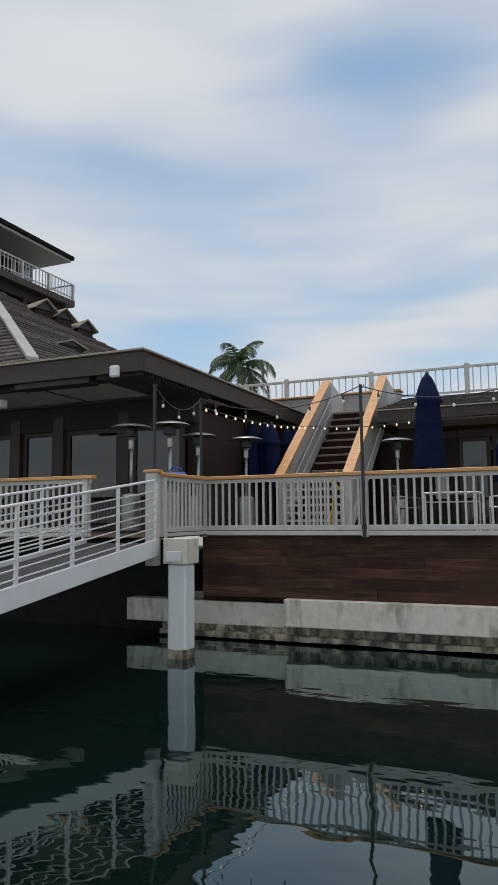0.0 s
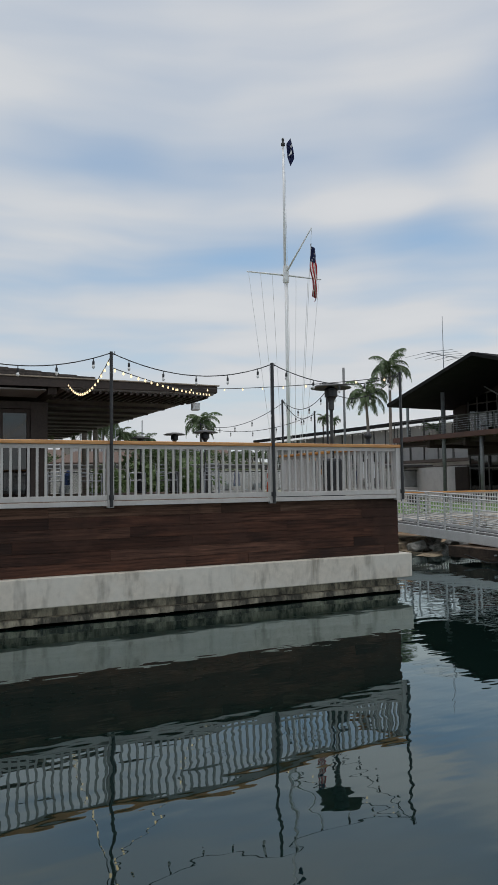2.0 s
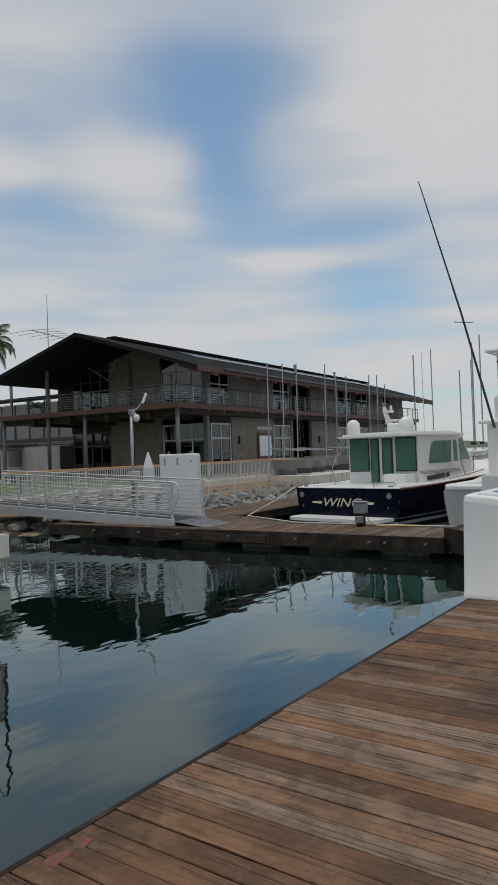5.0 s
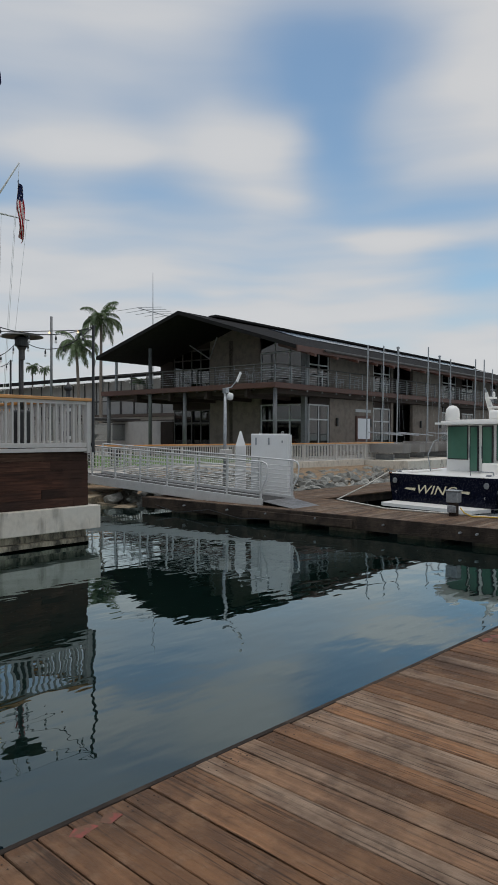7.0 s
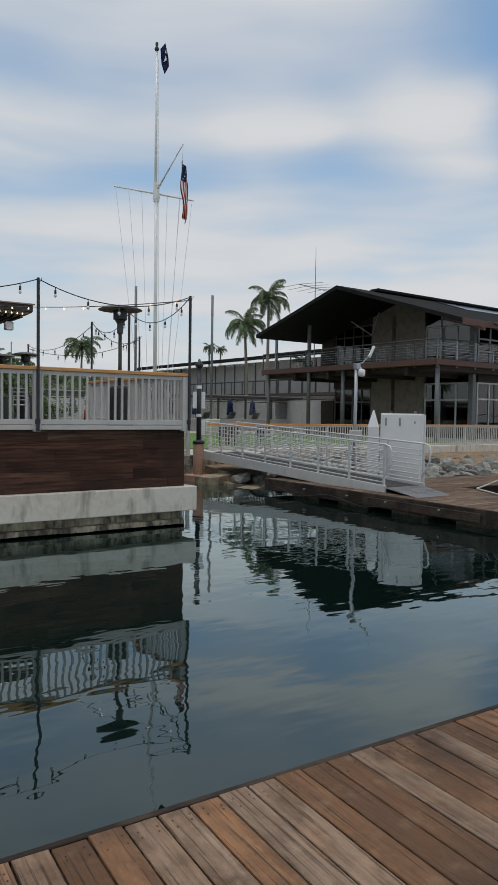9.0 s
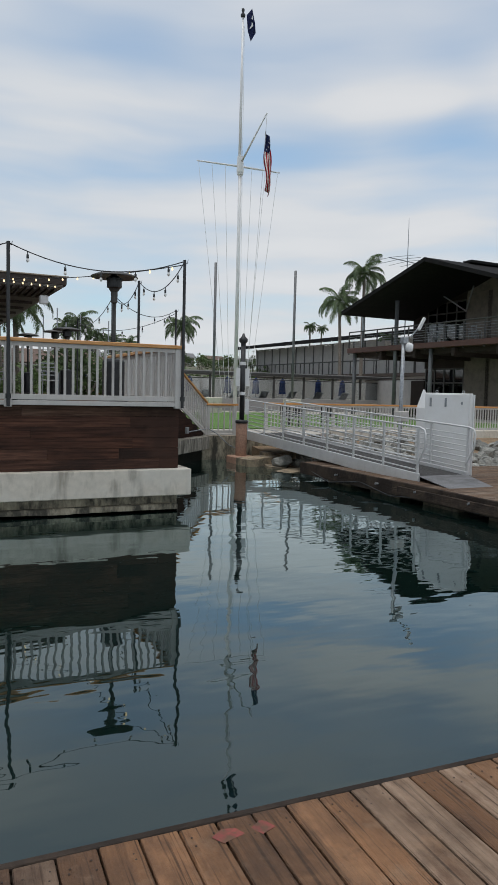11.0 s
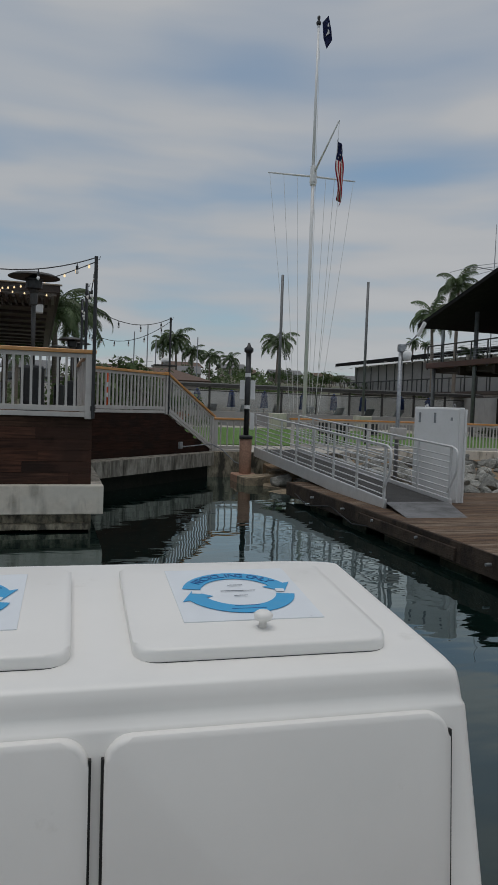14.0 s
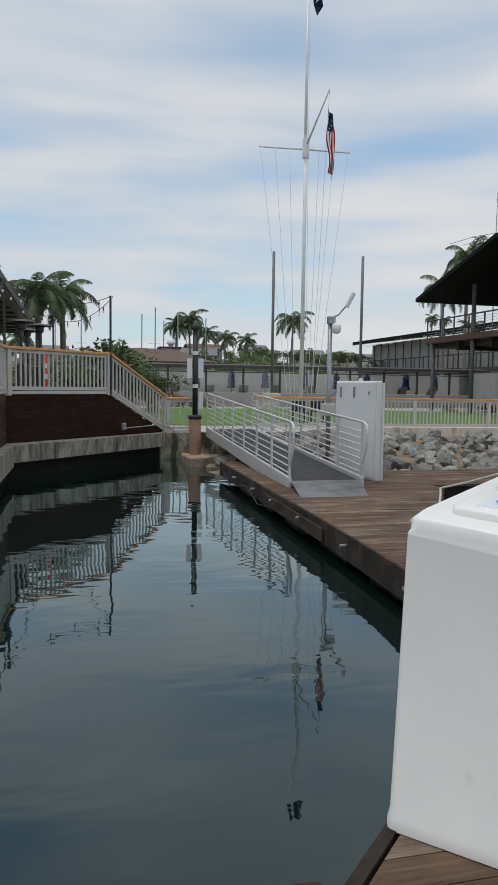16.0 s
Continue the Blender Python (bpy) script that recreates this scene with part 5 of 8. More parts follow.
# shingled hip roof, in courses
ROOF_B = []
for k in range(9):
    t0, t1 = k / 9, (k + 1) / 9
    y0, y1 = -1.55 + 4.0 * t0, -1.55 + 4.0 * t1 + 0.06
    z0, z1 = 2.70 + 0.86 * t0, 2.70 + 0.86 * t1 + 0.02
    xr0, xr1 = 4.4 - 2.75 * t0, 4.4 - 2.75 * t1
    ROOF_B.append((y0, y1, z0, z1, xr0, xr1))
for y0, y1, z0, z1, xr0, xr1 in ROOF_B:
    part("shingle_course", prism([(-2.7, y0), (xr0, y0), (xr1, y1), (-2.7, y1)], [z0 - 0.03, z0 - 0.03, z1 - 0.06, z1 - 0.06], [z0 + 0.035, z0 + 0.035, z1, z1]), SHINGLE, b)
part("roof_top", prism([(-9.0, 2.4), (1.7, 2.4), (6.8, 14.3), (-9, 14.3)], 2.65, [3.55, 3.55, 2.7, 3.55]), SHINGLE, b)
part("parapet", solid(-9.5, -2.95, 2.2, 2.5, 2.3, 3.74, 0.01), SOFFIT, b, "pale grey roof-deck parapet")
part("parapet_cap", solid(-9.5, -2.9, 2.12, 2.56, 3.745, 3.80, 0.01), CAP_WOOD, b)

# roof-deck rail
rr = thing("roof_railing", (-7.9, 20.0, DECK + 3.35), 0, "pale painted metal railing round the roof deck", "railing")
rr.matrix_world = Matrix.Translation((-10.49, 25.73, 6.14)) @ Matrix.Scale(1.3, 4)
part("top_rail", solid(0, 9.2, -0.03, 0.03, 0.86, 0.93, 0.006), PALE_PAINT, rr)
part("bottom_rail", solid(0, 9.2, -0.02, 0.02, 0.20, 0.25), PALE_PAINT, rr)
bm = solid(0, 0.05, 0, 5.0, 0.86, 0.93)
part("return_rail", bm, PALE_PAINT, rr).matrix_basis = pose(9.17, 0, 0)
first = None
for i in range(47):
    o = part("baluster", solid(-0.012, 0.012, -0.012, 0.012, 0.22, 0.88), PALE_PAINT, rr) if first is None else again(first, Matrix())
    first = first or o
    o.matrix_basis = pose(0.1 + 0.193 * i, 0, 0)
for x in (0.05, 1.6, 4.12, 6.70, 9.18):
    part("post", solid(x - 0.06, x + 0.06, -0.06, 0.06, -0.2, 0.98, 0.006), PALE_PAINT, rr)

# outside stair up to the roof deck
st = thing("outside_stair", (0, 0, 0), 0, "timber stair with white stringers and honey wood handrail caps", "stair")
steps(st, -3.95, -2.85, 13.75, DECK, 16.9, 4.62, 15, TAUPE_WALL)
for x in (-4.10, -2.75):
    out = [(13.55, DECK + 0.12), (16.95, 4.55), (16.95, 5.40), (13.55, 3.0)]
    bm = bmesh.new()
    lo = [bm.verts.new((x - 0.05, y, z)) for y, z in out]
    hi = [bm.verts.new((x + 0.05, y, z)) for y, z in out]
    bm.faces.new(lo); bm.faces.new(hi[::-1])
    for i in range(4):
        bm.faces.new((lo[i], lo[(i + 1) % 4], hi[(i + 1) % 4], hi[i]))
    part("side_panel", bm, SOFFIT, st, "pale grey stair side")
    part("handrail_cap", slab([(x - 0.10, 13.45, 3.0), (x + 0.10, 13.45, 3.0), (x + 0.10, 16.75, 5.42), (x - 0.10, 16.75, 5.42)], 0.06), CAP_WOOD, st, "honey wood handrail cap")
    part("stringer", slab([(x - 0.075, 13.45, DECK + 0.30), (x + 0.075, 13.45, DECK + 0.30), (x + 0.075, 16.9, 4.72), (x - 0.075, 16.9, 4.72)], 0.26), PALE_PAINT, st)
    part("newel", solid(x - 0.07, x + 0.07, 13.42, 13.56, DECK, 2.99, 0.006), PALE_PAINT, st)
    part("inner_rail", bar([(x + (0.12 if x < -3 else -0.12), 13.7, 2.75), (x + (0.12 if x < -3 else -0.12), 16.8, 5.05)], 0.02, 6), GALV, st)
    part("end_panel", prism([(x - 0.05, 16.95), (x + 0.05, 16.95), (x + 0.05, 18.0), (x - 0.05, 18.0)], 4.5, [5.4, 5.4, 5.15, 5.15]), PALE_PAINT, st)
part("landing", solid(-4.15, -2.7, 16.9, 19.9, 4.5, 4.62), SOFFIT, st)
lat = thing("lattice_screen", (-3.95, 13.32, DECK), 0, "white square lattice screen at the stair foot", "lattice")
for i in range(8):
    part("upright", solid(0.155 * i, 0.155 * i + 0.045, -0.012, 0.0, 0.03, 1.0), PALE_PAINT, lat)
for i in range(7):
    part("crossbar", solid(0, 1.13, 0.002, 0.014, 0.06 + 0.145 * i, 0.105 + 0.145 * i), PALE_PAINT, lat)
p = thing("yellow_strap", (-2.92, 13.25, DECK), 0, "yellow caution strap tied on the stair", "strap")
part("strap", bar([(0.02, 0, 1.15), (-0.06, 0.0, 0.95), (0.03, 0, 0.85), (-0.12, 0, 0.3), (-0.08, 0, 0.02)], 0.018, 5), YELLOW, p)

AWAY = Matrix.Translation((0.73, 0.89, 2.19)) @ Matrix.Scale(1.38, 4) @ Matrix.Translation((-0.73, -0.89, -2.19))
for o in (st, lat, p):
    o.matrix_world = AWAY @ o.matrix_basis

# ---- clubhouse with deep eaves, shingle roof and lookout ----
a = thing("club_house", (-6.9, 12.9, DECK), 0, "dark brown clubhouse with deep eaves, shingle roof and lookout balcony", "building")
part("floor", solid(-24, -0.4, 2.4, 20, -0.01, 0.02), SHADE_WOOD, a)
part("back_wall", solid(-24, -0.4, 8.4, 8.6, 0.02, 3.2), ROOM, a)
part("side_wall", solid(-0.7, -0.4, 6.2, 20, 0.02, 3.2), BROWN_SIDING, a)
for x in (-9.2, -7.3, -5.9, -4.45, -2.4):
    wall_panel(a, x - 0.16, x + 0.16, 2.97, 3.29, 0.02, 3.0, BROWN_TRIM, "pier")
for x0, w_ in ((-9.02, 1.54), (-7.12, 1.04), (-5.72, 1.09), (-4.27, 1.70), (-2.22, 1.5)):
    window_unit(a, pose(x0, 3.15, 0.02), w_, 2.62, 1, (), BROWN_TRIM, WINDOW, 0.12)
wall_panel(a, -24, -9.4, 3.0, 3.3, 0.02, 3.0, BROWN_SIDING)
wall_panel(a, -24, -0.4, 3.0, 3.32, 2.645, 3.3, BROWN_SIDING, "header")
part("wing_wall", solid(-0.72, -0.42, 3.3, 6.2, 0.02, 3.0), BROWN_SIDING, a)
# eave: fascia, tan edge, soffit boards and beams
part("fascia", solid(-25, 0.0, 0.0, 0.07, 3.32, 3.74, 0.01), BROWN_TRIM, a)
part("side_fascia", solid(-0.06, 0.01, 0.08, 13.5, 3.32, 3.74, 0.01), BROWN_TRIM, a)
part("roof_edge", solid(-25, 0.06, -0.06, 0.10, 3.745, 3.79, 0.006), ROOF_EDGE, a)
part("roof_edge", solid(-0.08, 0.07, 0.11, 13.5, 3.745, 3.79, 0.006), ROOF_EDGE, a)
part("eave_deck", solid(-25, -0.08, 0.09, 13.4, 3.40, 3.72), BROWN_SIDING, a)
for i in range(7):
    part("soffit_panel", solid(-22 + 3.1 * i, -19.1 + 3.1 * i, 0.75, 2.9, 3.36, 3.392), WHITE_PAINT, a)
    part("soffit_panel", solid(-22 + 3.1 * i, -19.1 + 3.1 * i, 3.0, 5.2, 3.362, 3.394), WHITE_PAINT, a)
for y in (0.65, 2.95, 5.3):
    part("beam", solid(-24.5, -0.3, y - 0.09, y + 0.09, 3.29, 3.395), BROWN_TRIM, a)
part("vent_box", solid(-3.4, -1.4, 0.10, 0.5, 3.20, 3.33, 0.01), BROWN_TRIM, a)
for i in range(24):
    part("slat", solid(-1.25, -0.1, 0.16 + 0.14 * i, 0.22 + 0.14 * i, 3.26, 3.385), BROWN_TRIM, a)
part("flood_lamp", solid(-0.72, -0.50, -0.14, -0.02, 3.22, 3.46, 0.03), WHITE_PAINT, a, "white eave floodlight")
part("ceiling_heater", solid(-5.2, -3.9, 0.2, 0.45, 2.86, 3.05, 0.02), WHITE_PAINT, a)
# great hipped shingle roof, laid in courses
ROOF_A, ROOF_D, ROOF_TOP = Vector((-3.05, 0.3, 3.86)), Vector((-2.7, 14.8, 3.86)), Vector((-9.2, 4.96, 8.02))


def roof_at(u, v):
    """A point of the great roof's side face: u up the slope, v along it."""
    return ROOF_A.lerp(ROOF_D, v).lerp(ROOF_TOP, u)


COURSES = 30
WEST_A, WEST_TOP = Vector((-24, 0.3, 3.86)), Vector((-18, 4.96, 8.02))
for k in range(COURSES):
    u0, u1 = k / COURSES, min((k + 1.15) / COURSES, 1)
    lift = Vector((0.02, -0.02, 0.04))
    part("side_course", slab([roof_at(u0, 0) + lift, roof_at(u0, 1) + lift, roof_at(u1, 1), roof_at(u1, 0)], 0.05), SHINGLE, a)
    f0, f1 = WEST_A.lerp(WEST_TOP, u0), WEST_A.lerp(WEST_TOP, u1)
    part("front_course", slab([f0 + lift, roof_at(u0, 0) + lift, roof_at(u1, 0), f1], 0.05), SHINGLE, a)
part("back_slope", slab([roof_at(0, 1), Vector((-24, 14.8, 3.86)), WEST_TOP, ROOF_TOP], 0.05), SHINGLE, a)
part("hip_flashing", slab([roof_at(0, 0) + Vector((-0.14, -0.06, 0.13)), roof_at(0, 0) + Vector((0.06, 0.10, 0.12)), roof_at(1, 0) + Vector((0.06, 0.10, 0.12)), roof_at(1, 0) + Vector((-0.14, -0.06, 0.13))], 0.08), SOFFIT, a, "pale metal flashing down the roof hip")
DORMERS = ((0.80, 0.76, 0.82, 1), (0.77, 0.93, 0.80, 1), (0.71, 0.97, 0.78, 1), (0.33, 0.23, 0.42, 2.2))
for u_, v_, s, ww in DORMERS:
    q = roof_at(u_, v_)
    d = part("dormer", prism([(-0.42 * s * ww, -0.75 * s), (0.42 * s * ww, -0.75 * s), (0.42 * s * ww, 0.9 * s), (-0.42 * s * ww, 0.9 * s)], -0.5 * s, 0.04), BROWN_SIDING, a)
    d.matrix_basis = Matrix.Translation(q + Vector((-0.30 * s, 0, 0.02 * s))) @ pose(0, 0, 0, 0, 0, 75)
    bm = bmesh.new()
    for sgn in (-1, 1):
        slab([(0, -0.95 * s, 0.46 * s), (0, 1.6 * s, 0.46 * s), (sgn * 0.60 * s * ww, 1.6 * s, 0.0), (sgn * 0.60 * s * ww, -0.95 * s, 0.0)], 0.05, bm)
    part("dormer_roof", bm, ROOF_EDGE, d)
    bm = prism([(-0.46 * s * ww, 0.0), (0.46 * s * ww, 0.0), (0, 0.38 * s)], 0, 0.05)
    bm.transform(Matrix(((1, 0, 0, 0), (0, 0, 1, -0.82 * s), (0, 1, 0, 0), (0, 0, 0, 1))))
    part("louvre", bm, BLACK_METAL, d)
BEFORE = set(a.children)
# lookout storey with its balcony
part("lookout_core", solid(-40, -20.6, 6, 21, 9.5, 13.0), BROWN_SIDING, a)
part("floor_joist", solid(-40, -19.9, 4.3, 22.9, 13.01, 13.545), BROWN_SIDING, a)
part("lookout_floor", solid(-40, -19.4, 4, 23.2, 13.55, 13.95, 0.02), BROWN_TRIM, a)
part("lookout_wall", solid(-40, -23.9, 5, 22.9, 13.96, 16.58), BROWN_SIDING, a)
part("lookout_room", solid(-23.5, -23.4, 5.2, 22.8, 13.96, 16.58), ROOM, a)
part("lookout_soffit", solid(-41, -19.85, 2, 23.3, 16.59, 16.75), SOFFIT, a)
part("lookout_roof", solid(-41.2, -19.7, 1.8, 23.5, 16.755, 17.0, 0.03), DARK_ROOF, a)
window_unit(a, pose(-22.5, 5.2, 13.97, 0, 0, 90), 17.6, 2.5, 10, (), PALE_FRAME, DOOR_GLASS, 0.14)
part("lookout_header", solid(-22.9, -22.4, 5.2, 22.8, 16.475, 16.58), BROWN_SIDING, a)
part("lookout_rail", bar([(-19.5, 4, 15.0), (-19.5, 23.1, 15.0), (-40, 23.1, 15.0)], 0.05, 6), PALE_PAINT, a)
part("lookout_rail", bar([(-19.5, 4, 14.15), (-19.5, 23.1, 14.15)], 0.04, 6), PALE_PAINT, a)
for i in range(66):
    y = 23.1 - 0.29 * i
    wd = 0.07 if i % 8 == 0 else 0.022
    part("lookout_baluster", solid(-19.5 - wd, -19.5 + wd, y - wd, y + wd, 13.95, 14.99), PALE_PAINT, a)
for y in (19.0, 14.0, 9.0):
    part("floor_bracket", solid(-21.5, -19.7, y - 0.15, y + 0.15, 12.7, 13.005), BROWN_SIDING, a)
NEARER = Matrix.Translation((7.6, -12.1, 0.31)) @ Matrix.Scale(0.714, 4) @ Matrix.Translation((-7.6, 12.1, -0.31))
for o in a.children:
    if o not in BEFORE:
        o.matrix_basis = NEARER @ o.matrix_basis


# ---- terrace things ----
HEATER_STEEL = material("brushed_heater_steel", (0.40, 0.40, 0.39), 0.35, 0.8, spots=(0.28, 0.27, 0.26), spot_scale=6)


def patio_heater(at, dark=True, height=2.38, label="dark bronze mushroom patio heater on the deck"):
    p = thing("patio_heater", at, 0, label, "patio heater", "patio heaters")
    body = DARK_METAL if dark else HEATER_STEEL
    h = height
    part("reflector", lathe([(0.02, h), (0.16, h - 0.012), (0.33, h - 0.045), (0.42, h - 0.085), (0.425, h - 0.10), (0.41, h - 0.095), (0.12, h - 0.05), (0.02, h - 0.05)], 32), HEATER_STEEL if not dark else DARK_METAL, p, smooth=True)
    part("burner", lathe([(0.09, h - 0.30), (0.135, h - 0.28), (0.135, h - 0.15), (0.15, h - 0.145), (0.15, h - 0.12), (0.05, h - 0.06)], 20), BLACK_METAL, p, "perforated burner head")
    part("burner_cup", lathe([(0.045, h - 0.56), (0.06, h - 0.54), (0.062, h - 0.36), (0.10, h - 0.305)], 16), body, p)
    part("pole", bar([(0, 0, 0.75), (0, 0, h - 0.5)], 0.036, 12), HEATER_STEEL if not dark else DARK_METAL, p, smooth=True)
    part("tank_housing", lathe([(0.20, 0.04), (0.20, 0.76), (0.18, 0.80), (0.05, 0.82)], 24), BLACK_METAL if dark else body, p, smooth=False)
    part("base_ring", lathe([(0.26, 0.0), (0.26, 0.05), (0.2, 0.06)], 24), BLACK_METAL, p)
    return p


patio_heater((8.74, 13.35, DECK), True)
for x, y in ((-7.4, 13.3), (-6.5, 13.35), (-6.9, 15.4), (-6.2, 16.6)):
    patio_heater((x, y, DECK), False, 2.30, "steel mushroom patio heater on the covered terrace")
patio_heater((-3.0, 19.3, DECK), False, 2.36, "pale steel patio heater beside the stair")
patio_heater((9.3, 28.6, DECK), True, 2.3, "dark patio heater at the back of the deck")
patio_heater((9.9, 26.2, DECK), True, 2.3, "dark patio heater at the back of the deck")
patio_heater((9.6, 22.4, DECK), True, 2.1, "dark patio heater beside the deck stair")


def closed_umbrella(at, height, canopy, radius, seed, base=True, label="closed navy canvas patio umbrella on its stand", group="patio umbrellas", cloth=NAVY):
    rnd = random.Random(seed)
    u = thing("patio_umbrella", at, rnd.uniform(0, 90), label, "umbrella", group)
    bm = bmesh.new()
    n, m = 24, 26
    rings = []
    fold = [rnd.uniform(0.75, 1.2) for _ in range(n)]
    for j in range(m + 1):
        t = j / m
        r = radius * (0.14 + 0.78 * (t / 0.3) ** 0.62 if t < 0.3 else 1.04 if t < 0.345 else 0.80 + 0.26 * (t - 0.345))
        ring = []
        for i in range(n):
            a = 2 * math.pi * i / n
            k = 1 + (0.20 * t) * (1 if i % 2 else -1) * fold[i]
            ring.append(bm.verts.new((r * k * math.cos(a), r * k * math.sin(a), height - canopy * t - (0.04 * fold[i] if j == m else 0))))
        rings.append(ring)
    for p_, q_ in zip(rings, rings[1:]):
        for i in range(n):
            bm.faces.new((p_[i], p_[(i + 1) % n], q_[(i + 1) % n], q_[i]))
    bm.faces.new(rings[0])
    part("canopy", bm, cloth, u, smooth=True)
    part("pole", bar([(0, 0, 0.05), (0, 0, height + 0.02)], 0.024, 10), DARK_METAL, u)
    part("finial", lathe([(0.03, height - 0.02), (0.035, height + 0.03), (0.01, height + 0.06)], 10), DARK_METAL, u)
    part("strap", lathe([(radius * 0.93, height - canopy * 0.55), (radius * 0.93, height - canopy * 0.52)], 20), NAVY, u)
    if base:
        part("foot", solid(-0.32, 0.32, -0.32, 0.32, 0.0, 0.06, 0.015), BLACK_METAL, u, "flat black wheeled base")
    return u


closed_umbrella((-1.25, 13.32, DECK), 2.80, 1.63, 0.245, 3)
for i, (x, y) in enumerate(((-7.05, 19.0), (-6.72, 19.2), (-6.4, 18.9), (-6.55, 20.6), (-6.70, 21.7))):
    closed_umbrella((x, y, DECK), (3.0, 2.94, 2.88, 2.98, 3.08)[i], 1.75, 0.24, 20 + i)
closed_umbrella((-0.45, 20.6, DECK), 2.4, 1.2, 0.2, 31, label="closed dark green umbrella near the club doors")


def cafe_table(at):
    t = thing("cafe_table", at, 0, "white rectangular cafe table on the deck", "table")
    part("tabletop", solid(-0.52, 0.52, -0.38, 0.38, 0.70, 0.735, 0.01), WHITE_PAINT, t)
    for x, y in ((-0.46, -0.32), (0.46, -0.32), (-0.46, 0.32), (0.46, 0.32)):
        part("leg", bar([(x, y, 0), (x, y, 0.70)], 0.018, 8), WHITE_PAINT, t)
    part("lower_shelf", solid(-0.46, 0.46, -0.32, 0.32, 0.54, 0.56), WHITE_PAINT, t)


def cafe_chair(at, turn, mat, label):
    c_ = thing("cafe_chair", at, turn, label, "chair", "deck chairs")
    part("seat", solid(-0.22, 0.22, -0.22, 0.22, 0.43, 0.46, 0.012), mat, c_)
    for s in (-1, 1):
        part("leg", bar([(s * 0.21, -0.21, 0), (s * 0.20, -0.2, 0.64), (s * 0.20, 0.05, 0.66), (s * 0.20, 0.2, 0.64)], 0.014, 6), mat, c_)
        part("back_leg", bar([(s * 0.21, 0.24, 0), (s * 0.20, 0.2, 0.45), (s * 0.19, 0.29, 0.92)], 0.014, 6), mat, c_)
    for k in range(4):
        part("back_slat", bar([(-0.19, 0.22 + 0.02 * k, 0.58 + 0.1 * k), (0, 0.25 + 0.02 * k, 0.58 + 0.1 * k), (0.19, 0.22 + 0.02 * k, 0.58 + 0.1 * k)], 0.016, 6), mat, c_)


cafe_table((-1.05, 14.6, DECK))
cafe_chair((-0.15, 14.55, DECK), -80, WHITE_PAINT, "white metal cafe chair beside the table")
cafe_chair((-1.9, 14.75, DECK), 95, DARK_METAL, "dark woven cafe chair beside the table")
for i in range(5):
    cafe_chair((4.2 + 1.1 * i, 19.5 + 0.7 * (i % 2), DECK), 40 * i, GALV, "pale metal chair stacked at the back of the deck")

p = thing("duffel_bag", (-6.0, 12.6, DECK + 0.98), 0, "bright blue cloth bundle on a terrace table", "bag")
BLUE_BAG = material("bright_blue_fabric", (0.02, 0.11, 0.42), 0.7, bump=0.3)
bm = lathe([(0.02, -0.28), (0.10, -0.25), (0.12, 0.0), (0.10, 0.25), (0.02, 0.28)], 14)
bm.transform(pose(0, 0, 0.09, 0, 90, 0))
part("body", bm, BLUE_BAG, p, smooth=True)
part("strap", bar([(-0.15, 0, 0.18), (0.0, 0, 0.30), (0.18, 0, 0.26), (0.2, 0, 0.15)], 0.014, 6), BLUE_BAG, p)
t = thing("terrace_table", (-6.0, 12.6, DECK), 0, "dark bar-height table on the covered terrace", "table")
part("tabletop", solid(-0.5, 0.5, -0.35, 0.35, 0.94, 0.98, 0.01), SHADE_WOOD, t)
for x, y in ((-0.42, -0.28), (0.42, -0.28), (-0.42, 0.28), (0.42, 0.28)):
    part("leg", bar([(x, y, 0), (x, y, 0.94)], 0.022, 8), BLACK_METAL, t)

ORANGE = material("orange_cone_plastic", (0.75, 0.10, 0.02), 0.45)
p = thing("traffic_cone", (10.45, 19.5, DECK), 0, "orange channeliser cone with white bands on the deck", "cone")
part("cone", lathe([(0.09, 0.05), (0.055, 0.5), (0.04, 0.95), (0.03, 1.02)], 20), ORANGE, p, smooth=True)
for z in (0.35, 0.62):
    part("band", lathe([(0.071 - 0.03 * (z - 0.35), z), (0.066 - 0.03 * (z - 0.35), z + 0.12)], 20), WHITE_PAINT, p)
part("base", lathe([(0.2, 0), (0.2, 0.05), (0.1, 0.06)], 8), BLACK_METAL, p)
p = thing("umbrella_base", (7.5, 12.62, DECK), 0, "flat black umbrella base lying behind the railing", "base")
part("plate", solid(-0.55, 0.25, -0.12, 0.16, 0.0, 0.07, 0.02), BLACK_METAL, p)
part("knob", lathe([(0.0, 0), (0.05, 0.0), (0.05, 0.1), (0.02, 0.12)], 10, (-0.58, 0, 0.0)), BLACK_METAL, p)


# ---- string lights ----
SOCKET = None


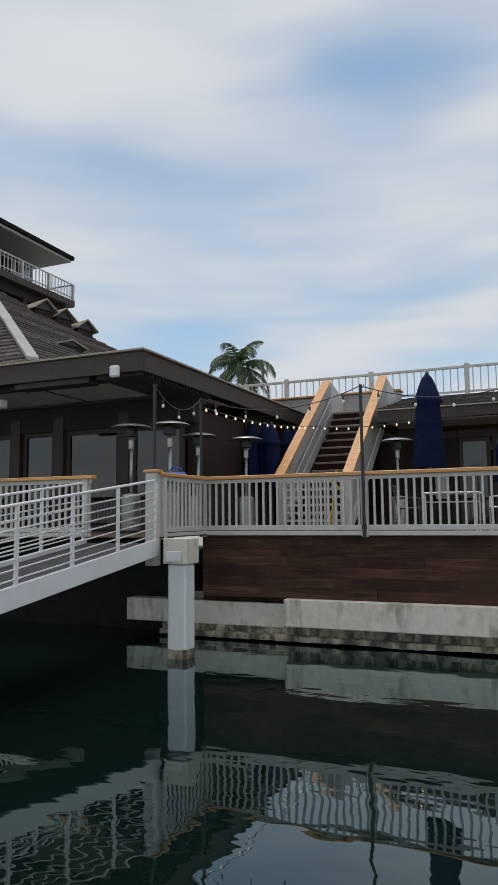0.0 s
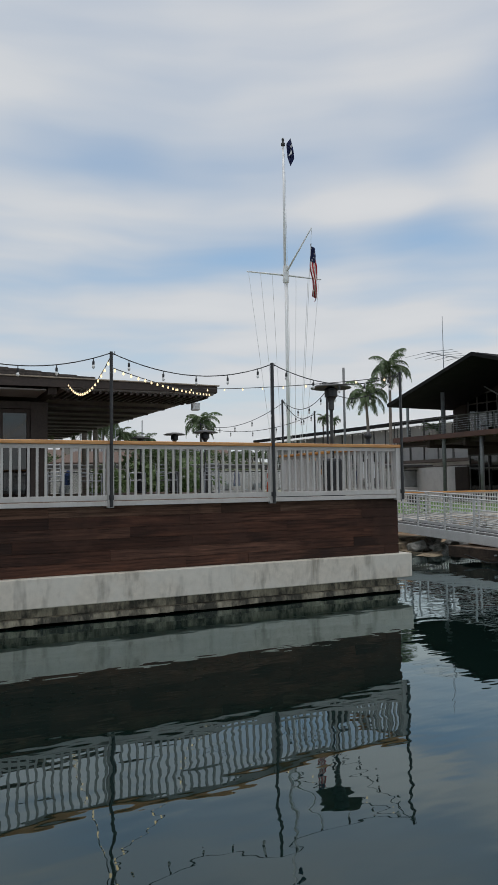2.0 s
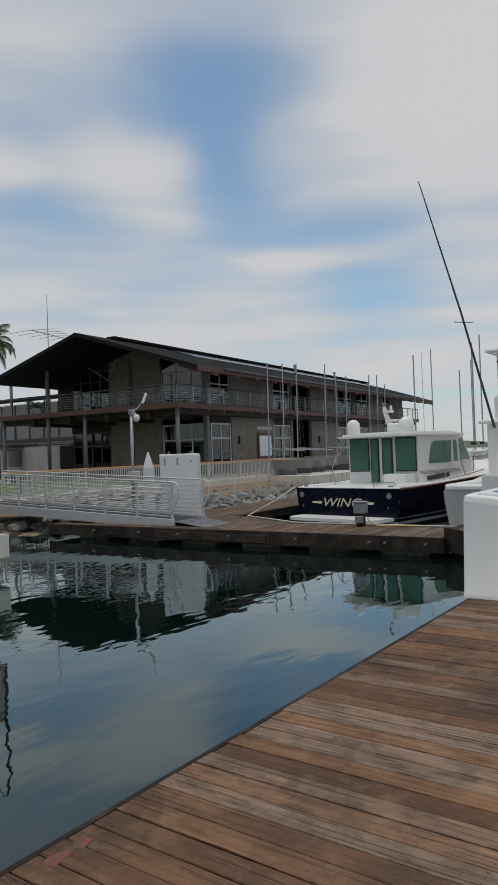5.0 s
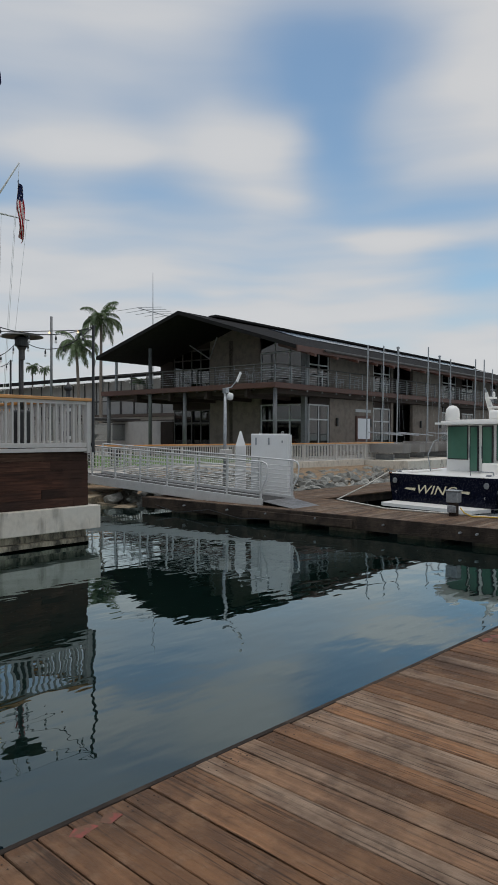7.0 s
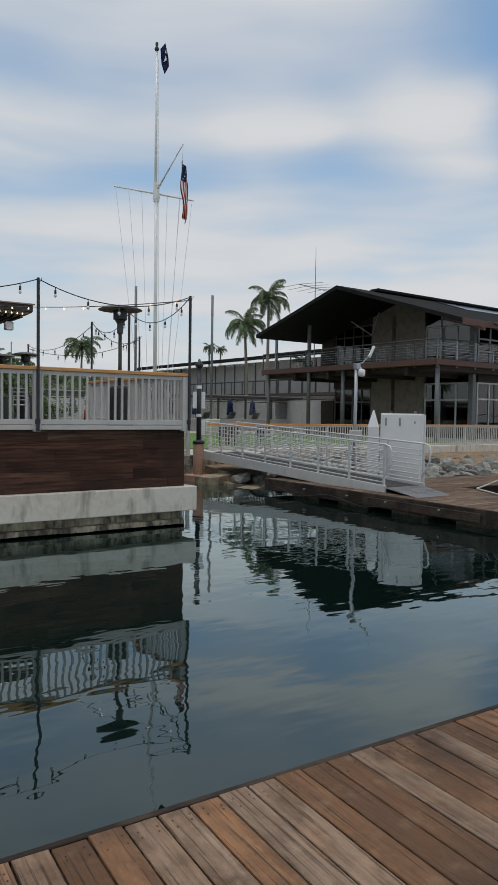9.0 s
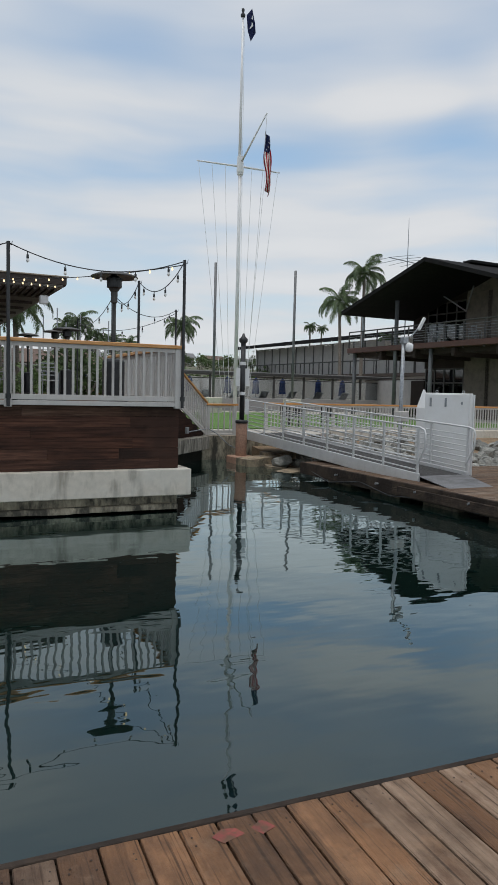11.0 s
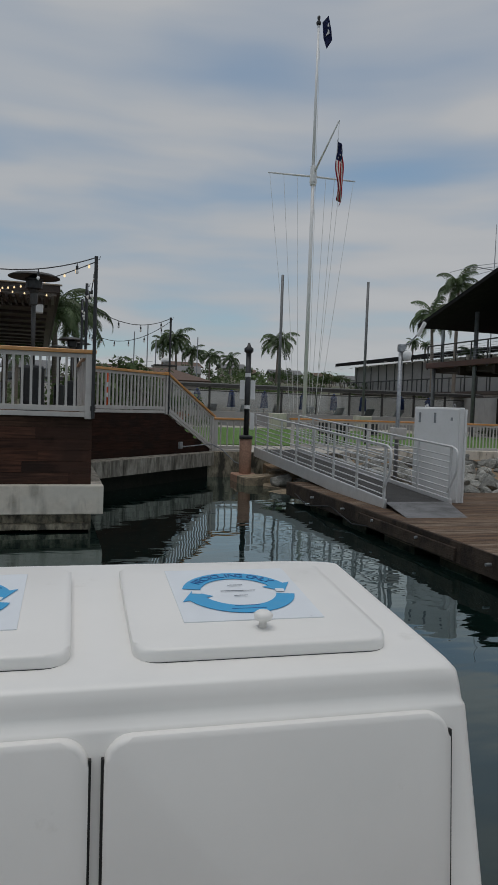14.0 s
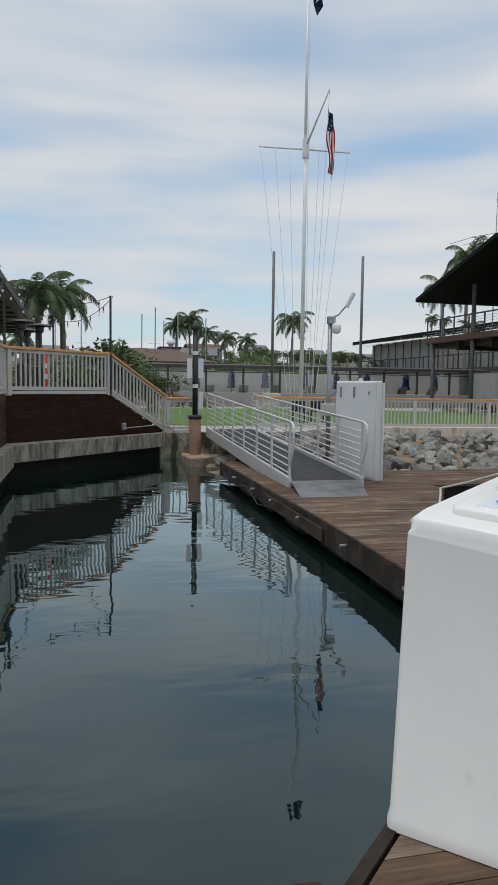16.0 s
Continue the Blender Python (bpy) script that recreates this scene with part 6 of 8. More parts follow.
def string_lights(p0, p1, sag, count, lit, label):
    global SOCKET
    a_, b_ = Vector(p0), Vector(p1)
    s = thing("string_lights", p0, 0, label, "string lights", "string lights")
    pts = [(b_ - a_) * (i / 16) - Vector((0, 0, 4 * sag * (i / 16) * (1 - i / 16))) for i in range(17)]
    part("cable", bar(pts, 0.009, 5), BLACK_METAL, s)
    first = None
    for i in range(count):
        t_ = (i + 0.5) / count
        q = (b_ - a_) * t_ - Vector((0, 0, 4 * sag * t_ * (1 - t_)))
        if lit:
            o = part("bulb", lathe([(0.006, -0.062), (0.019, -0.05), (0.020, -0.034), (0.010, -0.012), (0.008, 0.0)], 8), BULB, s) if first is None else again(first, Matrix())
        else:
            o = part("lamp_holder", lathe([(0.018, -0.11), (0.021, -0.085), (0.019, -0.05), (0.008, -0.04), (0.008, 0.0)], 8), BLACK_METAL, s) if first is None else again(first, Matrix())
        first = first or o
        o.matrix_basis = Matrix.Translation(q)
        if not lit:
            gl_ = part("bulb", lathe([(0.006, -0.175), (0.024, -0.155), (0.026, -0.135), (0.016, -0.11)], 8), BULB_OFF, s) if i == 0 else again(glob, Matrix())
            if i == 0:
                glob = gl_
            gl_.matrix_basis = Matrix.Translation(q)


TOP = 4.38
chain = [(-5.30, 10.72, TOP), (-5.23, 12.27, TOP), (-2.20, 12.27, TOP), (0.84, 12.27, TOP), (3.79, 12.27, TOP), (6.79, 12.27, TOP), (9.70, 12.28, TOP)]
for q0, q1 in zip(chain, chain[1:]):
    string_lights(q0, q1, 0.30, 5 if q1[1] - q0[1] < 1 else 3, False, "black cable of unlit pendant bulbs strung between the poles")
for q0, q1, k in (((9.70, 12.28, TOP), (9.68, 15.0, TOP), 4), ((9.68, 15.0, TOP), (9.68, 17.2, TOP), 4), ((9.68, 17.2, TOP), (12.06, 19.5, TOP), 4), ((9.68, 17.2, 4.3), (10.4, 24.8, 4.4), 5), ((12.06, 19.5, 4.3), (10.4, 24.8, 4.3), 5)):
    string_lights(q0, q1, 0.34, k, False, "black cable of unlit pendant bulbs strung between the poles")
string_lights((-5.23, 12.27, 4.24), (-5.21, 18.5, 4.59), 0.12, 14, True, "cable of small warm lit bulbs over the terrace")
string_lights((-5.21, 18.5, 4.59), (-2.42, 18.8, 4.61), 0.10, 9, True, "cable of small warm lit bulbs over the terrace")
string_lights((-0.45, 20.6, 4.85), (0.82, 12.3, 4.36), 0.62, 18, True, "swag of small warm lit bulbs looped to the pole")
string_lights((4.757, 20.55, 5.05), (3.78, 12.3, 4.30), 0.42, 18, True, "swag of small warm lit bulbs looped to the pole")
string_lights((3.79, 12.32, 4.15), (9.0, 20.46, 4.92), 0.08, 20, True, "cable of small warm lit bulbs along the eave")
string_lights((7.685, 20.52, 5.03), (9.70, 12.30, 4.32), 0.10, 11, True, "cable of small pale bulbs from the eave to the corner pole")


# ---- boats ----
HULL_NAVY = material("glossy_navy_gelcoat", (0.007, 0.010, 0.028), 0.25, grain_amount=0.05, coat=0.15, spec=0.35)
GREEN_GLASS = glass_material("green_tinted_boat_glass", (0.06, 0.30, 0.20), 0.05, 0.18)
GREEN_CURTAIN = material("sea_green_tinted_pane", (0.07, 0.17, 0.12), 0.08, grain_scale=(1, 1, 1), grain_amount=0.15)
GOLD = material("pale_gold_leaf_lettering", (0.66, 0.60, 0.43), 0.4)
TEAK = material("varnished_teak_trim", (0.20, 0.08, 0.035), 0.35, grain_amount=0.2)


def hull_rows(length, beam, stern_beam, sheer0, sheer1, keel=-0.5, n=22):
    rows = []
    for i in range(n + 1):
        t = i / n
        half = stern_beam / 2 + (beam - stern_beam) / 2 * math.sin(min(1, t / 0.45) * math.pi / 2)
        if t > 0.45:
            half = beam / 2 * (1 - ((t - 0.45) / 0.55) ** 2.2)
        sheer = sheer0 + (sheer1 - sheer0) * t ** 1.6
        rows.append((length * t, max(half, 0.02), sheer))
    return rows


def hull_band(rows, f0, f1, out=0.0, keel=-0.5, flare=0.16):
    """The hull's skin between two heights, as fractions from the keel line (0) to the sheer (1)."""
    bm = bmesh.new()
    k = 6
    for s in (-1, 1):
        grid = []
        for x, half, sheer in rows:
            row = []
            for j in range(k + 1):
                f = f0 + (f1 - f0) * j / k
                z = keel + (sheer - keel) * f
                w = half * (1 - flare * (1 - f) ** 1.5) + out
                row.append(bm.verts.new((x, s * w, z)))
            grid.append(row)
        for a_, b_ in zip(grid, grid[1:]):
            for j in range(k):
                bm.faces.new((a_[j], a_[j + 1], b_[j + 1], b_[j]) if s > 0 else (a_[j], b_[j], b_[j + 1], a_[j + 1]))
    x, half, sheer = rows[0]
    lo, hi = keel + (sheer - keel) * f0, keel + (sheer - keel) * f1
    w0, w1 = half * (1 - flare * (1 - f0) ** 1.5) + out, half * (1 - flare * (1 - f1) ** 1.5) + out
    bm.faces.new([bm.verts.new(q) for q in ((x, -w0, lo), (x, w0, lo), (x, w1, hi), (x, -w1, hi))])
    bmesh.ops.solidify(bm, geom=list(bm.faces), thickness=0.03)
    return bm


bt = thing("motor_yacht", (18.75, 9.15, 0), -5, "navy-hulled motor yacht with white cabin moored stern to the float", "boat")
bt.matrix_world = pose(19.435, 9.481, 0, 0, 0, -10.6)
rows = hull_rows(12.5, 4.0, 3.66, 1.06, 1.75)
part("hull", hull_band(rows, 0.42, 1.0), HULL_NAVY, bt, smooth=True).data.set_sharp_from_angle(angle=radians(40))
part("boot_stripe", hull_band(rows, 0.36, 0.415, 0.004), WHITE_PAINT, bt, "white boot stripe")
part("bottom", hull_band(rows, 0.0, 0.355), BLACK_METAL, bt)
part("stripe", hull_band(rows, 0.475, 0.49, 0.008), WHITE_PAINT, bt)
bm = bmesh.new()
top = [bm.verts.new((x, -h_, z)) for x, h_, z in rows] + [bm.verts.new((x, h_, z)) for x, h_, z in reversed(rows)]
bm.faces.new(top)
bmesh.ops.solidify(bm, geom=list(bm.faces), thickness=0.05)
part("deck", bm, GELCOAT, bt)
part("gunwale_trim", bar([(x, -h_ - 0.01, z + 0.0) for x, h_, z in rows], 0.03, 6), TEAK, bt)
part("gunwale_trim", bar([(x, h_ + 0.01, z + 0.0) for x, h_, z in rows], 0.03, 6), TEAK, bt)
part("coaming", solid(0.05, 1.98, -1.66, -1.36, 1.04, 1.14, 0.04, 3), GELCOAT, bt)
part("coaming", solid(0.05, 1.98, 1.36, 1.66, 1.04, 1.14, 0.04, 3), GELCOAT, bt)
part("transom_top", solid(0.0, 0.2, -1.76, 1.76, 1.035, 1.095, 0.025, 3), GELCOAT, bt)
part("swim_platform", prism([(-0.85, -1.35), (-0.70, -1.55), (-0.02, -1.62), (-0.02, 1.62), (-0.70, 1.55), (-0.85, 1.35)], 0.17, 0.26), GELCOAT, bt)
part("platform_chock", solid(-0.6, -0.05, -1.3, 1.3, 0.02, 0.165, 0.03), BLACK_METAL, bt)
lettering("WING", 0.36, GOLD, bt, pose(-0.055, 0.14, 0.53, 90, 0, -90) @ Matrix.Diagonal((1.36, 1, 1, 1)), "name_lettering", 0.004, 0.30)
for y in (1.02, -0.80):
    bm = prism([(y - 0.17, 0.60), (y + 0.19, 0.63), (y + 0.14, 0.67), (y - 0.20, 0.68)], -0.012, 0.012)
    bm.transform(Matrix(((0, 0, 1, -0.052), (1, 0, 0, 0), (0, 1, 0, 0), (0, 0, 0, 1))))
    part("scroll", bm, GOLD, bt)
for y in (1.58, -1.50):
    part("hawse_plate", lathe([(0.05, 0), (0.085, 0.008), (0.085, 0.014), (0.04, 0.02)], 16), GALV, bt).matrix_basis = pose(-0.045, y, 0.86, 0, -90, 0)
    part("tow_eye", bar([(-0.04, y * 0.97, 0.50), (-0.09, y * 0.97, 0.53), (-0.04, y * 0.97, 0.56)], 0.012, 6), GALV, bt)
cb = part("cabin", prism([(2.02, -1.256), (4.75, -1.25), (5.55, -1.20), (6.5, -0.85), (6.5, 0.85), (5.55, 1.20), (4.75, 1.25), (2.02, 1.256)],
                         1.0, [2.52, 2.52, 1.72, 1.5, 1.5, 1.72, 2.52, 2.52]), GELCOAT, bt)
outline = [(1.62, -1.38), (4.7, -1.37), (5.1, -1.2), (5.35, -0.8), (5.45, 0.0), (5.35, 0.8), (5.1, 1.2), (4.7, 1.37), (1.62, 1.38), (1.47, 1.30), (1.40, 1.1), (1.38, 0), (1.40, -1.1), (1.47, -1.30)]
roof = part("roof", prism(outline, 2.525, [2.59] * 14), GELCOAT, bt)
part("roof_crown", prism([(3.2 + (x - 3.2) * 0.93, y * 0.90) for x, y in outline], 2.592, 2.64), GELCOAT, roof)
part("roof_crown", prism([(3.2 + (x - 3.2) * 0.80, y * 0.72) for x, y in outline], 2.642, 2.675), GELCOAT, roof)
part("hatch", solid(3.5, 4.5, -1.05, -0.5, 2.63, 2.70, 0.02), GELCOAT, roof)
for y0, y1 in ((0.50, 1.17), (-1.18, -0.52)):
    w = part("aft_window", solid(1.985, 2.015, y0 - 0.03, y1 + 0.03, 1.46, 2.50, 0.01), BLACK_METAL, cb)
    part("pane", solid(1.972, 1.983, y0, y1, 1.49, 2.46), GREEN_CURTAIN, w, "green-tinted glass")
part("door_frame", solid(1.99, 2.015, -0.43, 0.42, 1.02, 2.51, 0.006), GELCOAT, cb)
for y0, y1 in ((0.13, 0.35), (-0.36, -0.07)):
    w = part("door", solid(1.955, 1.988, y0 - 0.045, y1 + 0.045, 1.06, 2.49, 0.008), BLACK_METAL, cb, "dark-framed glass door")
    part("pane", solid(1.94, 1.953, y0, y1, 1.12, 2.44), GREEN_CURTAIN, w)
    part("door_handle", bar([(1.935, y1 + 0.02, 1.5), (1.915, y1 + 0.02, 1.55), (1.915, y1 + 0.02, 1.85), (1.935, y1 + 0.02, 1.9)], 0.012, 6), GALV, w, "chrome handle")
for pts in ([(2.60, 1.67), (4.03, 1.66), (4.06, 2.36), (2.97, 2.36), (2.80, 2.28), (2.70, 2.05)], [(4.20, 1.68), (4.46, 1.69), (4.42, 2.37), (4.20, 2.38)],
            [(4.62, 1.72), (5.34, 1.73), (4.84, 2.40), (4.62, 2.42)]):
    for sd in (-1, 1):
        rim_ = [(x + (0.035 if x > sum(q[0] for q in pts) / len(pts) else -0.035), z + (0.03 if z > 2.0 else -0.03)) for x, z in pts]
        turn_up = Matrix(((1, 0, 0, 0), (0, 0, 1, sd * 1.235), (0, 1, 0, 0), (0, 0, 0, 1)))
        bm = prism(rim_, -0.03, 0.03); bm.transform(turn_up)
        w = part("side_window", bm, GELCOAT, cb, "green-tinted side window")
        bm = prism(pts, -0.038, 0.038); bm.transform(turn_up)
        part("pane", bm, GREEN_CURTAIN, w)
part("window_bar", solid(3.55, 3.58, -1.278, -1.26, 1.68, 2.35), BLACK_METAL, cb)
part("vent_louvre", prism([(2.5, -1.285), (3.85, -1.285), (3.85, -1.25), (2.5, -1.25)], [1.16, 1.22, 1.22, 1.16], [1.29, 1.35, 1.35, 1.29]), BLACK_METAL, cb)
for z in (1.36, 1.40, 1.44):
    part("trim_line", solid(2.1, 4.6, -1.268, -1.25, z, z + 0.012), GALV, cb)
part("toe_rail", bar([(3.2, -1.62, 1.16), (4.4, -1.60, 1.24), (6.0, -1.4, 1.34)], 0.025, 6), TEAK, bt)
part("boarding_rail", bar([(3.0, -1.55, 1.14), (3.15, -1.55, 1.48), (3.5, -1.55, 1.72), (4.1, -1.53, 1.78), (4.5, -1.5, 1.2)], 0.016, 6), GALV, bt)
part("cockpit_box", solid(1.35, 1.93, -1.20, -0.42, 1.05, 1.40, 0.03, 3), GELCOAT, bt)
for x, y, r in ((1.95, 1.0, 0.215), (2.2, -0.78, 0.235)):
    part("radar_dome", lathe([(r * 0.7, 0), (r, 0.05), (r, 0.25), (r * 0.92, 0.38), (r * 0.55, 0.47), (0.03, 0.5)], 24, (x, y, 2.62)), GELCOAT, bt, smooth=True)
part("radar_pod", solid(2.2, 2.9, -0.50, -0.06, 2.66, 2.96, 0.08, 3), GELCOAT, bt)
part("signal_mast", slab([(2.9, 0.02, 2.66), (2.9, 0.22, 2.66), (2.4, 0.17, 3.5), (2.4, 0.07, 3.5)], 0.16), GELCOAT, bt)
part("crosstree", solid(2.42, 2.62, -0.12, 0.14, 3.30, 3.36, 0.02), GELCOAT, bt)
part("mast_pole", bar([(2.45, 0.12, 3.45), (2.36, 0.14, 3.62)], 0.03, 6), GALV, bt)
part("mast_step", solid(2.5, 2.9, -0.16, 0.16, 3.02, 3.08, 0.02), GELCOAT, bt)
part("mast_light", lathe([(0.03, 0), (0.045, 0.03), (0.04, 0.12), (0.02, 0.16)], 12, (2.52, -0.06, 3.36)), GELCOAT, bt)
part("whip_aerial", bar([(2.9, -1.0, 2.6), (2.85, -1.02, 5.1)], 0.012, 5), WHITE_PAINT, bt)
for s in (-1, 1):
    part("side_rail", bar([(4.6, s * 1.72, 1.35), (4.7, s * 1.7, 1.9), (7.0, s * 1.5, 2.05), (9.5, s * 0.95, 2.2)], 0.018, 6), GALV, bt)
    part("stern_cleat", solid(0.05, 0.09, s * 1.5 - 0.08, s * 1.5 + 0.08, 1.09, 1.15, 0.01), GALV, bt)
part("grab_rail", bar([(1.35, 1.36, 1.1), (1.25, 1.38, 1.6), (1.5, 1.36, 2.0), (1.95, 1.3, 2.2)], 0.018, 6), GALV, bt)
part("stern_hoop", bar([(0.1, -0.9, 1.08), (0.1, -0.92, 1.22), (0.1, -1.60, 1.22), (0.1, -1.64, 1.08)], 0.016, 6), GALV, bt)

b2 = thing("sport_fisher", (18.3, 4.42, 0), -3, "white sport-fishing boat with flybridge and outriggers", "boat")
rows = hull_rows(13.0, 4.3, 3.7, 1.05, 2.3)
part("hull", hull_band(rows, 0.3, 1.0), GELCOAT, b2, smooth=True).data.set_sharp_from_angle(angle=radians(40))
part("bottom", hull_band(rows, 0.0, 0.295), BLACK_METAL, b2)
bm = bmesh.new()
bm.faces.new([bm.verts.new((x, -h_, z)) for x, h_, z in rows] + [bm.verts.new((x, h_, z)) for x, h_, z in reversed(rows)])
bmesh.ops.solidify(bm, geom=list(bm.faces), thickness=0.05)
part("deck", bm, GELCOAT, b2)
part("coaming", solid(0.0, 3.0, 1.45, 1.82, 1.04, 1.22, 0.05, 3), GELCOAT, b2)
part("transom_cap", solid(-0.02, 0.3, -1.8, 1.8, 1.05, 1.2, 0.05, 3), GELCOAT, b2)
part("cabin", prism([(2.6, -1.5), (8.0, -1.4), (8.0, 1.4), (2.6, 1.5)], 1.0, [2.75, 2.3, 2.3, 2.75]), GELCOAT, b2)
part("cabin_roof", solid(2.2, 7.4, -1.62, 1.62, 2.755, 2.86, 0.04, 2), GELCOAT, b2)
part("cabin_window", solid(3.1, 5.2, 1.48, 1.53, 1.75, 2.5, 0.05, 3), BLACK_METAL, b2)
part("aft_window", solid(2.56, 2.605, -0.2, 1.1, 1.7, 2.5, 0.05, 3), BLACK_METAL, b2)
part("flybridge", solid(2.6, 5.4, -1.3, 1.3, 2.87, 3.55, 0.1, 3), GELCOAT, b2)
CLEAR = glass_material("clear_vinyl_screen", (0.8, 0.82, 0.83), 0.06, 0.05)
part("enclosure", solid(2.7, 4.8, -1.2, 1.2, 3.56, 4.7, 0.05), CLEAR, b2)
part("hardtop", solid(2.3, 5.2, -1.4, 1.4, 4.71, 4.8, 0.03, 2), GELCOAT, b2)
for s in (-1, 1):
    part("outrigger", bar([(0.8, 0.75 * s, 2.6), (0.17, 1.27 * s, 5.5), (-0.66, 1.92 * s, 8.75)], [0.032, 0.026, 0.012], 6), DARK_METAL, b2)
    part("spreader", bar([(0.05, 0.95 * s, 5.2), (0.45, 1.55 * s, 5.35)], 0.012, 5), GALV, b2)
part("rod", bar([(3.0, 0.9, 4.8), (2.8, 0.9, 7.8)], 0.014, 5), BLACK_METAL, b2)


def dinghy(at, turn, mast, label="beached white sailing dinghy with bare mast"):
    d = thing("sailing_dinghy", at, turn, label, "dinghy", "dinghies ashore")
    r_ = hull_rows(4.3, 1.5, 1.2, 0.62, 0.75)
    part("hull", hull_band(r_, 0.55, 1.0), SOFFIT, d)
    bm = bmesh.new()
    bm.faces.new([bm.verts.new((x, -h_, z - 0.03)) for x, h_, z in r_] + [bm.verts.new((x, h_, z - 0.03)) for x, h_, z in reversed(r_)])
    bmesh.ops.solidify(bm, geom=list(bm.faces), thickness=0.03)
    part("deck", bm, GELCOAT, d)
    part("mast", bar([(2.6, 0, 0.5), (2.5, 0, mast)], 0.045, 8), GALV, d)
    part("boom", bar([(2.5, 0, 1.35), (0.2, 0.1, 1.15)], 0.035, 6), GALV, d)
    for s in (-1, 1):
        part("shroud", bar([(2.2, 0.7 * s, 0.72), (2.5, 0, mast * 0.85)], 0.006, 4), GALV, d)
    part("trolley", solid(0.8, 3.2, -0.06, 0.06, -0.3, 0.02, 0.02), GALV, d)


for i in range(9):
    dinghy((38.0 + 2.6 * i, 20.6 + 0.35 * (i % 3), 1.05), 96 + 5 * (i % 3), 6.6 + 0.2 * (i % 4))
structure("boat_hard", prism([(36.3, 19.6), (66, 18.6), (66, 22.9), (36.3, 22.9)], -1.0, GROUND - 0.003), CONCRETE, "concrete boat hard beside the bank", "pavement")
MARINA = [(70, 26, 12.0), (74, 20, 14.0), (80, 24, 11.0), (62, 17.6, 11.5), (88, 30, 15.0), (84, 16, 13.0), (96, 27, 14.0), (66.5, 15, 12.5)]
for x, y, h_ in MARINA:
    p = thing("moored_sailboat", (x, y, 0), 10, "distant moored white sailing boat with tall bare mast", "boat", "far sailing boats")
    r_ = hull_rows(9, 2.8, 2.2, 1.1, 1.4)
    part("hull", hull_band(r_, 0.3, 1.0), GELCOAT, p)
    part("cabin", solid(2.5, 5.5, -0.8, 0.8, 1.1, 1.7, 0.1), GELCOAT, p)
    part("mast", bar([(4, 0, 1), (4, 0, h_)], 0.07, 6), GALV, p)
    part("boom", bar([(4, 0, 2.3), (0.8, 0, 2.3)], 0.12, 6), NAVY, p)


# ---- rocky bank ----
structure("bank", prism([(15.6, 16.9), (18.2, 15.6), (36.2, 15.4), (36.2, 22.95), (19.2, 22.95), (15.2, 20.95)], -1.2, [-0.15, -0.1, -0.1, 0.52, 0.52, 0.42]), SAND, "tan soil bank under the boulders", "bank")


structure("bank_kerb", prism([(19.2, 22.62), (36.2, 22.36), (36.2, 22.66), (19.3, 22.94)], 0.1, GROUND + 0.05), CONCRETE, "pale concrete kerb along the top of the rocky bank", "kerb")


def boulder_mesh(seed):
    rnd = random.Random(seed)
    bm = bmesh.new()
    bmesh.ops.create_icosphere(bm, subdivisions=2, radius=0.5)
    cuts = [(Vector((rnd.gauss(0, 1), rnd.gauss(0, 1), rnd.gauss(0, 0.8))).normalized(), rnd.uniform(0.20, 0.38)) for _ in range(11)]
    for v_ in bm.verts:
        for nrm, dist in cuts:
            k_ = v_.co.dot(nrm) - dist
            if k_ > 0:
                v_.co -= nrm * k_
        v_.co += Vector((noise.noise(v_.co * 5 + Vector((seed, 0, 0))), noise.noise(v_.co * 5 + Vector((0, seed, 0))), noise.noise(v_.co * 5 + Vector((0, 0, seed))))) * 0.035
    return bm


BOULDERS = []
rnd = random.Random(11)


FAR_ROCK = ([], [])


def boulder(x, y, z, s):
    k_ = len(BOULDERS)
    m = pose(x, y, z, rnd.uniform(-30, 30), rnd.uniform(-30, 30), rnd.uniform(0, 360)) @ Matrix.Diagonal((s * rnd.uniform(0.9, 1.5), s * rnd.uniform(0.8, 1.2), s * rnd.uniform(0.65, 0.95), 1))
    if k_ >= 9 and x > 28.0:
        me, base = rnd.choice(BOULDERS[:9]).data, len(FAR_ROCK[0])
        FAR_ROCK[0].extend(m @ v_.co for v_ in me.vertices)
        FAR_ROCK[1].extend([base + q_ for q_ in f_.vertices] for f_ in me.polygons)
        return
    if k_ < 9:
        ob = part("boulder", boulder_mesh(40 + k_), ROCK, None, "", False, dict(label="rough grey granite boulder on the bank", category="boulder", group="bank boulders"))
        BOULDERS.append(ob)
    else:
        ob = new("boulder", rnd.choice(BOULDERS[:9]).data)
        tagged(ob, "rough grey granite boulder on the bank", "boulder", "bank boulders")
        BOULDERS.append(ob)
    ob.matrix_world = m


for i in range(42):
    for j in range(11):
        x, y = 17.6 + 0.45 * i + rnd.uniform(-0.2, 0.2), 15.4 + 0.66 * j + rnd.uniform(-0.25, 0.25)
        if y > (22.2 if x < 25.0 else 21.3):
            continue
        boulder(x, y, -0.06 + (y - 15.4) / 7.4 * (0.58 if x < 25.0 else 0.30) + rnd.uniform(-0.05, 0.10), rnd.uniform(0.40, 0.78))
for i in range(16):
    boulder(rnd.uniform(14.9, 16.9), rnd.uniform(17.0, 20.4), rnd.uniform(0.0, 0.28), rnd.uniform(0.4, 0.75))
me = bpy.data.meshes.new("boulders")
me.from_pydata([tuple(v_) for v_ in FAR_ROCK[0]], [], FAR_ROCK[1])
me.materials.append(ROCK)
tagged(new("boulders", me), "heap of rough grey granite boulders along the bank", "boulders", "", "stuff")


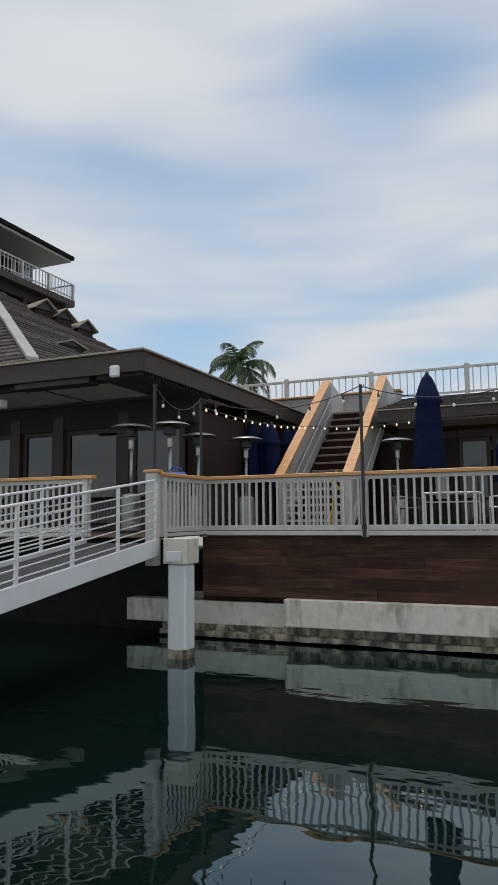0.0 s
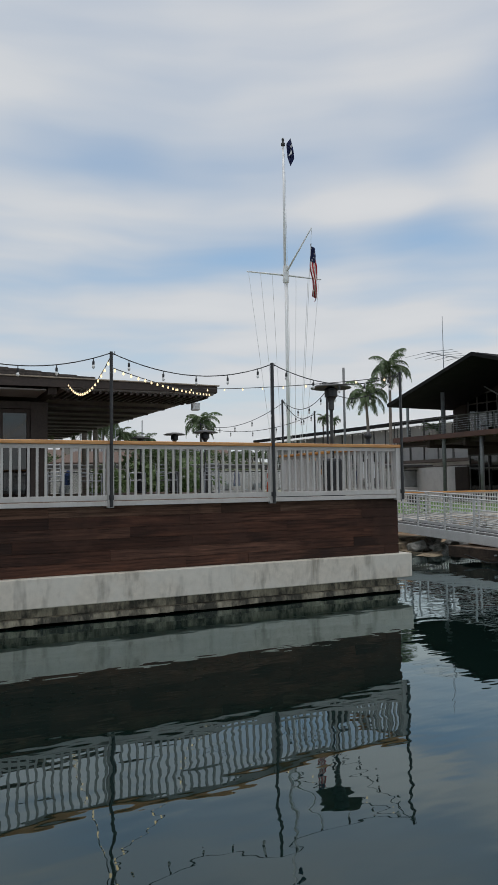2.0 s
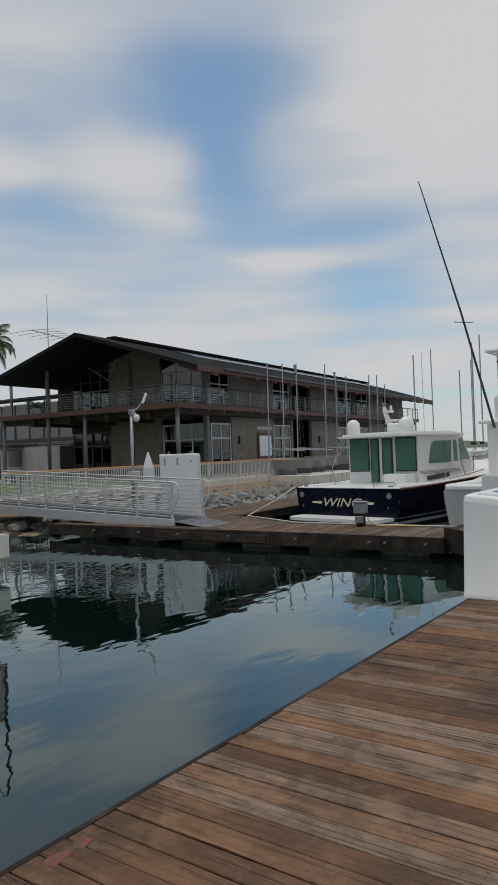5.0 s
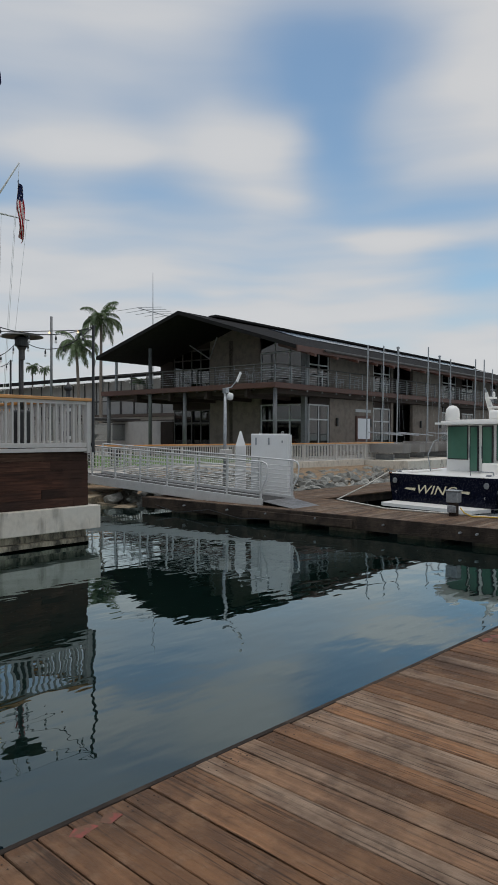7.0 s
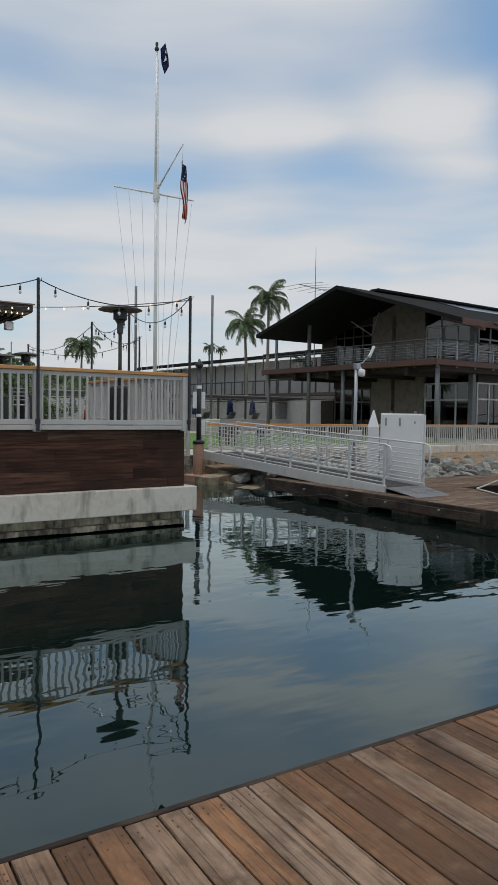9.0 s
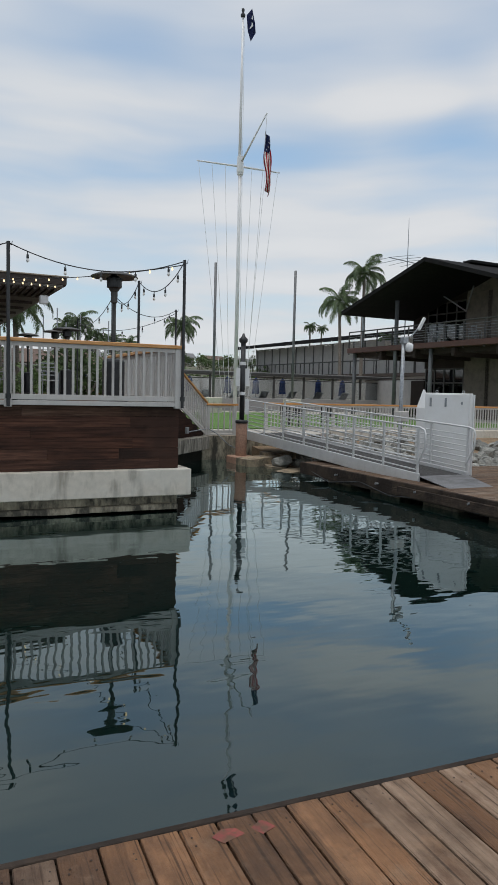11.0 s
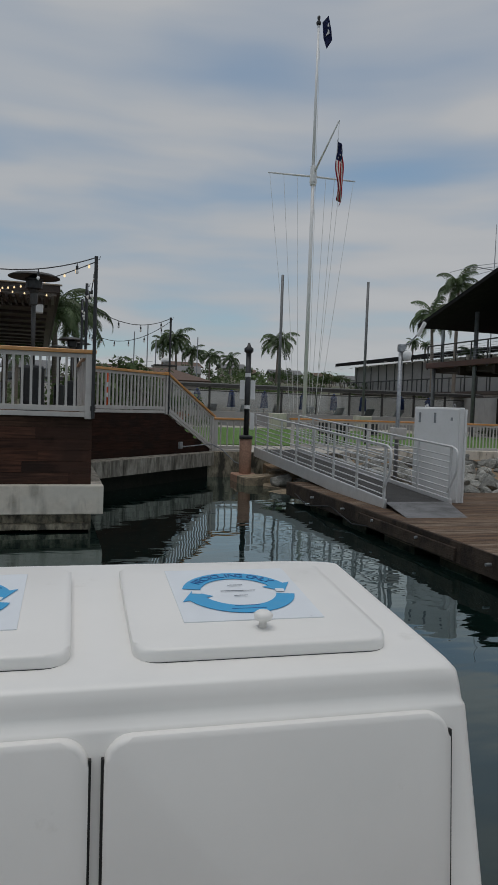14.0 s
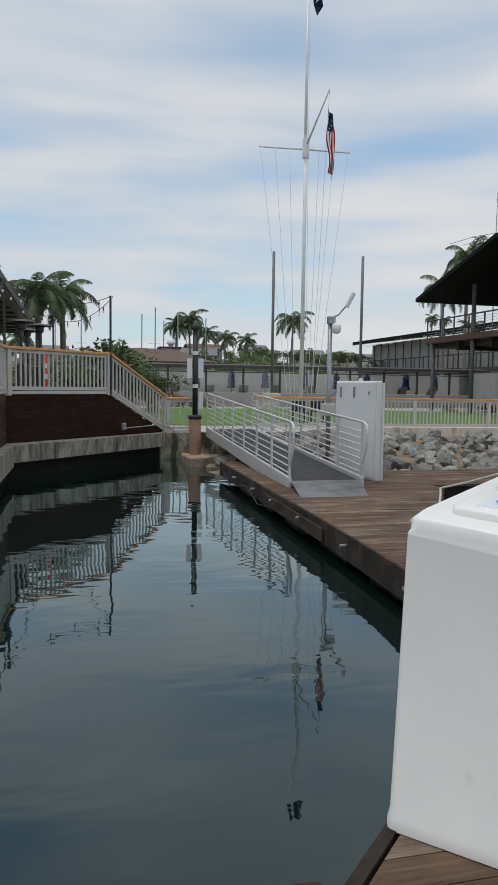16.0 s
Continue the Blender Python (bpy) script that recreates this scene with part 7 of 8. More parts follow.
SLAB_TAN = material("tan_broken_concrete", (0.33, 0.26, 0.175), 0.9, spots=(0.10, 0.085, 0.065), spot_scale=3.0, spot_amount=0.8, bump=0.6, bump_scale=18, piece=0.25)
for x, y, z, a, tip, w_, d_ in ((14.75, 19.3, 0.20, 8, 6, 1.5, 0.9), (15.1, 18.4, 0.08, -14, -5, 1.3, 0.8), (14.9, 17.6, 0.0, 20, 4, 1.1, 0.7), (15.6, 19.6, 0.34, -5, 3, 1.4, 0.8)):
    p = thing("broken_slab", (x, y, z), a, "tan broken concrete slab on the shore under the gangway", "slab", "broken slabs")
    part("slab", prism([(-w_ / 2, -d_ / 2), (w_ * 0.3, -d_ * 0.6), (w_ / 2, d_ * 0.1), (w_ * 0.35, d_ / 2), (-w_ * 0.45, d_ * 0.4)], -0.3, [0.0, 0.02 * tip, 0.03 * tip, 0.01 * tip, 0.0]), SLAB_TAN, p)


# ---- pool terrace behind the lawn ----
p = thing("pool_pavilion", (9.0, 47.6, GROUND), 0, "long low dark-framed glass windscreen with flat roof round the pool", "pavilion")
part("low_wall", solid(0, 31, 0, 0.3, 0.0, 0.95, 0.02), SOFFIT, p)
part("roof", solid(-0.6, 31.4, -0.3, 2.6, 2.60, 2.80, 0.02), DARK_METAL, p)
part("roof_top", solid(-0.4, 31.2, -0.1, 2.5, 2.805, 2.86), SOFFIT, p)
for i in range(13):
    x = 0.05 + 2.575 * i
    part("post", solid(x - 0.06, x + 0.06, 0.05, 0.2, 0.95, 2.60), DARK_METAL, p)
    if i < 12:
        part("pane", solid(x + 0.08, x + 2.49, 0.11, 0.13, 0.98, 2.3), CLEAR, p)
part("mid_rail", solid(0, 31, 0.06, 0.18, 2.30, 2.37), DARK_METAL, p)
POOL_PALE = material("cream_pool_wall", (0.62, 0.59, 0.54), 0.8, spots=(0.52, 0.49, 0.44), spot_scale=1.5, spot_amount=0.5, bump=0.15)
structure("pool_wall", solid(8, 44, 54.2, 54.5, GROUND, 3.3), POOL_PALE, "cream wall behind the pool terrace", "wall")
POOL_BLUE = material("mid_blue_canvas", (0.015, 0.035, 0.12), 0.85, bump=0.3)
for i in range(11):
    closed_umbrella((11.0 + 2.75 * i, 51.5 + (i % 3) * 0.6, GROUND), 2.55, 1.25, 0.27, 60 + i, False, "closed blue umbrella on the pool terrace", "pool umbrellas", POOL_BLUE)
for i in range(12):
    s = thing("sun_lounger", (10.2 + 2.4 * i, 49.6, GROUND + 0.62), 180, "pale sun lounger with raised back on the pool terrace", "lounger", "pool loungers")
    part("frame", solid(-0.33, 0.33, -0.9, 0.5, 0.28, 0.36, 0.02), WHITE_PAINT, s)
    back = part("backrest", solid(-0.33, 0.33, 0, 0.75, 0.0, 0.06, 0.02), WHITE_PAINT, s)
    back.matrix_basis = pose(0, 0.5, 0.32, 45, 0, 0)
    for x, y in ((-0.28, -0.8), (0.28, -0.8), (-0.28, 0.4), (0.28, 0.4)):
        part("leg", solid(x - 0.03, x + 0.03, y - 0.03, y + 0.03, 0, 0.28), WHITE_PAINT, s)
structure("pool_terrace", prism([(8.5, 47.95), (44, 47.95), (44, 57.9), (8.5, 57.9)], GROUND, GROUND + 0.62), PATH_STONE, "raised pale pool terrace", "terrace")
for x, y, turn in ((19.4, 26.2, 10), (21.2, 26.0, -8), (20.3, 27.2, 170)):
    s = thing("lawn_chair", (x, y, GROUND), turn, "dark slatted chair by the lawn railing", "chair", "lawn chairs")
    part("seat", solid(-0.28, 0.28, -0.28, 0.28, 0.40, 0.44, 0.01), BLACK_METAL, s)
    part("backrest", solid(-0.28, 0.28, 0.25, 0.30, 0.44, 0.95, 0.01), BLACK_METAL, s)
    for q in ((-0.25, -0.25), (0.25, -0.25), (-0.25, 0.25), (0.25, 0.25)):
        part("leg", solid(q[0] - 0.025, q[0] + 0.025, q[1] - 0.025, q[1] + 0.025, 0, 0.40), BLACK_METAL, s)

# ---- long wing behind the lawn ----
w = thing("rear_wing", (34.5, 66.5, GROUND), -24, "long two-storey grey building with balcony and dark eaves", "building")
w.matrix_world = pose(55.3, 104.5, -0.04, 0, 0, -88) @ Matrix.Scale(1.6, 4)
part("wall", solid(0, 36, 0, 9, 0, 5.6), SOFFIT, w)
part("roof", slab([(-1.2, -1.6, 5.9), (37, -1.6, 5.9), (37, 10, 7.4), (-1.2, 10, 7.4)], 0.3), DARK_ROOF, w)
part("balcony", solid(0, 36, -1.3, 0, 2.75, 2.95), BROWN_TRIM, w)
part("balcony_rail", bar([(0, -1.25, 3.95), (36, -1.25, 3.95)], 0.05, 6), DARK_METAL, w)
for i in range(24):
    part("batten", solid(0.5 + 1.5 * i - 0.05, 0.5 + 1.5 * i + 0.05, -0.06, -0.004, 3.0, 5.55), DARK_METAL, w)
    part("balcony_post", solid(0.3 + 1.5 * i, 0.36 + 1.5 * i, -1.28, -1.22, 2.95, 3.95), DARK_METAL, w)
for i in range(8):
    window_unit(w, pose(2.0 + 4.2 * i, -0.09, 0.5), 2.4, 1.9, 2, (), DARK_METAL, WINDOW, 0.1)
rail_lights = bmesh.new()
q = random.Random(4)
for i in range(170):
    lathe([(0.02, 0), (0.05, 0.04), (0.02, 0.08)], 4, (-1.0 + 0.215 * i, -1.66, 5.55 - q.random() * 0.35), rail_lights)
part("icicle_lights", rail_lights, BULB_OFF, w, "row of small white icicle bulbs under the eave")
w = thing("garden_wall", (38.15, 40.6, GROUND), 81.1, "taupe plastered garden wall beside the harbour building", "wall")
part("wall", solid(0, 9.3, 0, 0.25, -0.05, 2.55, 0.01), SOFFIT, w)
part("coping", solid(-0.03, 9.33, -0.03, 0.28, 2.553, 2.62, 0.01), BROWN_TRIM, w)


# ---- plants ----
def frond_mesh(length, rise, bend, seed):
    """One palm frond: a rib that leaves at an angle (degrees) and bends over towards its tip, with narrow leaflets hanging from both sides."""
    rnd = random.Random(seed)
    bm = bmesh.new()
    n = 26
    rib = [Vector((0, 0, 0))]
    for i in range(n):
        a_ = radians(rise - bend * ((i + 0.5) / n) ** 1.35)
        rib.append(rib[-1] + Vector((math.cos(a_), 0, math.sin(a_))) * (length / n))
    sweep(bm, rib, [0.016 * (1 - 0.85 * i / n) for i in range(n + 1)], 4)
    for i in range(4, n + 1):
        way = (rib[i] - rib[i - 1]).normalized()
        for s in (-1, 1):
            for k_ in (0.0, 0.34, 0.67):
                if rnd.random() < 0.06:
                    continue
                t_ = (i - k_) / n
                base = rib[i - 1].lerp(rib[i], 1 - k_)
                L = length * 0.30 * math.sin(math.pi * min(0.97, 0.16 + 0.78 * t_)) ** 0.8 * rnd.uniform(0.75, 1.1)
                d = (way * 0.55 + Vector((0, s * rnd.uniform(0.65, 1.0), -0.25 - 0.3 * rnd.random()))).normalized()
                wd = way * 0.0085
                mid = base + d * L * 0.5
                tip = mid + (d * 0.55 + Vector((0, 0, -0.75 - 0.35 * rnd.random()))).normalized() * L * 0.55
                v_ = [bm.verts.new(c_) for c_ in (base - wd, base + wd, mid + wd * 0.8, mid - wd * 0.8, tip)]
                bm.faces.new(v_[:4])
                bm.faces.new((v_[3], v_[2], v_[4]))
    return bm


FRONDS = {}


FROND_KINDS = ((74, 105, 1), (54, 140, 2), (28, 138, 3), (2, 100, 4), (-35, 48, 5))


def palm(at, height, crown, seed, label="feathery green palm with a slim grey trunk", count=22):
    rnd = random.Random(seed)
    p = thing("palm_tree", at, 0, label, "palm tree", "palm trees")
    lean = (rnd.uniform(-0.03, 0.03) * height, rnd.uniform(-0.03, 0.03) * height)
    pts = [(lean[0] * (i / 8) ** 2, lean[1] * (i / 8) ** 2, height * i / 8) for i in range(9)]
    part("trunk", bar(pts, [0.20 - 0.07 * i / 8 for i in range(9)], 10), TRUNK, p, smooth=True)
    part("crown_shaft", bar([(lean[0], lean[1], height - 0.1), (lean[0], lean[1], height + 0.6)], [0.13, 0.09], 8), LEAF, p)
    for i in range(count):
        key = (0, 1, 1, 2, 2, 2, 3, 3, 4)[i * 9 // count]
        if key not in FRONDS:
            FRONDS[key] = part("frond", frond_mesh(1.0, *FROND_KINDS[key]), LEAF, p)
            o = FRONDS[key]
        else:
            o = new("frond", FRONDS[key].data)
            o.parent = p
        o.matrix_basis = pose(lean[0], lean[1], height + 0.5, rnd.uniform(-14, 14), rnd.uniform(-9, 9), i * 137.5 + rnd.uniform(-16, 16)) @ Matrix.Scale(crown * rnd.uniform(0.78, 1.08), 4)
    return p


for x, y, h_, cr, sd in ((9.2, 38.0, 5.3, 2.7, 1), (6.6, 39.5, 4.6, 2.4, 2), (10.3, 40.2, 5.6, 2.6, 3), (45.0, 59.0, 12.6, 3.1, 7), (44.2, 61.5, 10.2, 3.2, 8),
                        (65.0, 104.0, 12.0, 1.7, 9), (67.2, 104.0, 11.8, 1.5, 10), (40.7, 100.0, 10.4, 4.0, 20), (25.9, 100.0, 10.0, 3.5, 21), (23.7, 100.0, 9.2, 2.9, 22),
                        (28.0, 100.0, 8.2, 2.6, 23), (32.8, 110.0, 8.4, 2.8, 24), (38.7, 120.0, 8.8, 2.8, 25), (-18.9, 45.0, 11.4, 3.4, 12), (-15.5, 52.0, 8.6, 2.0, 13),
                        (3.5, 66.0, 5.2, 1.9, 14), (6.0, 64.0, 4.6, 1.8, 15), (74, 38, 7.2, 1.9, 16), (78, 36, 6.4, 1.9, 17), (-2.0, 60.0, 5.0, 2.0, 19)):
    palm((x, y, GROUND - 0.05), h_, cr, sd, "tall feathery palm with a slim grey trunk" if h_ > 8 else "feathery green palm with a slim grey trunk")


def leafy_mesh(seed, n=420, flat=0.75):
    """A crown of many small leaf blades in uneven clumps, about one metre across its half."""
    rnd = random.Random(seed)
    clumps = []
    for _ in range(13):
        a_, e_ = rnd.uniform(0, 6.28), rnd.uniform(-0.35, 1.2)
        r_ = rnd.uniform(0.35, 0.85)
        clumps.append((Vector((r_ * math.cos(a_) * math.cos(e_), r_ * math.sin(a_) * math.cos(e_), flat * r_ * math.sin(e_))), rnd.uniform(0.22, 0.42)))
    bm = bmesh.new()
    for i in range(n):
        c_, r_ = clumps[i % len(clumps)]
        d = Vector((rnd.gauss(0, 1), rnd.gauss(0, 1), rnd.gauss(0, 1))).normalized()
        at_ = c_ + d * r_ * rnd.uniform(0.7, 1.05)
        u_ = d.orthogonal().normalized().lerp(Vector((rnd.gauss(0, 1), rnd.gauss(0, 1), rnd.gauss(0, 1))).normalized(), 0.5).normalized()
        v_ = d.cross(u_)
        s_ = rnd.uniform(0.05, 0.10)
        bm.faces.new([bm.verts.new(at_ + u_ * s_ * x_ + v_ * s_ * y_) for x_, y_ in ((-1, 0), (0, -0.7), (1.2, 0), (0, 0.7))])
    return bm


CROWNS = []


def tree(at, trunk, radius, seed, label, mat=None):
    rnd = random.Random(seed)
    t_ = thing("tree", at, rnd.uniform(0, 360), label, "tree", "background trees")
    if trunk > 0:
        part("trunk", bar([(0, 0, 0), (0.1, 0.05, trunk * 0.6), (0.05, 0, trunk + radius * 0.3)], [0.18, 0.13, 0.07], 8), TRUNK, t_)
        for k_ in range(3):
            a_ = k_ * 2.1 + rnd.random()
            part("limb", bar([(0.08, 0.03, trunk * 0.7), (radius * 0.4 * math.cos(a_), radius * 0.4 * math.sin(a_), trunk + radius * 0.35)], [0.09, 0.04], 6), TRUNK, t_)
    k_ = seed % 4
    while len(CROWNS) <= k_:
        CROWNS.append(None)
    if CROWNS[k_] is None:
        o = part("crown", leafy_mesh(90 + k_), BUSH_LEAF, t_)
        CROWNS[k_] = o
    else:
        o = new("crown", CROWNS[k_].data)
        o.parent = t_
    o.matrix_basis = Matrix.Translation((0, 0, trunk + radius * 0.45)) @ Matrix.Diagonal((radius * 1.15, radius * 1.15, radius * rnd.uniform(0.8, 1.1), 1))
    return t_


rnd2 = random.Random(21)
for i in range(18):
    x = -30 + 4.2 * i + rnd2.uniform(-1.5, 1.5)
    tree((x, 84 + rnd2.uniform(-6, 10), GROUND), rnd2.uniform(0.6, 2.4), rnd2.uniform(1.3, 2.6), i, "leafy dark green tree in the distance")
for i in range(12):
    x = 2 + 1.9 * i + rnd2.uniform(-0.6, 0.6)
    tree((x, 60.5 + rnd2.uniform(-1, 3), GROUND), 0.5, rnd2.uniform(0.9, 1.5), 40 + i, "rounded green garden shrub tree")
for i in range(6):
    tree((9.2 + 1.1 * i, 33.5 + 0.9 * i + rnd2.uniform(-0.8, 0.8), GROUND), 0.5, rnd2.uniform(1.0, 1.9), 60 + i, "dense green garden tree behind the deck")
for x, y, h_, r_ in ((13.4, 36.6, 1.5, 1.8), (14.9, 36.2, 0.8, 1.3), (11.9, 37.2, 1.2, 1.7), (12.7, 38.0, 2.0, 1.6)):
    tree((x, y, GROUND), h_, r_, 130 + int(x * 10), "dense green garden tree behind the deck")
for x, y, r_ in ((34.8, 38.6, 0.7), (33.2, 40.0, 0.5), (14.0, 44.2, 0.7), (17.4, 44.6, 0.8), (18.6, 44.8, 0.7)):
    tree((x, y, GROUND - 0.2), 0.0, r_, 80 + int(x), "low green garden shrub")
RUST_LEAF = material("rust_orange_shrub", (0.30, 0.085, 0.02), 0.7, piece=0.2, spots=(0.14, 0.06, 0.02), spot_scale=4)
p = thing("croton_shrub", (15.9, 44.3, GROUND), 0, "rust-orange leafed garden shrub", "shrub")
part("crown", leafy_mesh(99, 500), RUST_LEAF, p).matrix_basis = Matrix.Translation((0, 0, 0.65)) @ Matrix.Diagonal((1.3, 0.9, 0.85, 1))
p = thing("balcony_palm", (32.4, 37.6, GROUND + 4.36), 0, "low potted palm on the balcony", "plant")
p.matrix_world = FURTHER @ p.matrix_basis
part("pot", lathe([(0.25, 0), (0.32, 0.5), (0.28, 0.5)], 16), CONCRETE, p)
for i in range(12):
    o = new("frond", FRONDS[i % 3].data)
    o.parent = p
    o.matrix_basis = pose(0, 0, 0.45, 0, 0, 137.5 * i) @ Matrix.Scale(1.1, 4)

for x, y, turn in ((32.2, 27.6, 20), (33.1, 28.1, -70), (32.4, 29.9, 100), (33.4, 31.2, 10), (32.3, 33.0, -40), (33.2, 34.4, 80), (38.5, 25.6, 0), (40.2, 25.6, 170)):
    cafe_chair((FURTHER @ Vector((x, y, GROUND + 4.36))), turn, GALV, "pale metal chair on the harbour building balcony")

# ---- distance: hillside with houses ----
def hill(x, y):
    j = (y - 92) / 26
    return GROUND + 0.02 + 9.5 * (1 - math.exp(-j / 2.2)) + 1.6 * noise.noise(Vector((x * 0.013, y * 0.02, 0))) * min(j, 2) / 2


bm = bmesh.new()
grid = []
for j in range(9):
    row = []
    for i in range(41):
        x, y = -320 + 16 * i * 1.2, 92 + 26 * j
        z = hill(x, y)
        row.append(bm.verts.new((x, y, z)))
    grid.append(row)
for r0, r1 in zip(grid, grid[1:]):
    for i in range(40):
        bm.faces.new((r0[i], r0[i + 1], r1[i + 1], r1[i]))
HILL = material("dry_green_hillside", (0.09, 0.10, 0.055), 0.95, spots=(0.15, 0.13, 0.085), spot_scale=0.08, spot_amount=0.8, world_space=True)
structure("hillside", bm, HILL, "low scrubby green hillside with houses", "hill", smooth=True)
HOUSE_WALLS = [material("cream_house_wall", (0.52, 0.47, 0.40), 0.85), material("white_house_wall", (0.62, 0.61, 0.58), 0.85), material("taupe_house_wall", (0.30, 0.27, 0.24), 0.85)]
HOUSE_ROOFS = [material("brown_tile_roof", (0.13, 0.085, 0.065), 0.85, bump=0.4), material("grey_flat_roof", (0.17, 0.17, 0.17), 0.85)]


def house(at, turn, w_, d_, h_, k_):
    h = thing("far_house", at, turn, "small pale hillside house with pitched roof", "house", "hillside houses")
    part("wall", solid(-w_ / 2, w_ / 2, 0, d_, -2.0, h_), HOUSE_WALLS[k_ % 3], h)
    bm = bmesh.new()
    slab([(-w_ / 2 - 0.5, -0.5, h_ - 0.1), (w_ / 2 + 0.5, -0.5, h_ - 0.1), (w_ / 2 + 0.5, d_ / 2, h_ + 1.3), (-w_ / 2 - 0.5, d_ / 2, h_ + 1.3)], 0.2, bm)
    slab([(-w_ / 2 - 0.5, d_ / 2, h_ + 1.3), (w_ / 2 + 0.5, d_ / 2, h_ + 1.3), (w_ / 2 + 0.5, d_ + 0.5, h_ - 0.1), (-w_ / 2 - 0.5, d_ + 0.5, h_ - 0.1)], 0.2, bm)
    part("roof", bm, HOUSE_ROOFS[k_ % 2], h)
    for i in range(3):
        x = -w_ / 2 + w_ * (i + 0.5) / 3
        win = part("window", solid(x - 0.7, x + 0.7, -0.06, -0.004, h_ * 0.35, h_ * 0.35 + 1.4), PALE_FRAME, h)
        part("pane", solid(x - 0.6, x + 0.6, -0.075, -0.062, h_ * 0.35 + 0.1, h_ * 0.35 + 1.3), WINDOW, win)


for i in range(15):
    x = -50 + 11.5 * i + rnd2.uniform(-3, 3)
    y = 116 + rnd2.uniform(-4, 26) + (70 if x > 42 else 0)
    house((x, y, hill(x, y)), rnd2.uniform(-15, 15), rnd2.uniform(6, 9), 7, rnd2.uniform(2.6, 3.4), i)
for i in range(64):
    x = -52 + 2.9 * i + rnd2.uniform(-2, 2)
    y = 100 + rnd2.uniform(0, 30) + (70 if x > 42 else 0)
    tree((x, y, hill(x, y) - 0.4), 1.4, rnd2.uniform(1.2, 2.6), 100 + i, "leafy hillside tree between houses")
for i in range(22):
    x = 15 + 2.1 * i + rnd2.uniform(-1, 1)
    y = 99 + rnd2.uniform(-3, 5)
    tree((x, y, hill(x, y) - 0.3), rnd2.uniform(1.6, 4.2), rnd2.uniform(1.1, 2.2), 170 + i, "leafy hillside tree between houses")
for i in range(34):
    x = 6 + 2.0 * i + rnd2.uniform(-1, 1)
    y = 84 + rnd2.uniform(-5, 6)
    tree((x, y, GROUND - 0.2), rnd2.uniform(0.4, 1.8), rnd2.uniform(1.4, 2.7), 230 + i, "leafy dark green tree in the distance")
p = thing("roof_penthouse", (19.1, 66.0, GROUND), 0, "small cream rooftop room with domed white ventilator", "building")
part("wall", solid(-0.9, 0.9, 0, 2.0, 0.0, 4.8, 0.02), HOUSE_WALLS[0], p)
part("roof", solid(-1.05, 1.05, -0.15, 2.15, 4.805, 4.95, 0.02), DARK_METAL, p)
part("ventilator", lathe([(0.24, 4.95), (0.24, 5.2), (0.42, 5.22), (0.42, 5.35), (0.34, 5.55), (0.18, 5.7), (0.04, 5.75)], 16, (0.1, 0.6, 0)), WHITE_PAINT, p, "domed white ventilator", smooth=True)
p = thing("garden_pavilion", (16.5, 62.5, GROUND), 0, "low building with dark hipped roof", "building")
part("wall", solid(-4, 5, 0, 6, 0, 3.2), SOFFIT, p)
part("roof", prism([(-5, -1), (6, -1), (6, 7), (-5, 7)], 3.2, 3.4), HOUSE_ROOFS[0], p)
part("roof_peak", slab([(-5, -1, 3.45), (6, -1, 3.45), (3, 3, 4.6), (-2, 3, 4.6)], 0.1), HOUSE_ROOFS[0], p)
for x, h_ in ((17.2, 8.8), (18.6, 9.6), (19.5, 8.2), (21.0, 9.0), (24.0, 8.6), (6.5, 9.0), (8.4, 8.2), (11.0, 9.4)):
    p = thing("trailer_mast", (x, 76.0, GROUND), 0, "bare far boat mast behind the trees", "mast", "far masts")
    part("mast", bar([(0, 0, 0), (0.05, 0, h_)], 0.06, 6), GALV, p)
    part("spreader", bar([(-0.6, 0, h_ * 0.6), (0.6, 0, h_ * 0.6)], 0.025, 5), GALV, p)

# deck stair down to the quay
ds = thing("deck_stair", (12.03, 19.6, 0), 45, "short timber stair from the deck to the quay", "stair")
for i in range(6):
    z = DECK - (i + 1) * 0.183
    part("tread", solid(0.05 + 0.38 * i, 0.46 + 0.38 * i, 0.05, 1.5, z - 0.04, z, 0.006), FLOAT_WOOD, ds)
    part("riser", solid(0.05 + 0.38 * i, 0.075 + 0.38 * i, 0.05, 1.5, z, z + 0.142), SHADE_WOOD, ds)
p = thing("conduit", (12.4, 19.35, 0.95), 45, "grey conduit and outlet box along the dark wall", "conduit")
part("pipe", bar([(0, 0.02, 0.02), (1.55, 0.02, 0.06), (1.9, -0.12, -0.1), (2.1, -0.45, -0.45), (2.6, -0.55, -0.6)], 0.016, 6), GALV, p)
part("outlet", solid(-0.06, 0.06, -0.03, 0.05, -0.02, 0.16, 0.01), GALV, p)

# ---- boards of the walls and docks ----
FADED_BOARD = material("sun_faded_redwood_board", (0.15, 0.080, 0.052), 0.75, grain=(0.030, 0.017, 0.012), grain_scale=(1.6, 20, 34), grain_amount=0.8, bump=0.5, bump_scale=30, piece=0.45,
                       spots=(0.24, 0.15, 0.105), spot_scale=1.6, spot_amount=0.7, spot_edge=(0.52, 0.66), stretch=(0.4, 1, 2.2), spec=0.2, cracks=((0.016, 0.010, 0.008), (1.1, 30, 60), 0.6),
                       wash=(((0.030, 0.018, 0.013), 0.9, 0.75, 0.48, 0.64),))
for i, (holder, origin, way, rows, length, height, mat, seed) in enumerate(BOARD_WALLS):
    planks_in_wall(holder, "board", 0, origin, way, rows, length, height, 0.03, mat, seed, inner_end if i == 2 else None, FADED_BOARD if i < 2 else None)
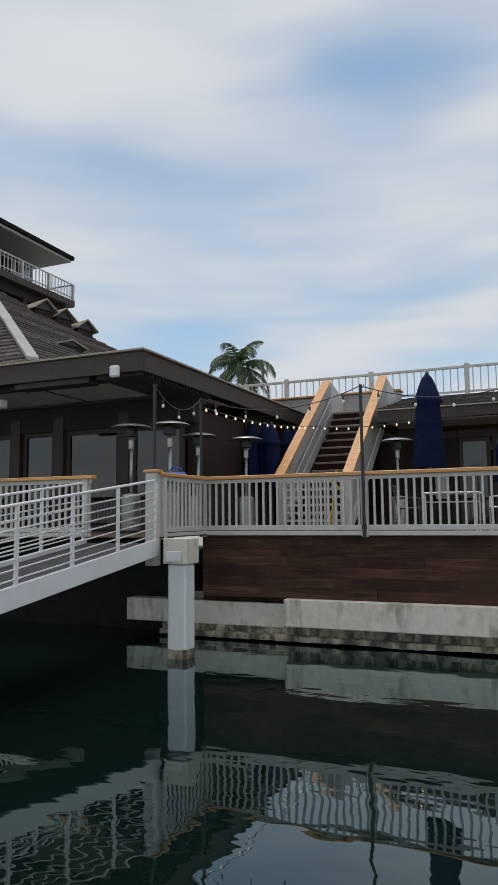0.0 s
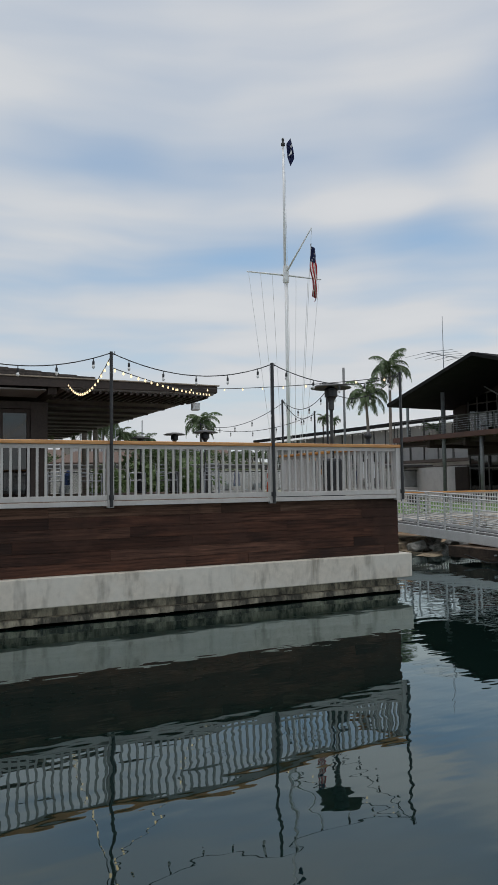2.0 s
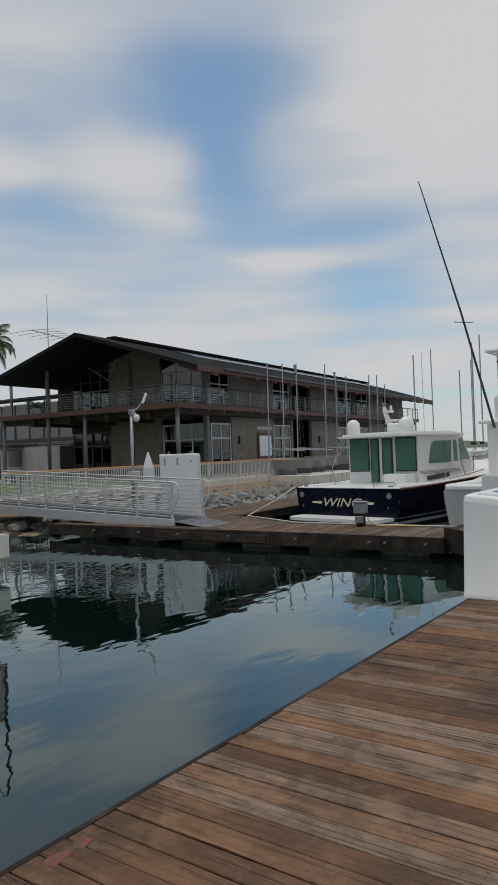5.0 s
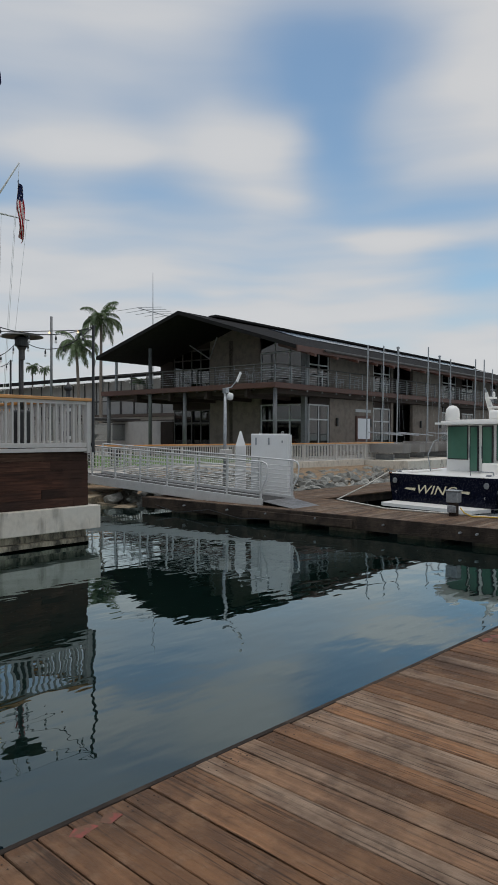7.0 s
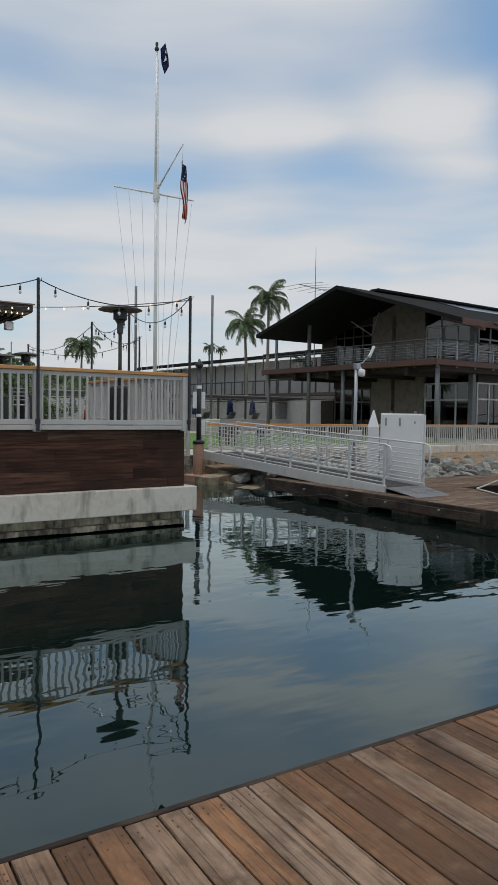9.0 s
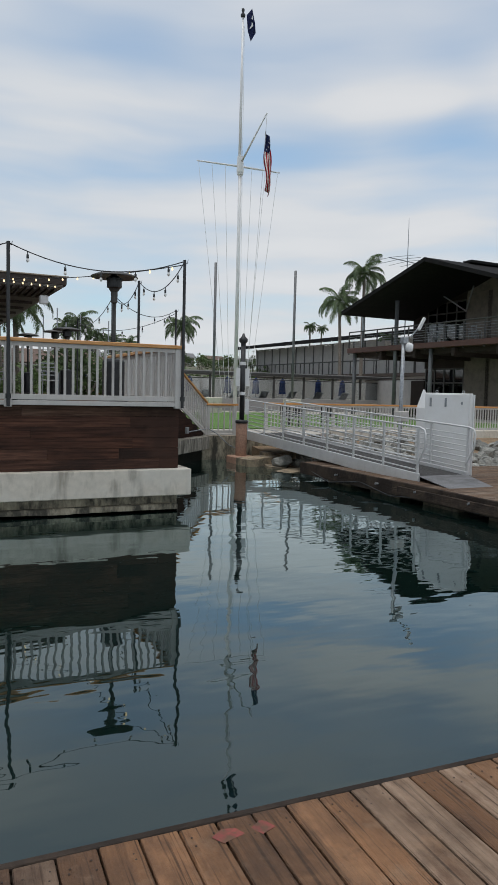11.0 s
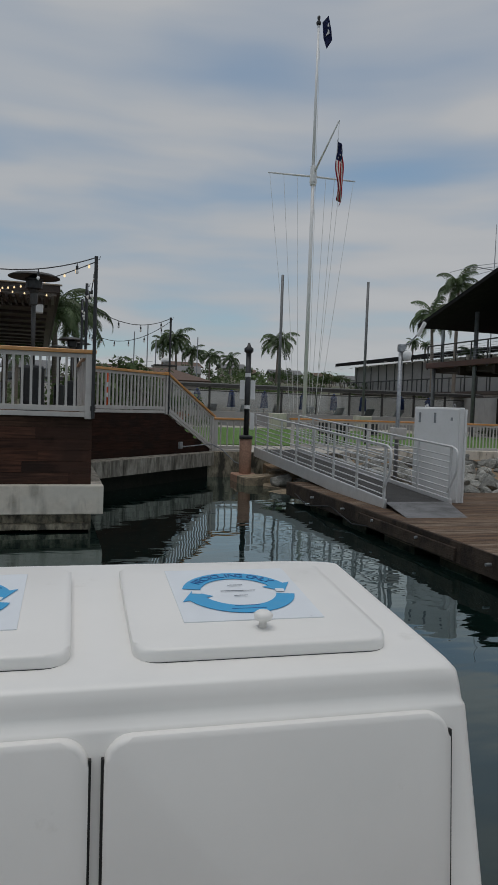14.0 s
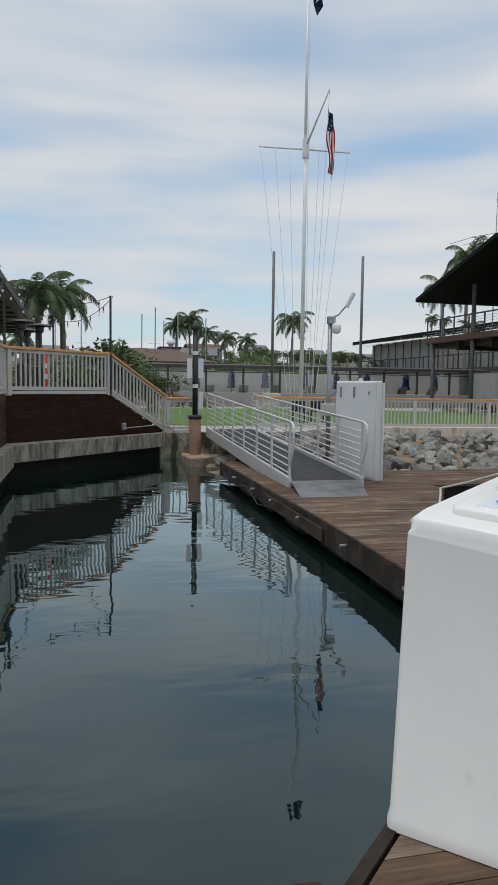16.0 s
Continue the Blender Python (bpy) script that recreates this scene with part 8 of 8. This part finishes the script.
k0 = part("plank", solid(0, 0.1345, -3.7, -0.032, -0.040, 0.0, 0.0035), DOCK_WOOD, dock)
k0.matrix_basis = pose(-13.42, 0, 0)
for i in range(1, 148):
    again(k0, pose(-13.42 + 0.1432 * i, random.uniform(-0.008, 0.004), random.uniform(-0.003, 0.002)) @ pose(0, 0, 0, random.uniform(-0.05, 0.05), random.uniform(-0.5, 0.5), 0))
for i in range(49):
    y = 5.06 + 0.1432 * i
    x1 = 16.12 if y < 9.3 else min(16.12 + (y - 9.3) * 0.56, 17.42)
    part("plank", solid(front_x(y), x1, 0, 0.135, FLOAT - 0.04, FLOAT, 0.004), FLOAT_WOOD, floatd).matrix_basis = pose(random.uniform(-0.006, 0.006), y, random.uniform(-0.003, 0.002))
k2 = part("plank", solid(14.40, 29.0, 0, 0.134, FLOAT - 0.04, FLOAT, 0.004), FLOAT_WOOD, floatd)
k2.matrix_basis = pose(0, 12.08, 0)
for i in range(1, 15):
    again(k2, pose(random.uniform(-0.006, 0.006), 12.08 + 0.1432 * i, random.uniform(-0.003, 0.002)))
k3 = part("plank", solid(14.40, 16.75, 0, 0.134, FLOAT - 0.04, FLOAT, 0.004), FLOAT_WOOD, floatd)
k3.matrix_basis = pose(0, 14.23, 0)
for i in range(1, 14):
    again(k3, pose(random.uniform(-0.006, 0.006), 14.23 + 0.1432 * i, random.uniform(-0.003, 0.002)))
k4 = None
for i in range(40):
    y = -1.0 + 0.1432 * i
    x0 = 12.06 if y < 2.5 else 12.18 + (y - 2.55) * 0.98
    if y > 4.9:
        break
    skew = 0.135 if y >= 2.5 else 0.0
    part("plank", prism([(x0, y), (17.6, y), (17.6, y + 0.138), (x0 + skew, y + 0.138)], DOCK - 0.045, DOCK - 0.004), FLOAT_WOOD, gusset)
bm = bmesh.new()
for i in range(92):
    for y in (-0.10, -0.145, -1.62, -3.5):
        for x in (0.03, 0.108):
            lathe([(0.0042, 0.0), (0.004, 0.0015)], 6, (-5.4 + 0.1432 * i + x + random.uniform(-0.006, 0.006), y + random.uniform(-0.012, 0.012), -0.0005), bm)
part("nail_heads", bm, RUST_NAIL, dock, "rusted nail heads", False, dict(label="rusted nail heads", kind="stuff"))
FADED_RED = material("faded_red_paint", (0.24, 0.055, 0.045), 0.8, spots=(0.13, 0.065, 0.038), spot_scale=22, spot_amount=1.0, spot_edge=(0.40, 0.54))
for x0, x1 in ((-1.585, -1.455), (-1.44, -1.33), (2.14, 2.26), (2.29, 2.38)):
    part("paint_mark", prism([(x0, -0.12), (x0 + 0.03, -0.165), (x1, -0.14), (x1 - 0.02, -0.10), (x0 + 0.05, -0.085)], 0.0005, 0.0012), FADED_RED, dock, "faded red paint mark")
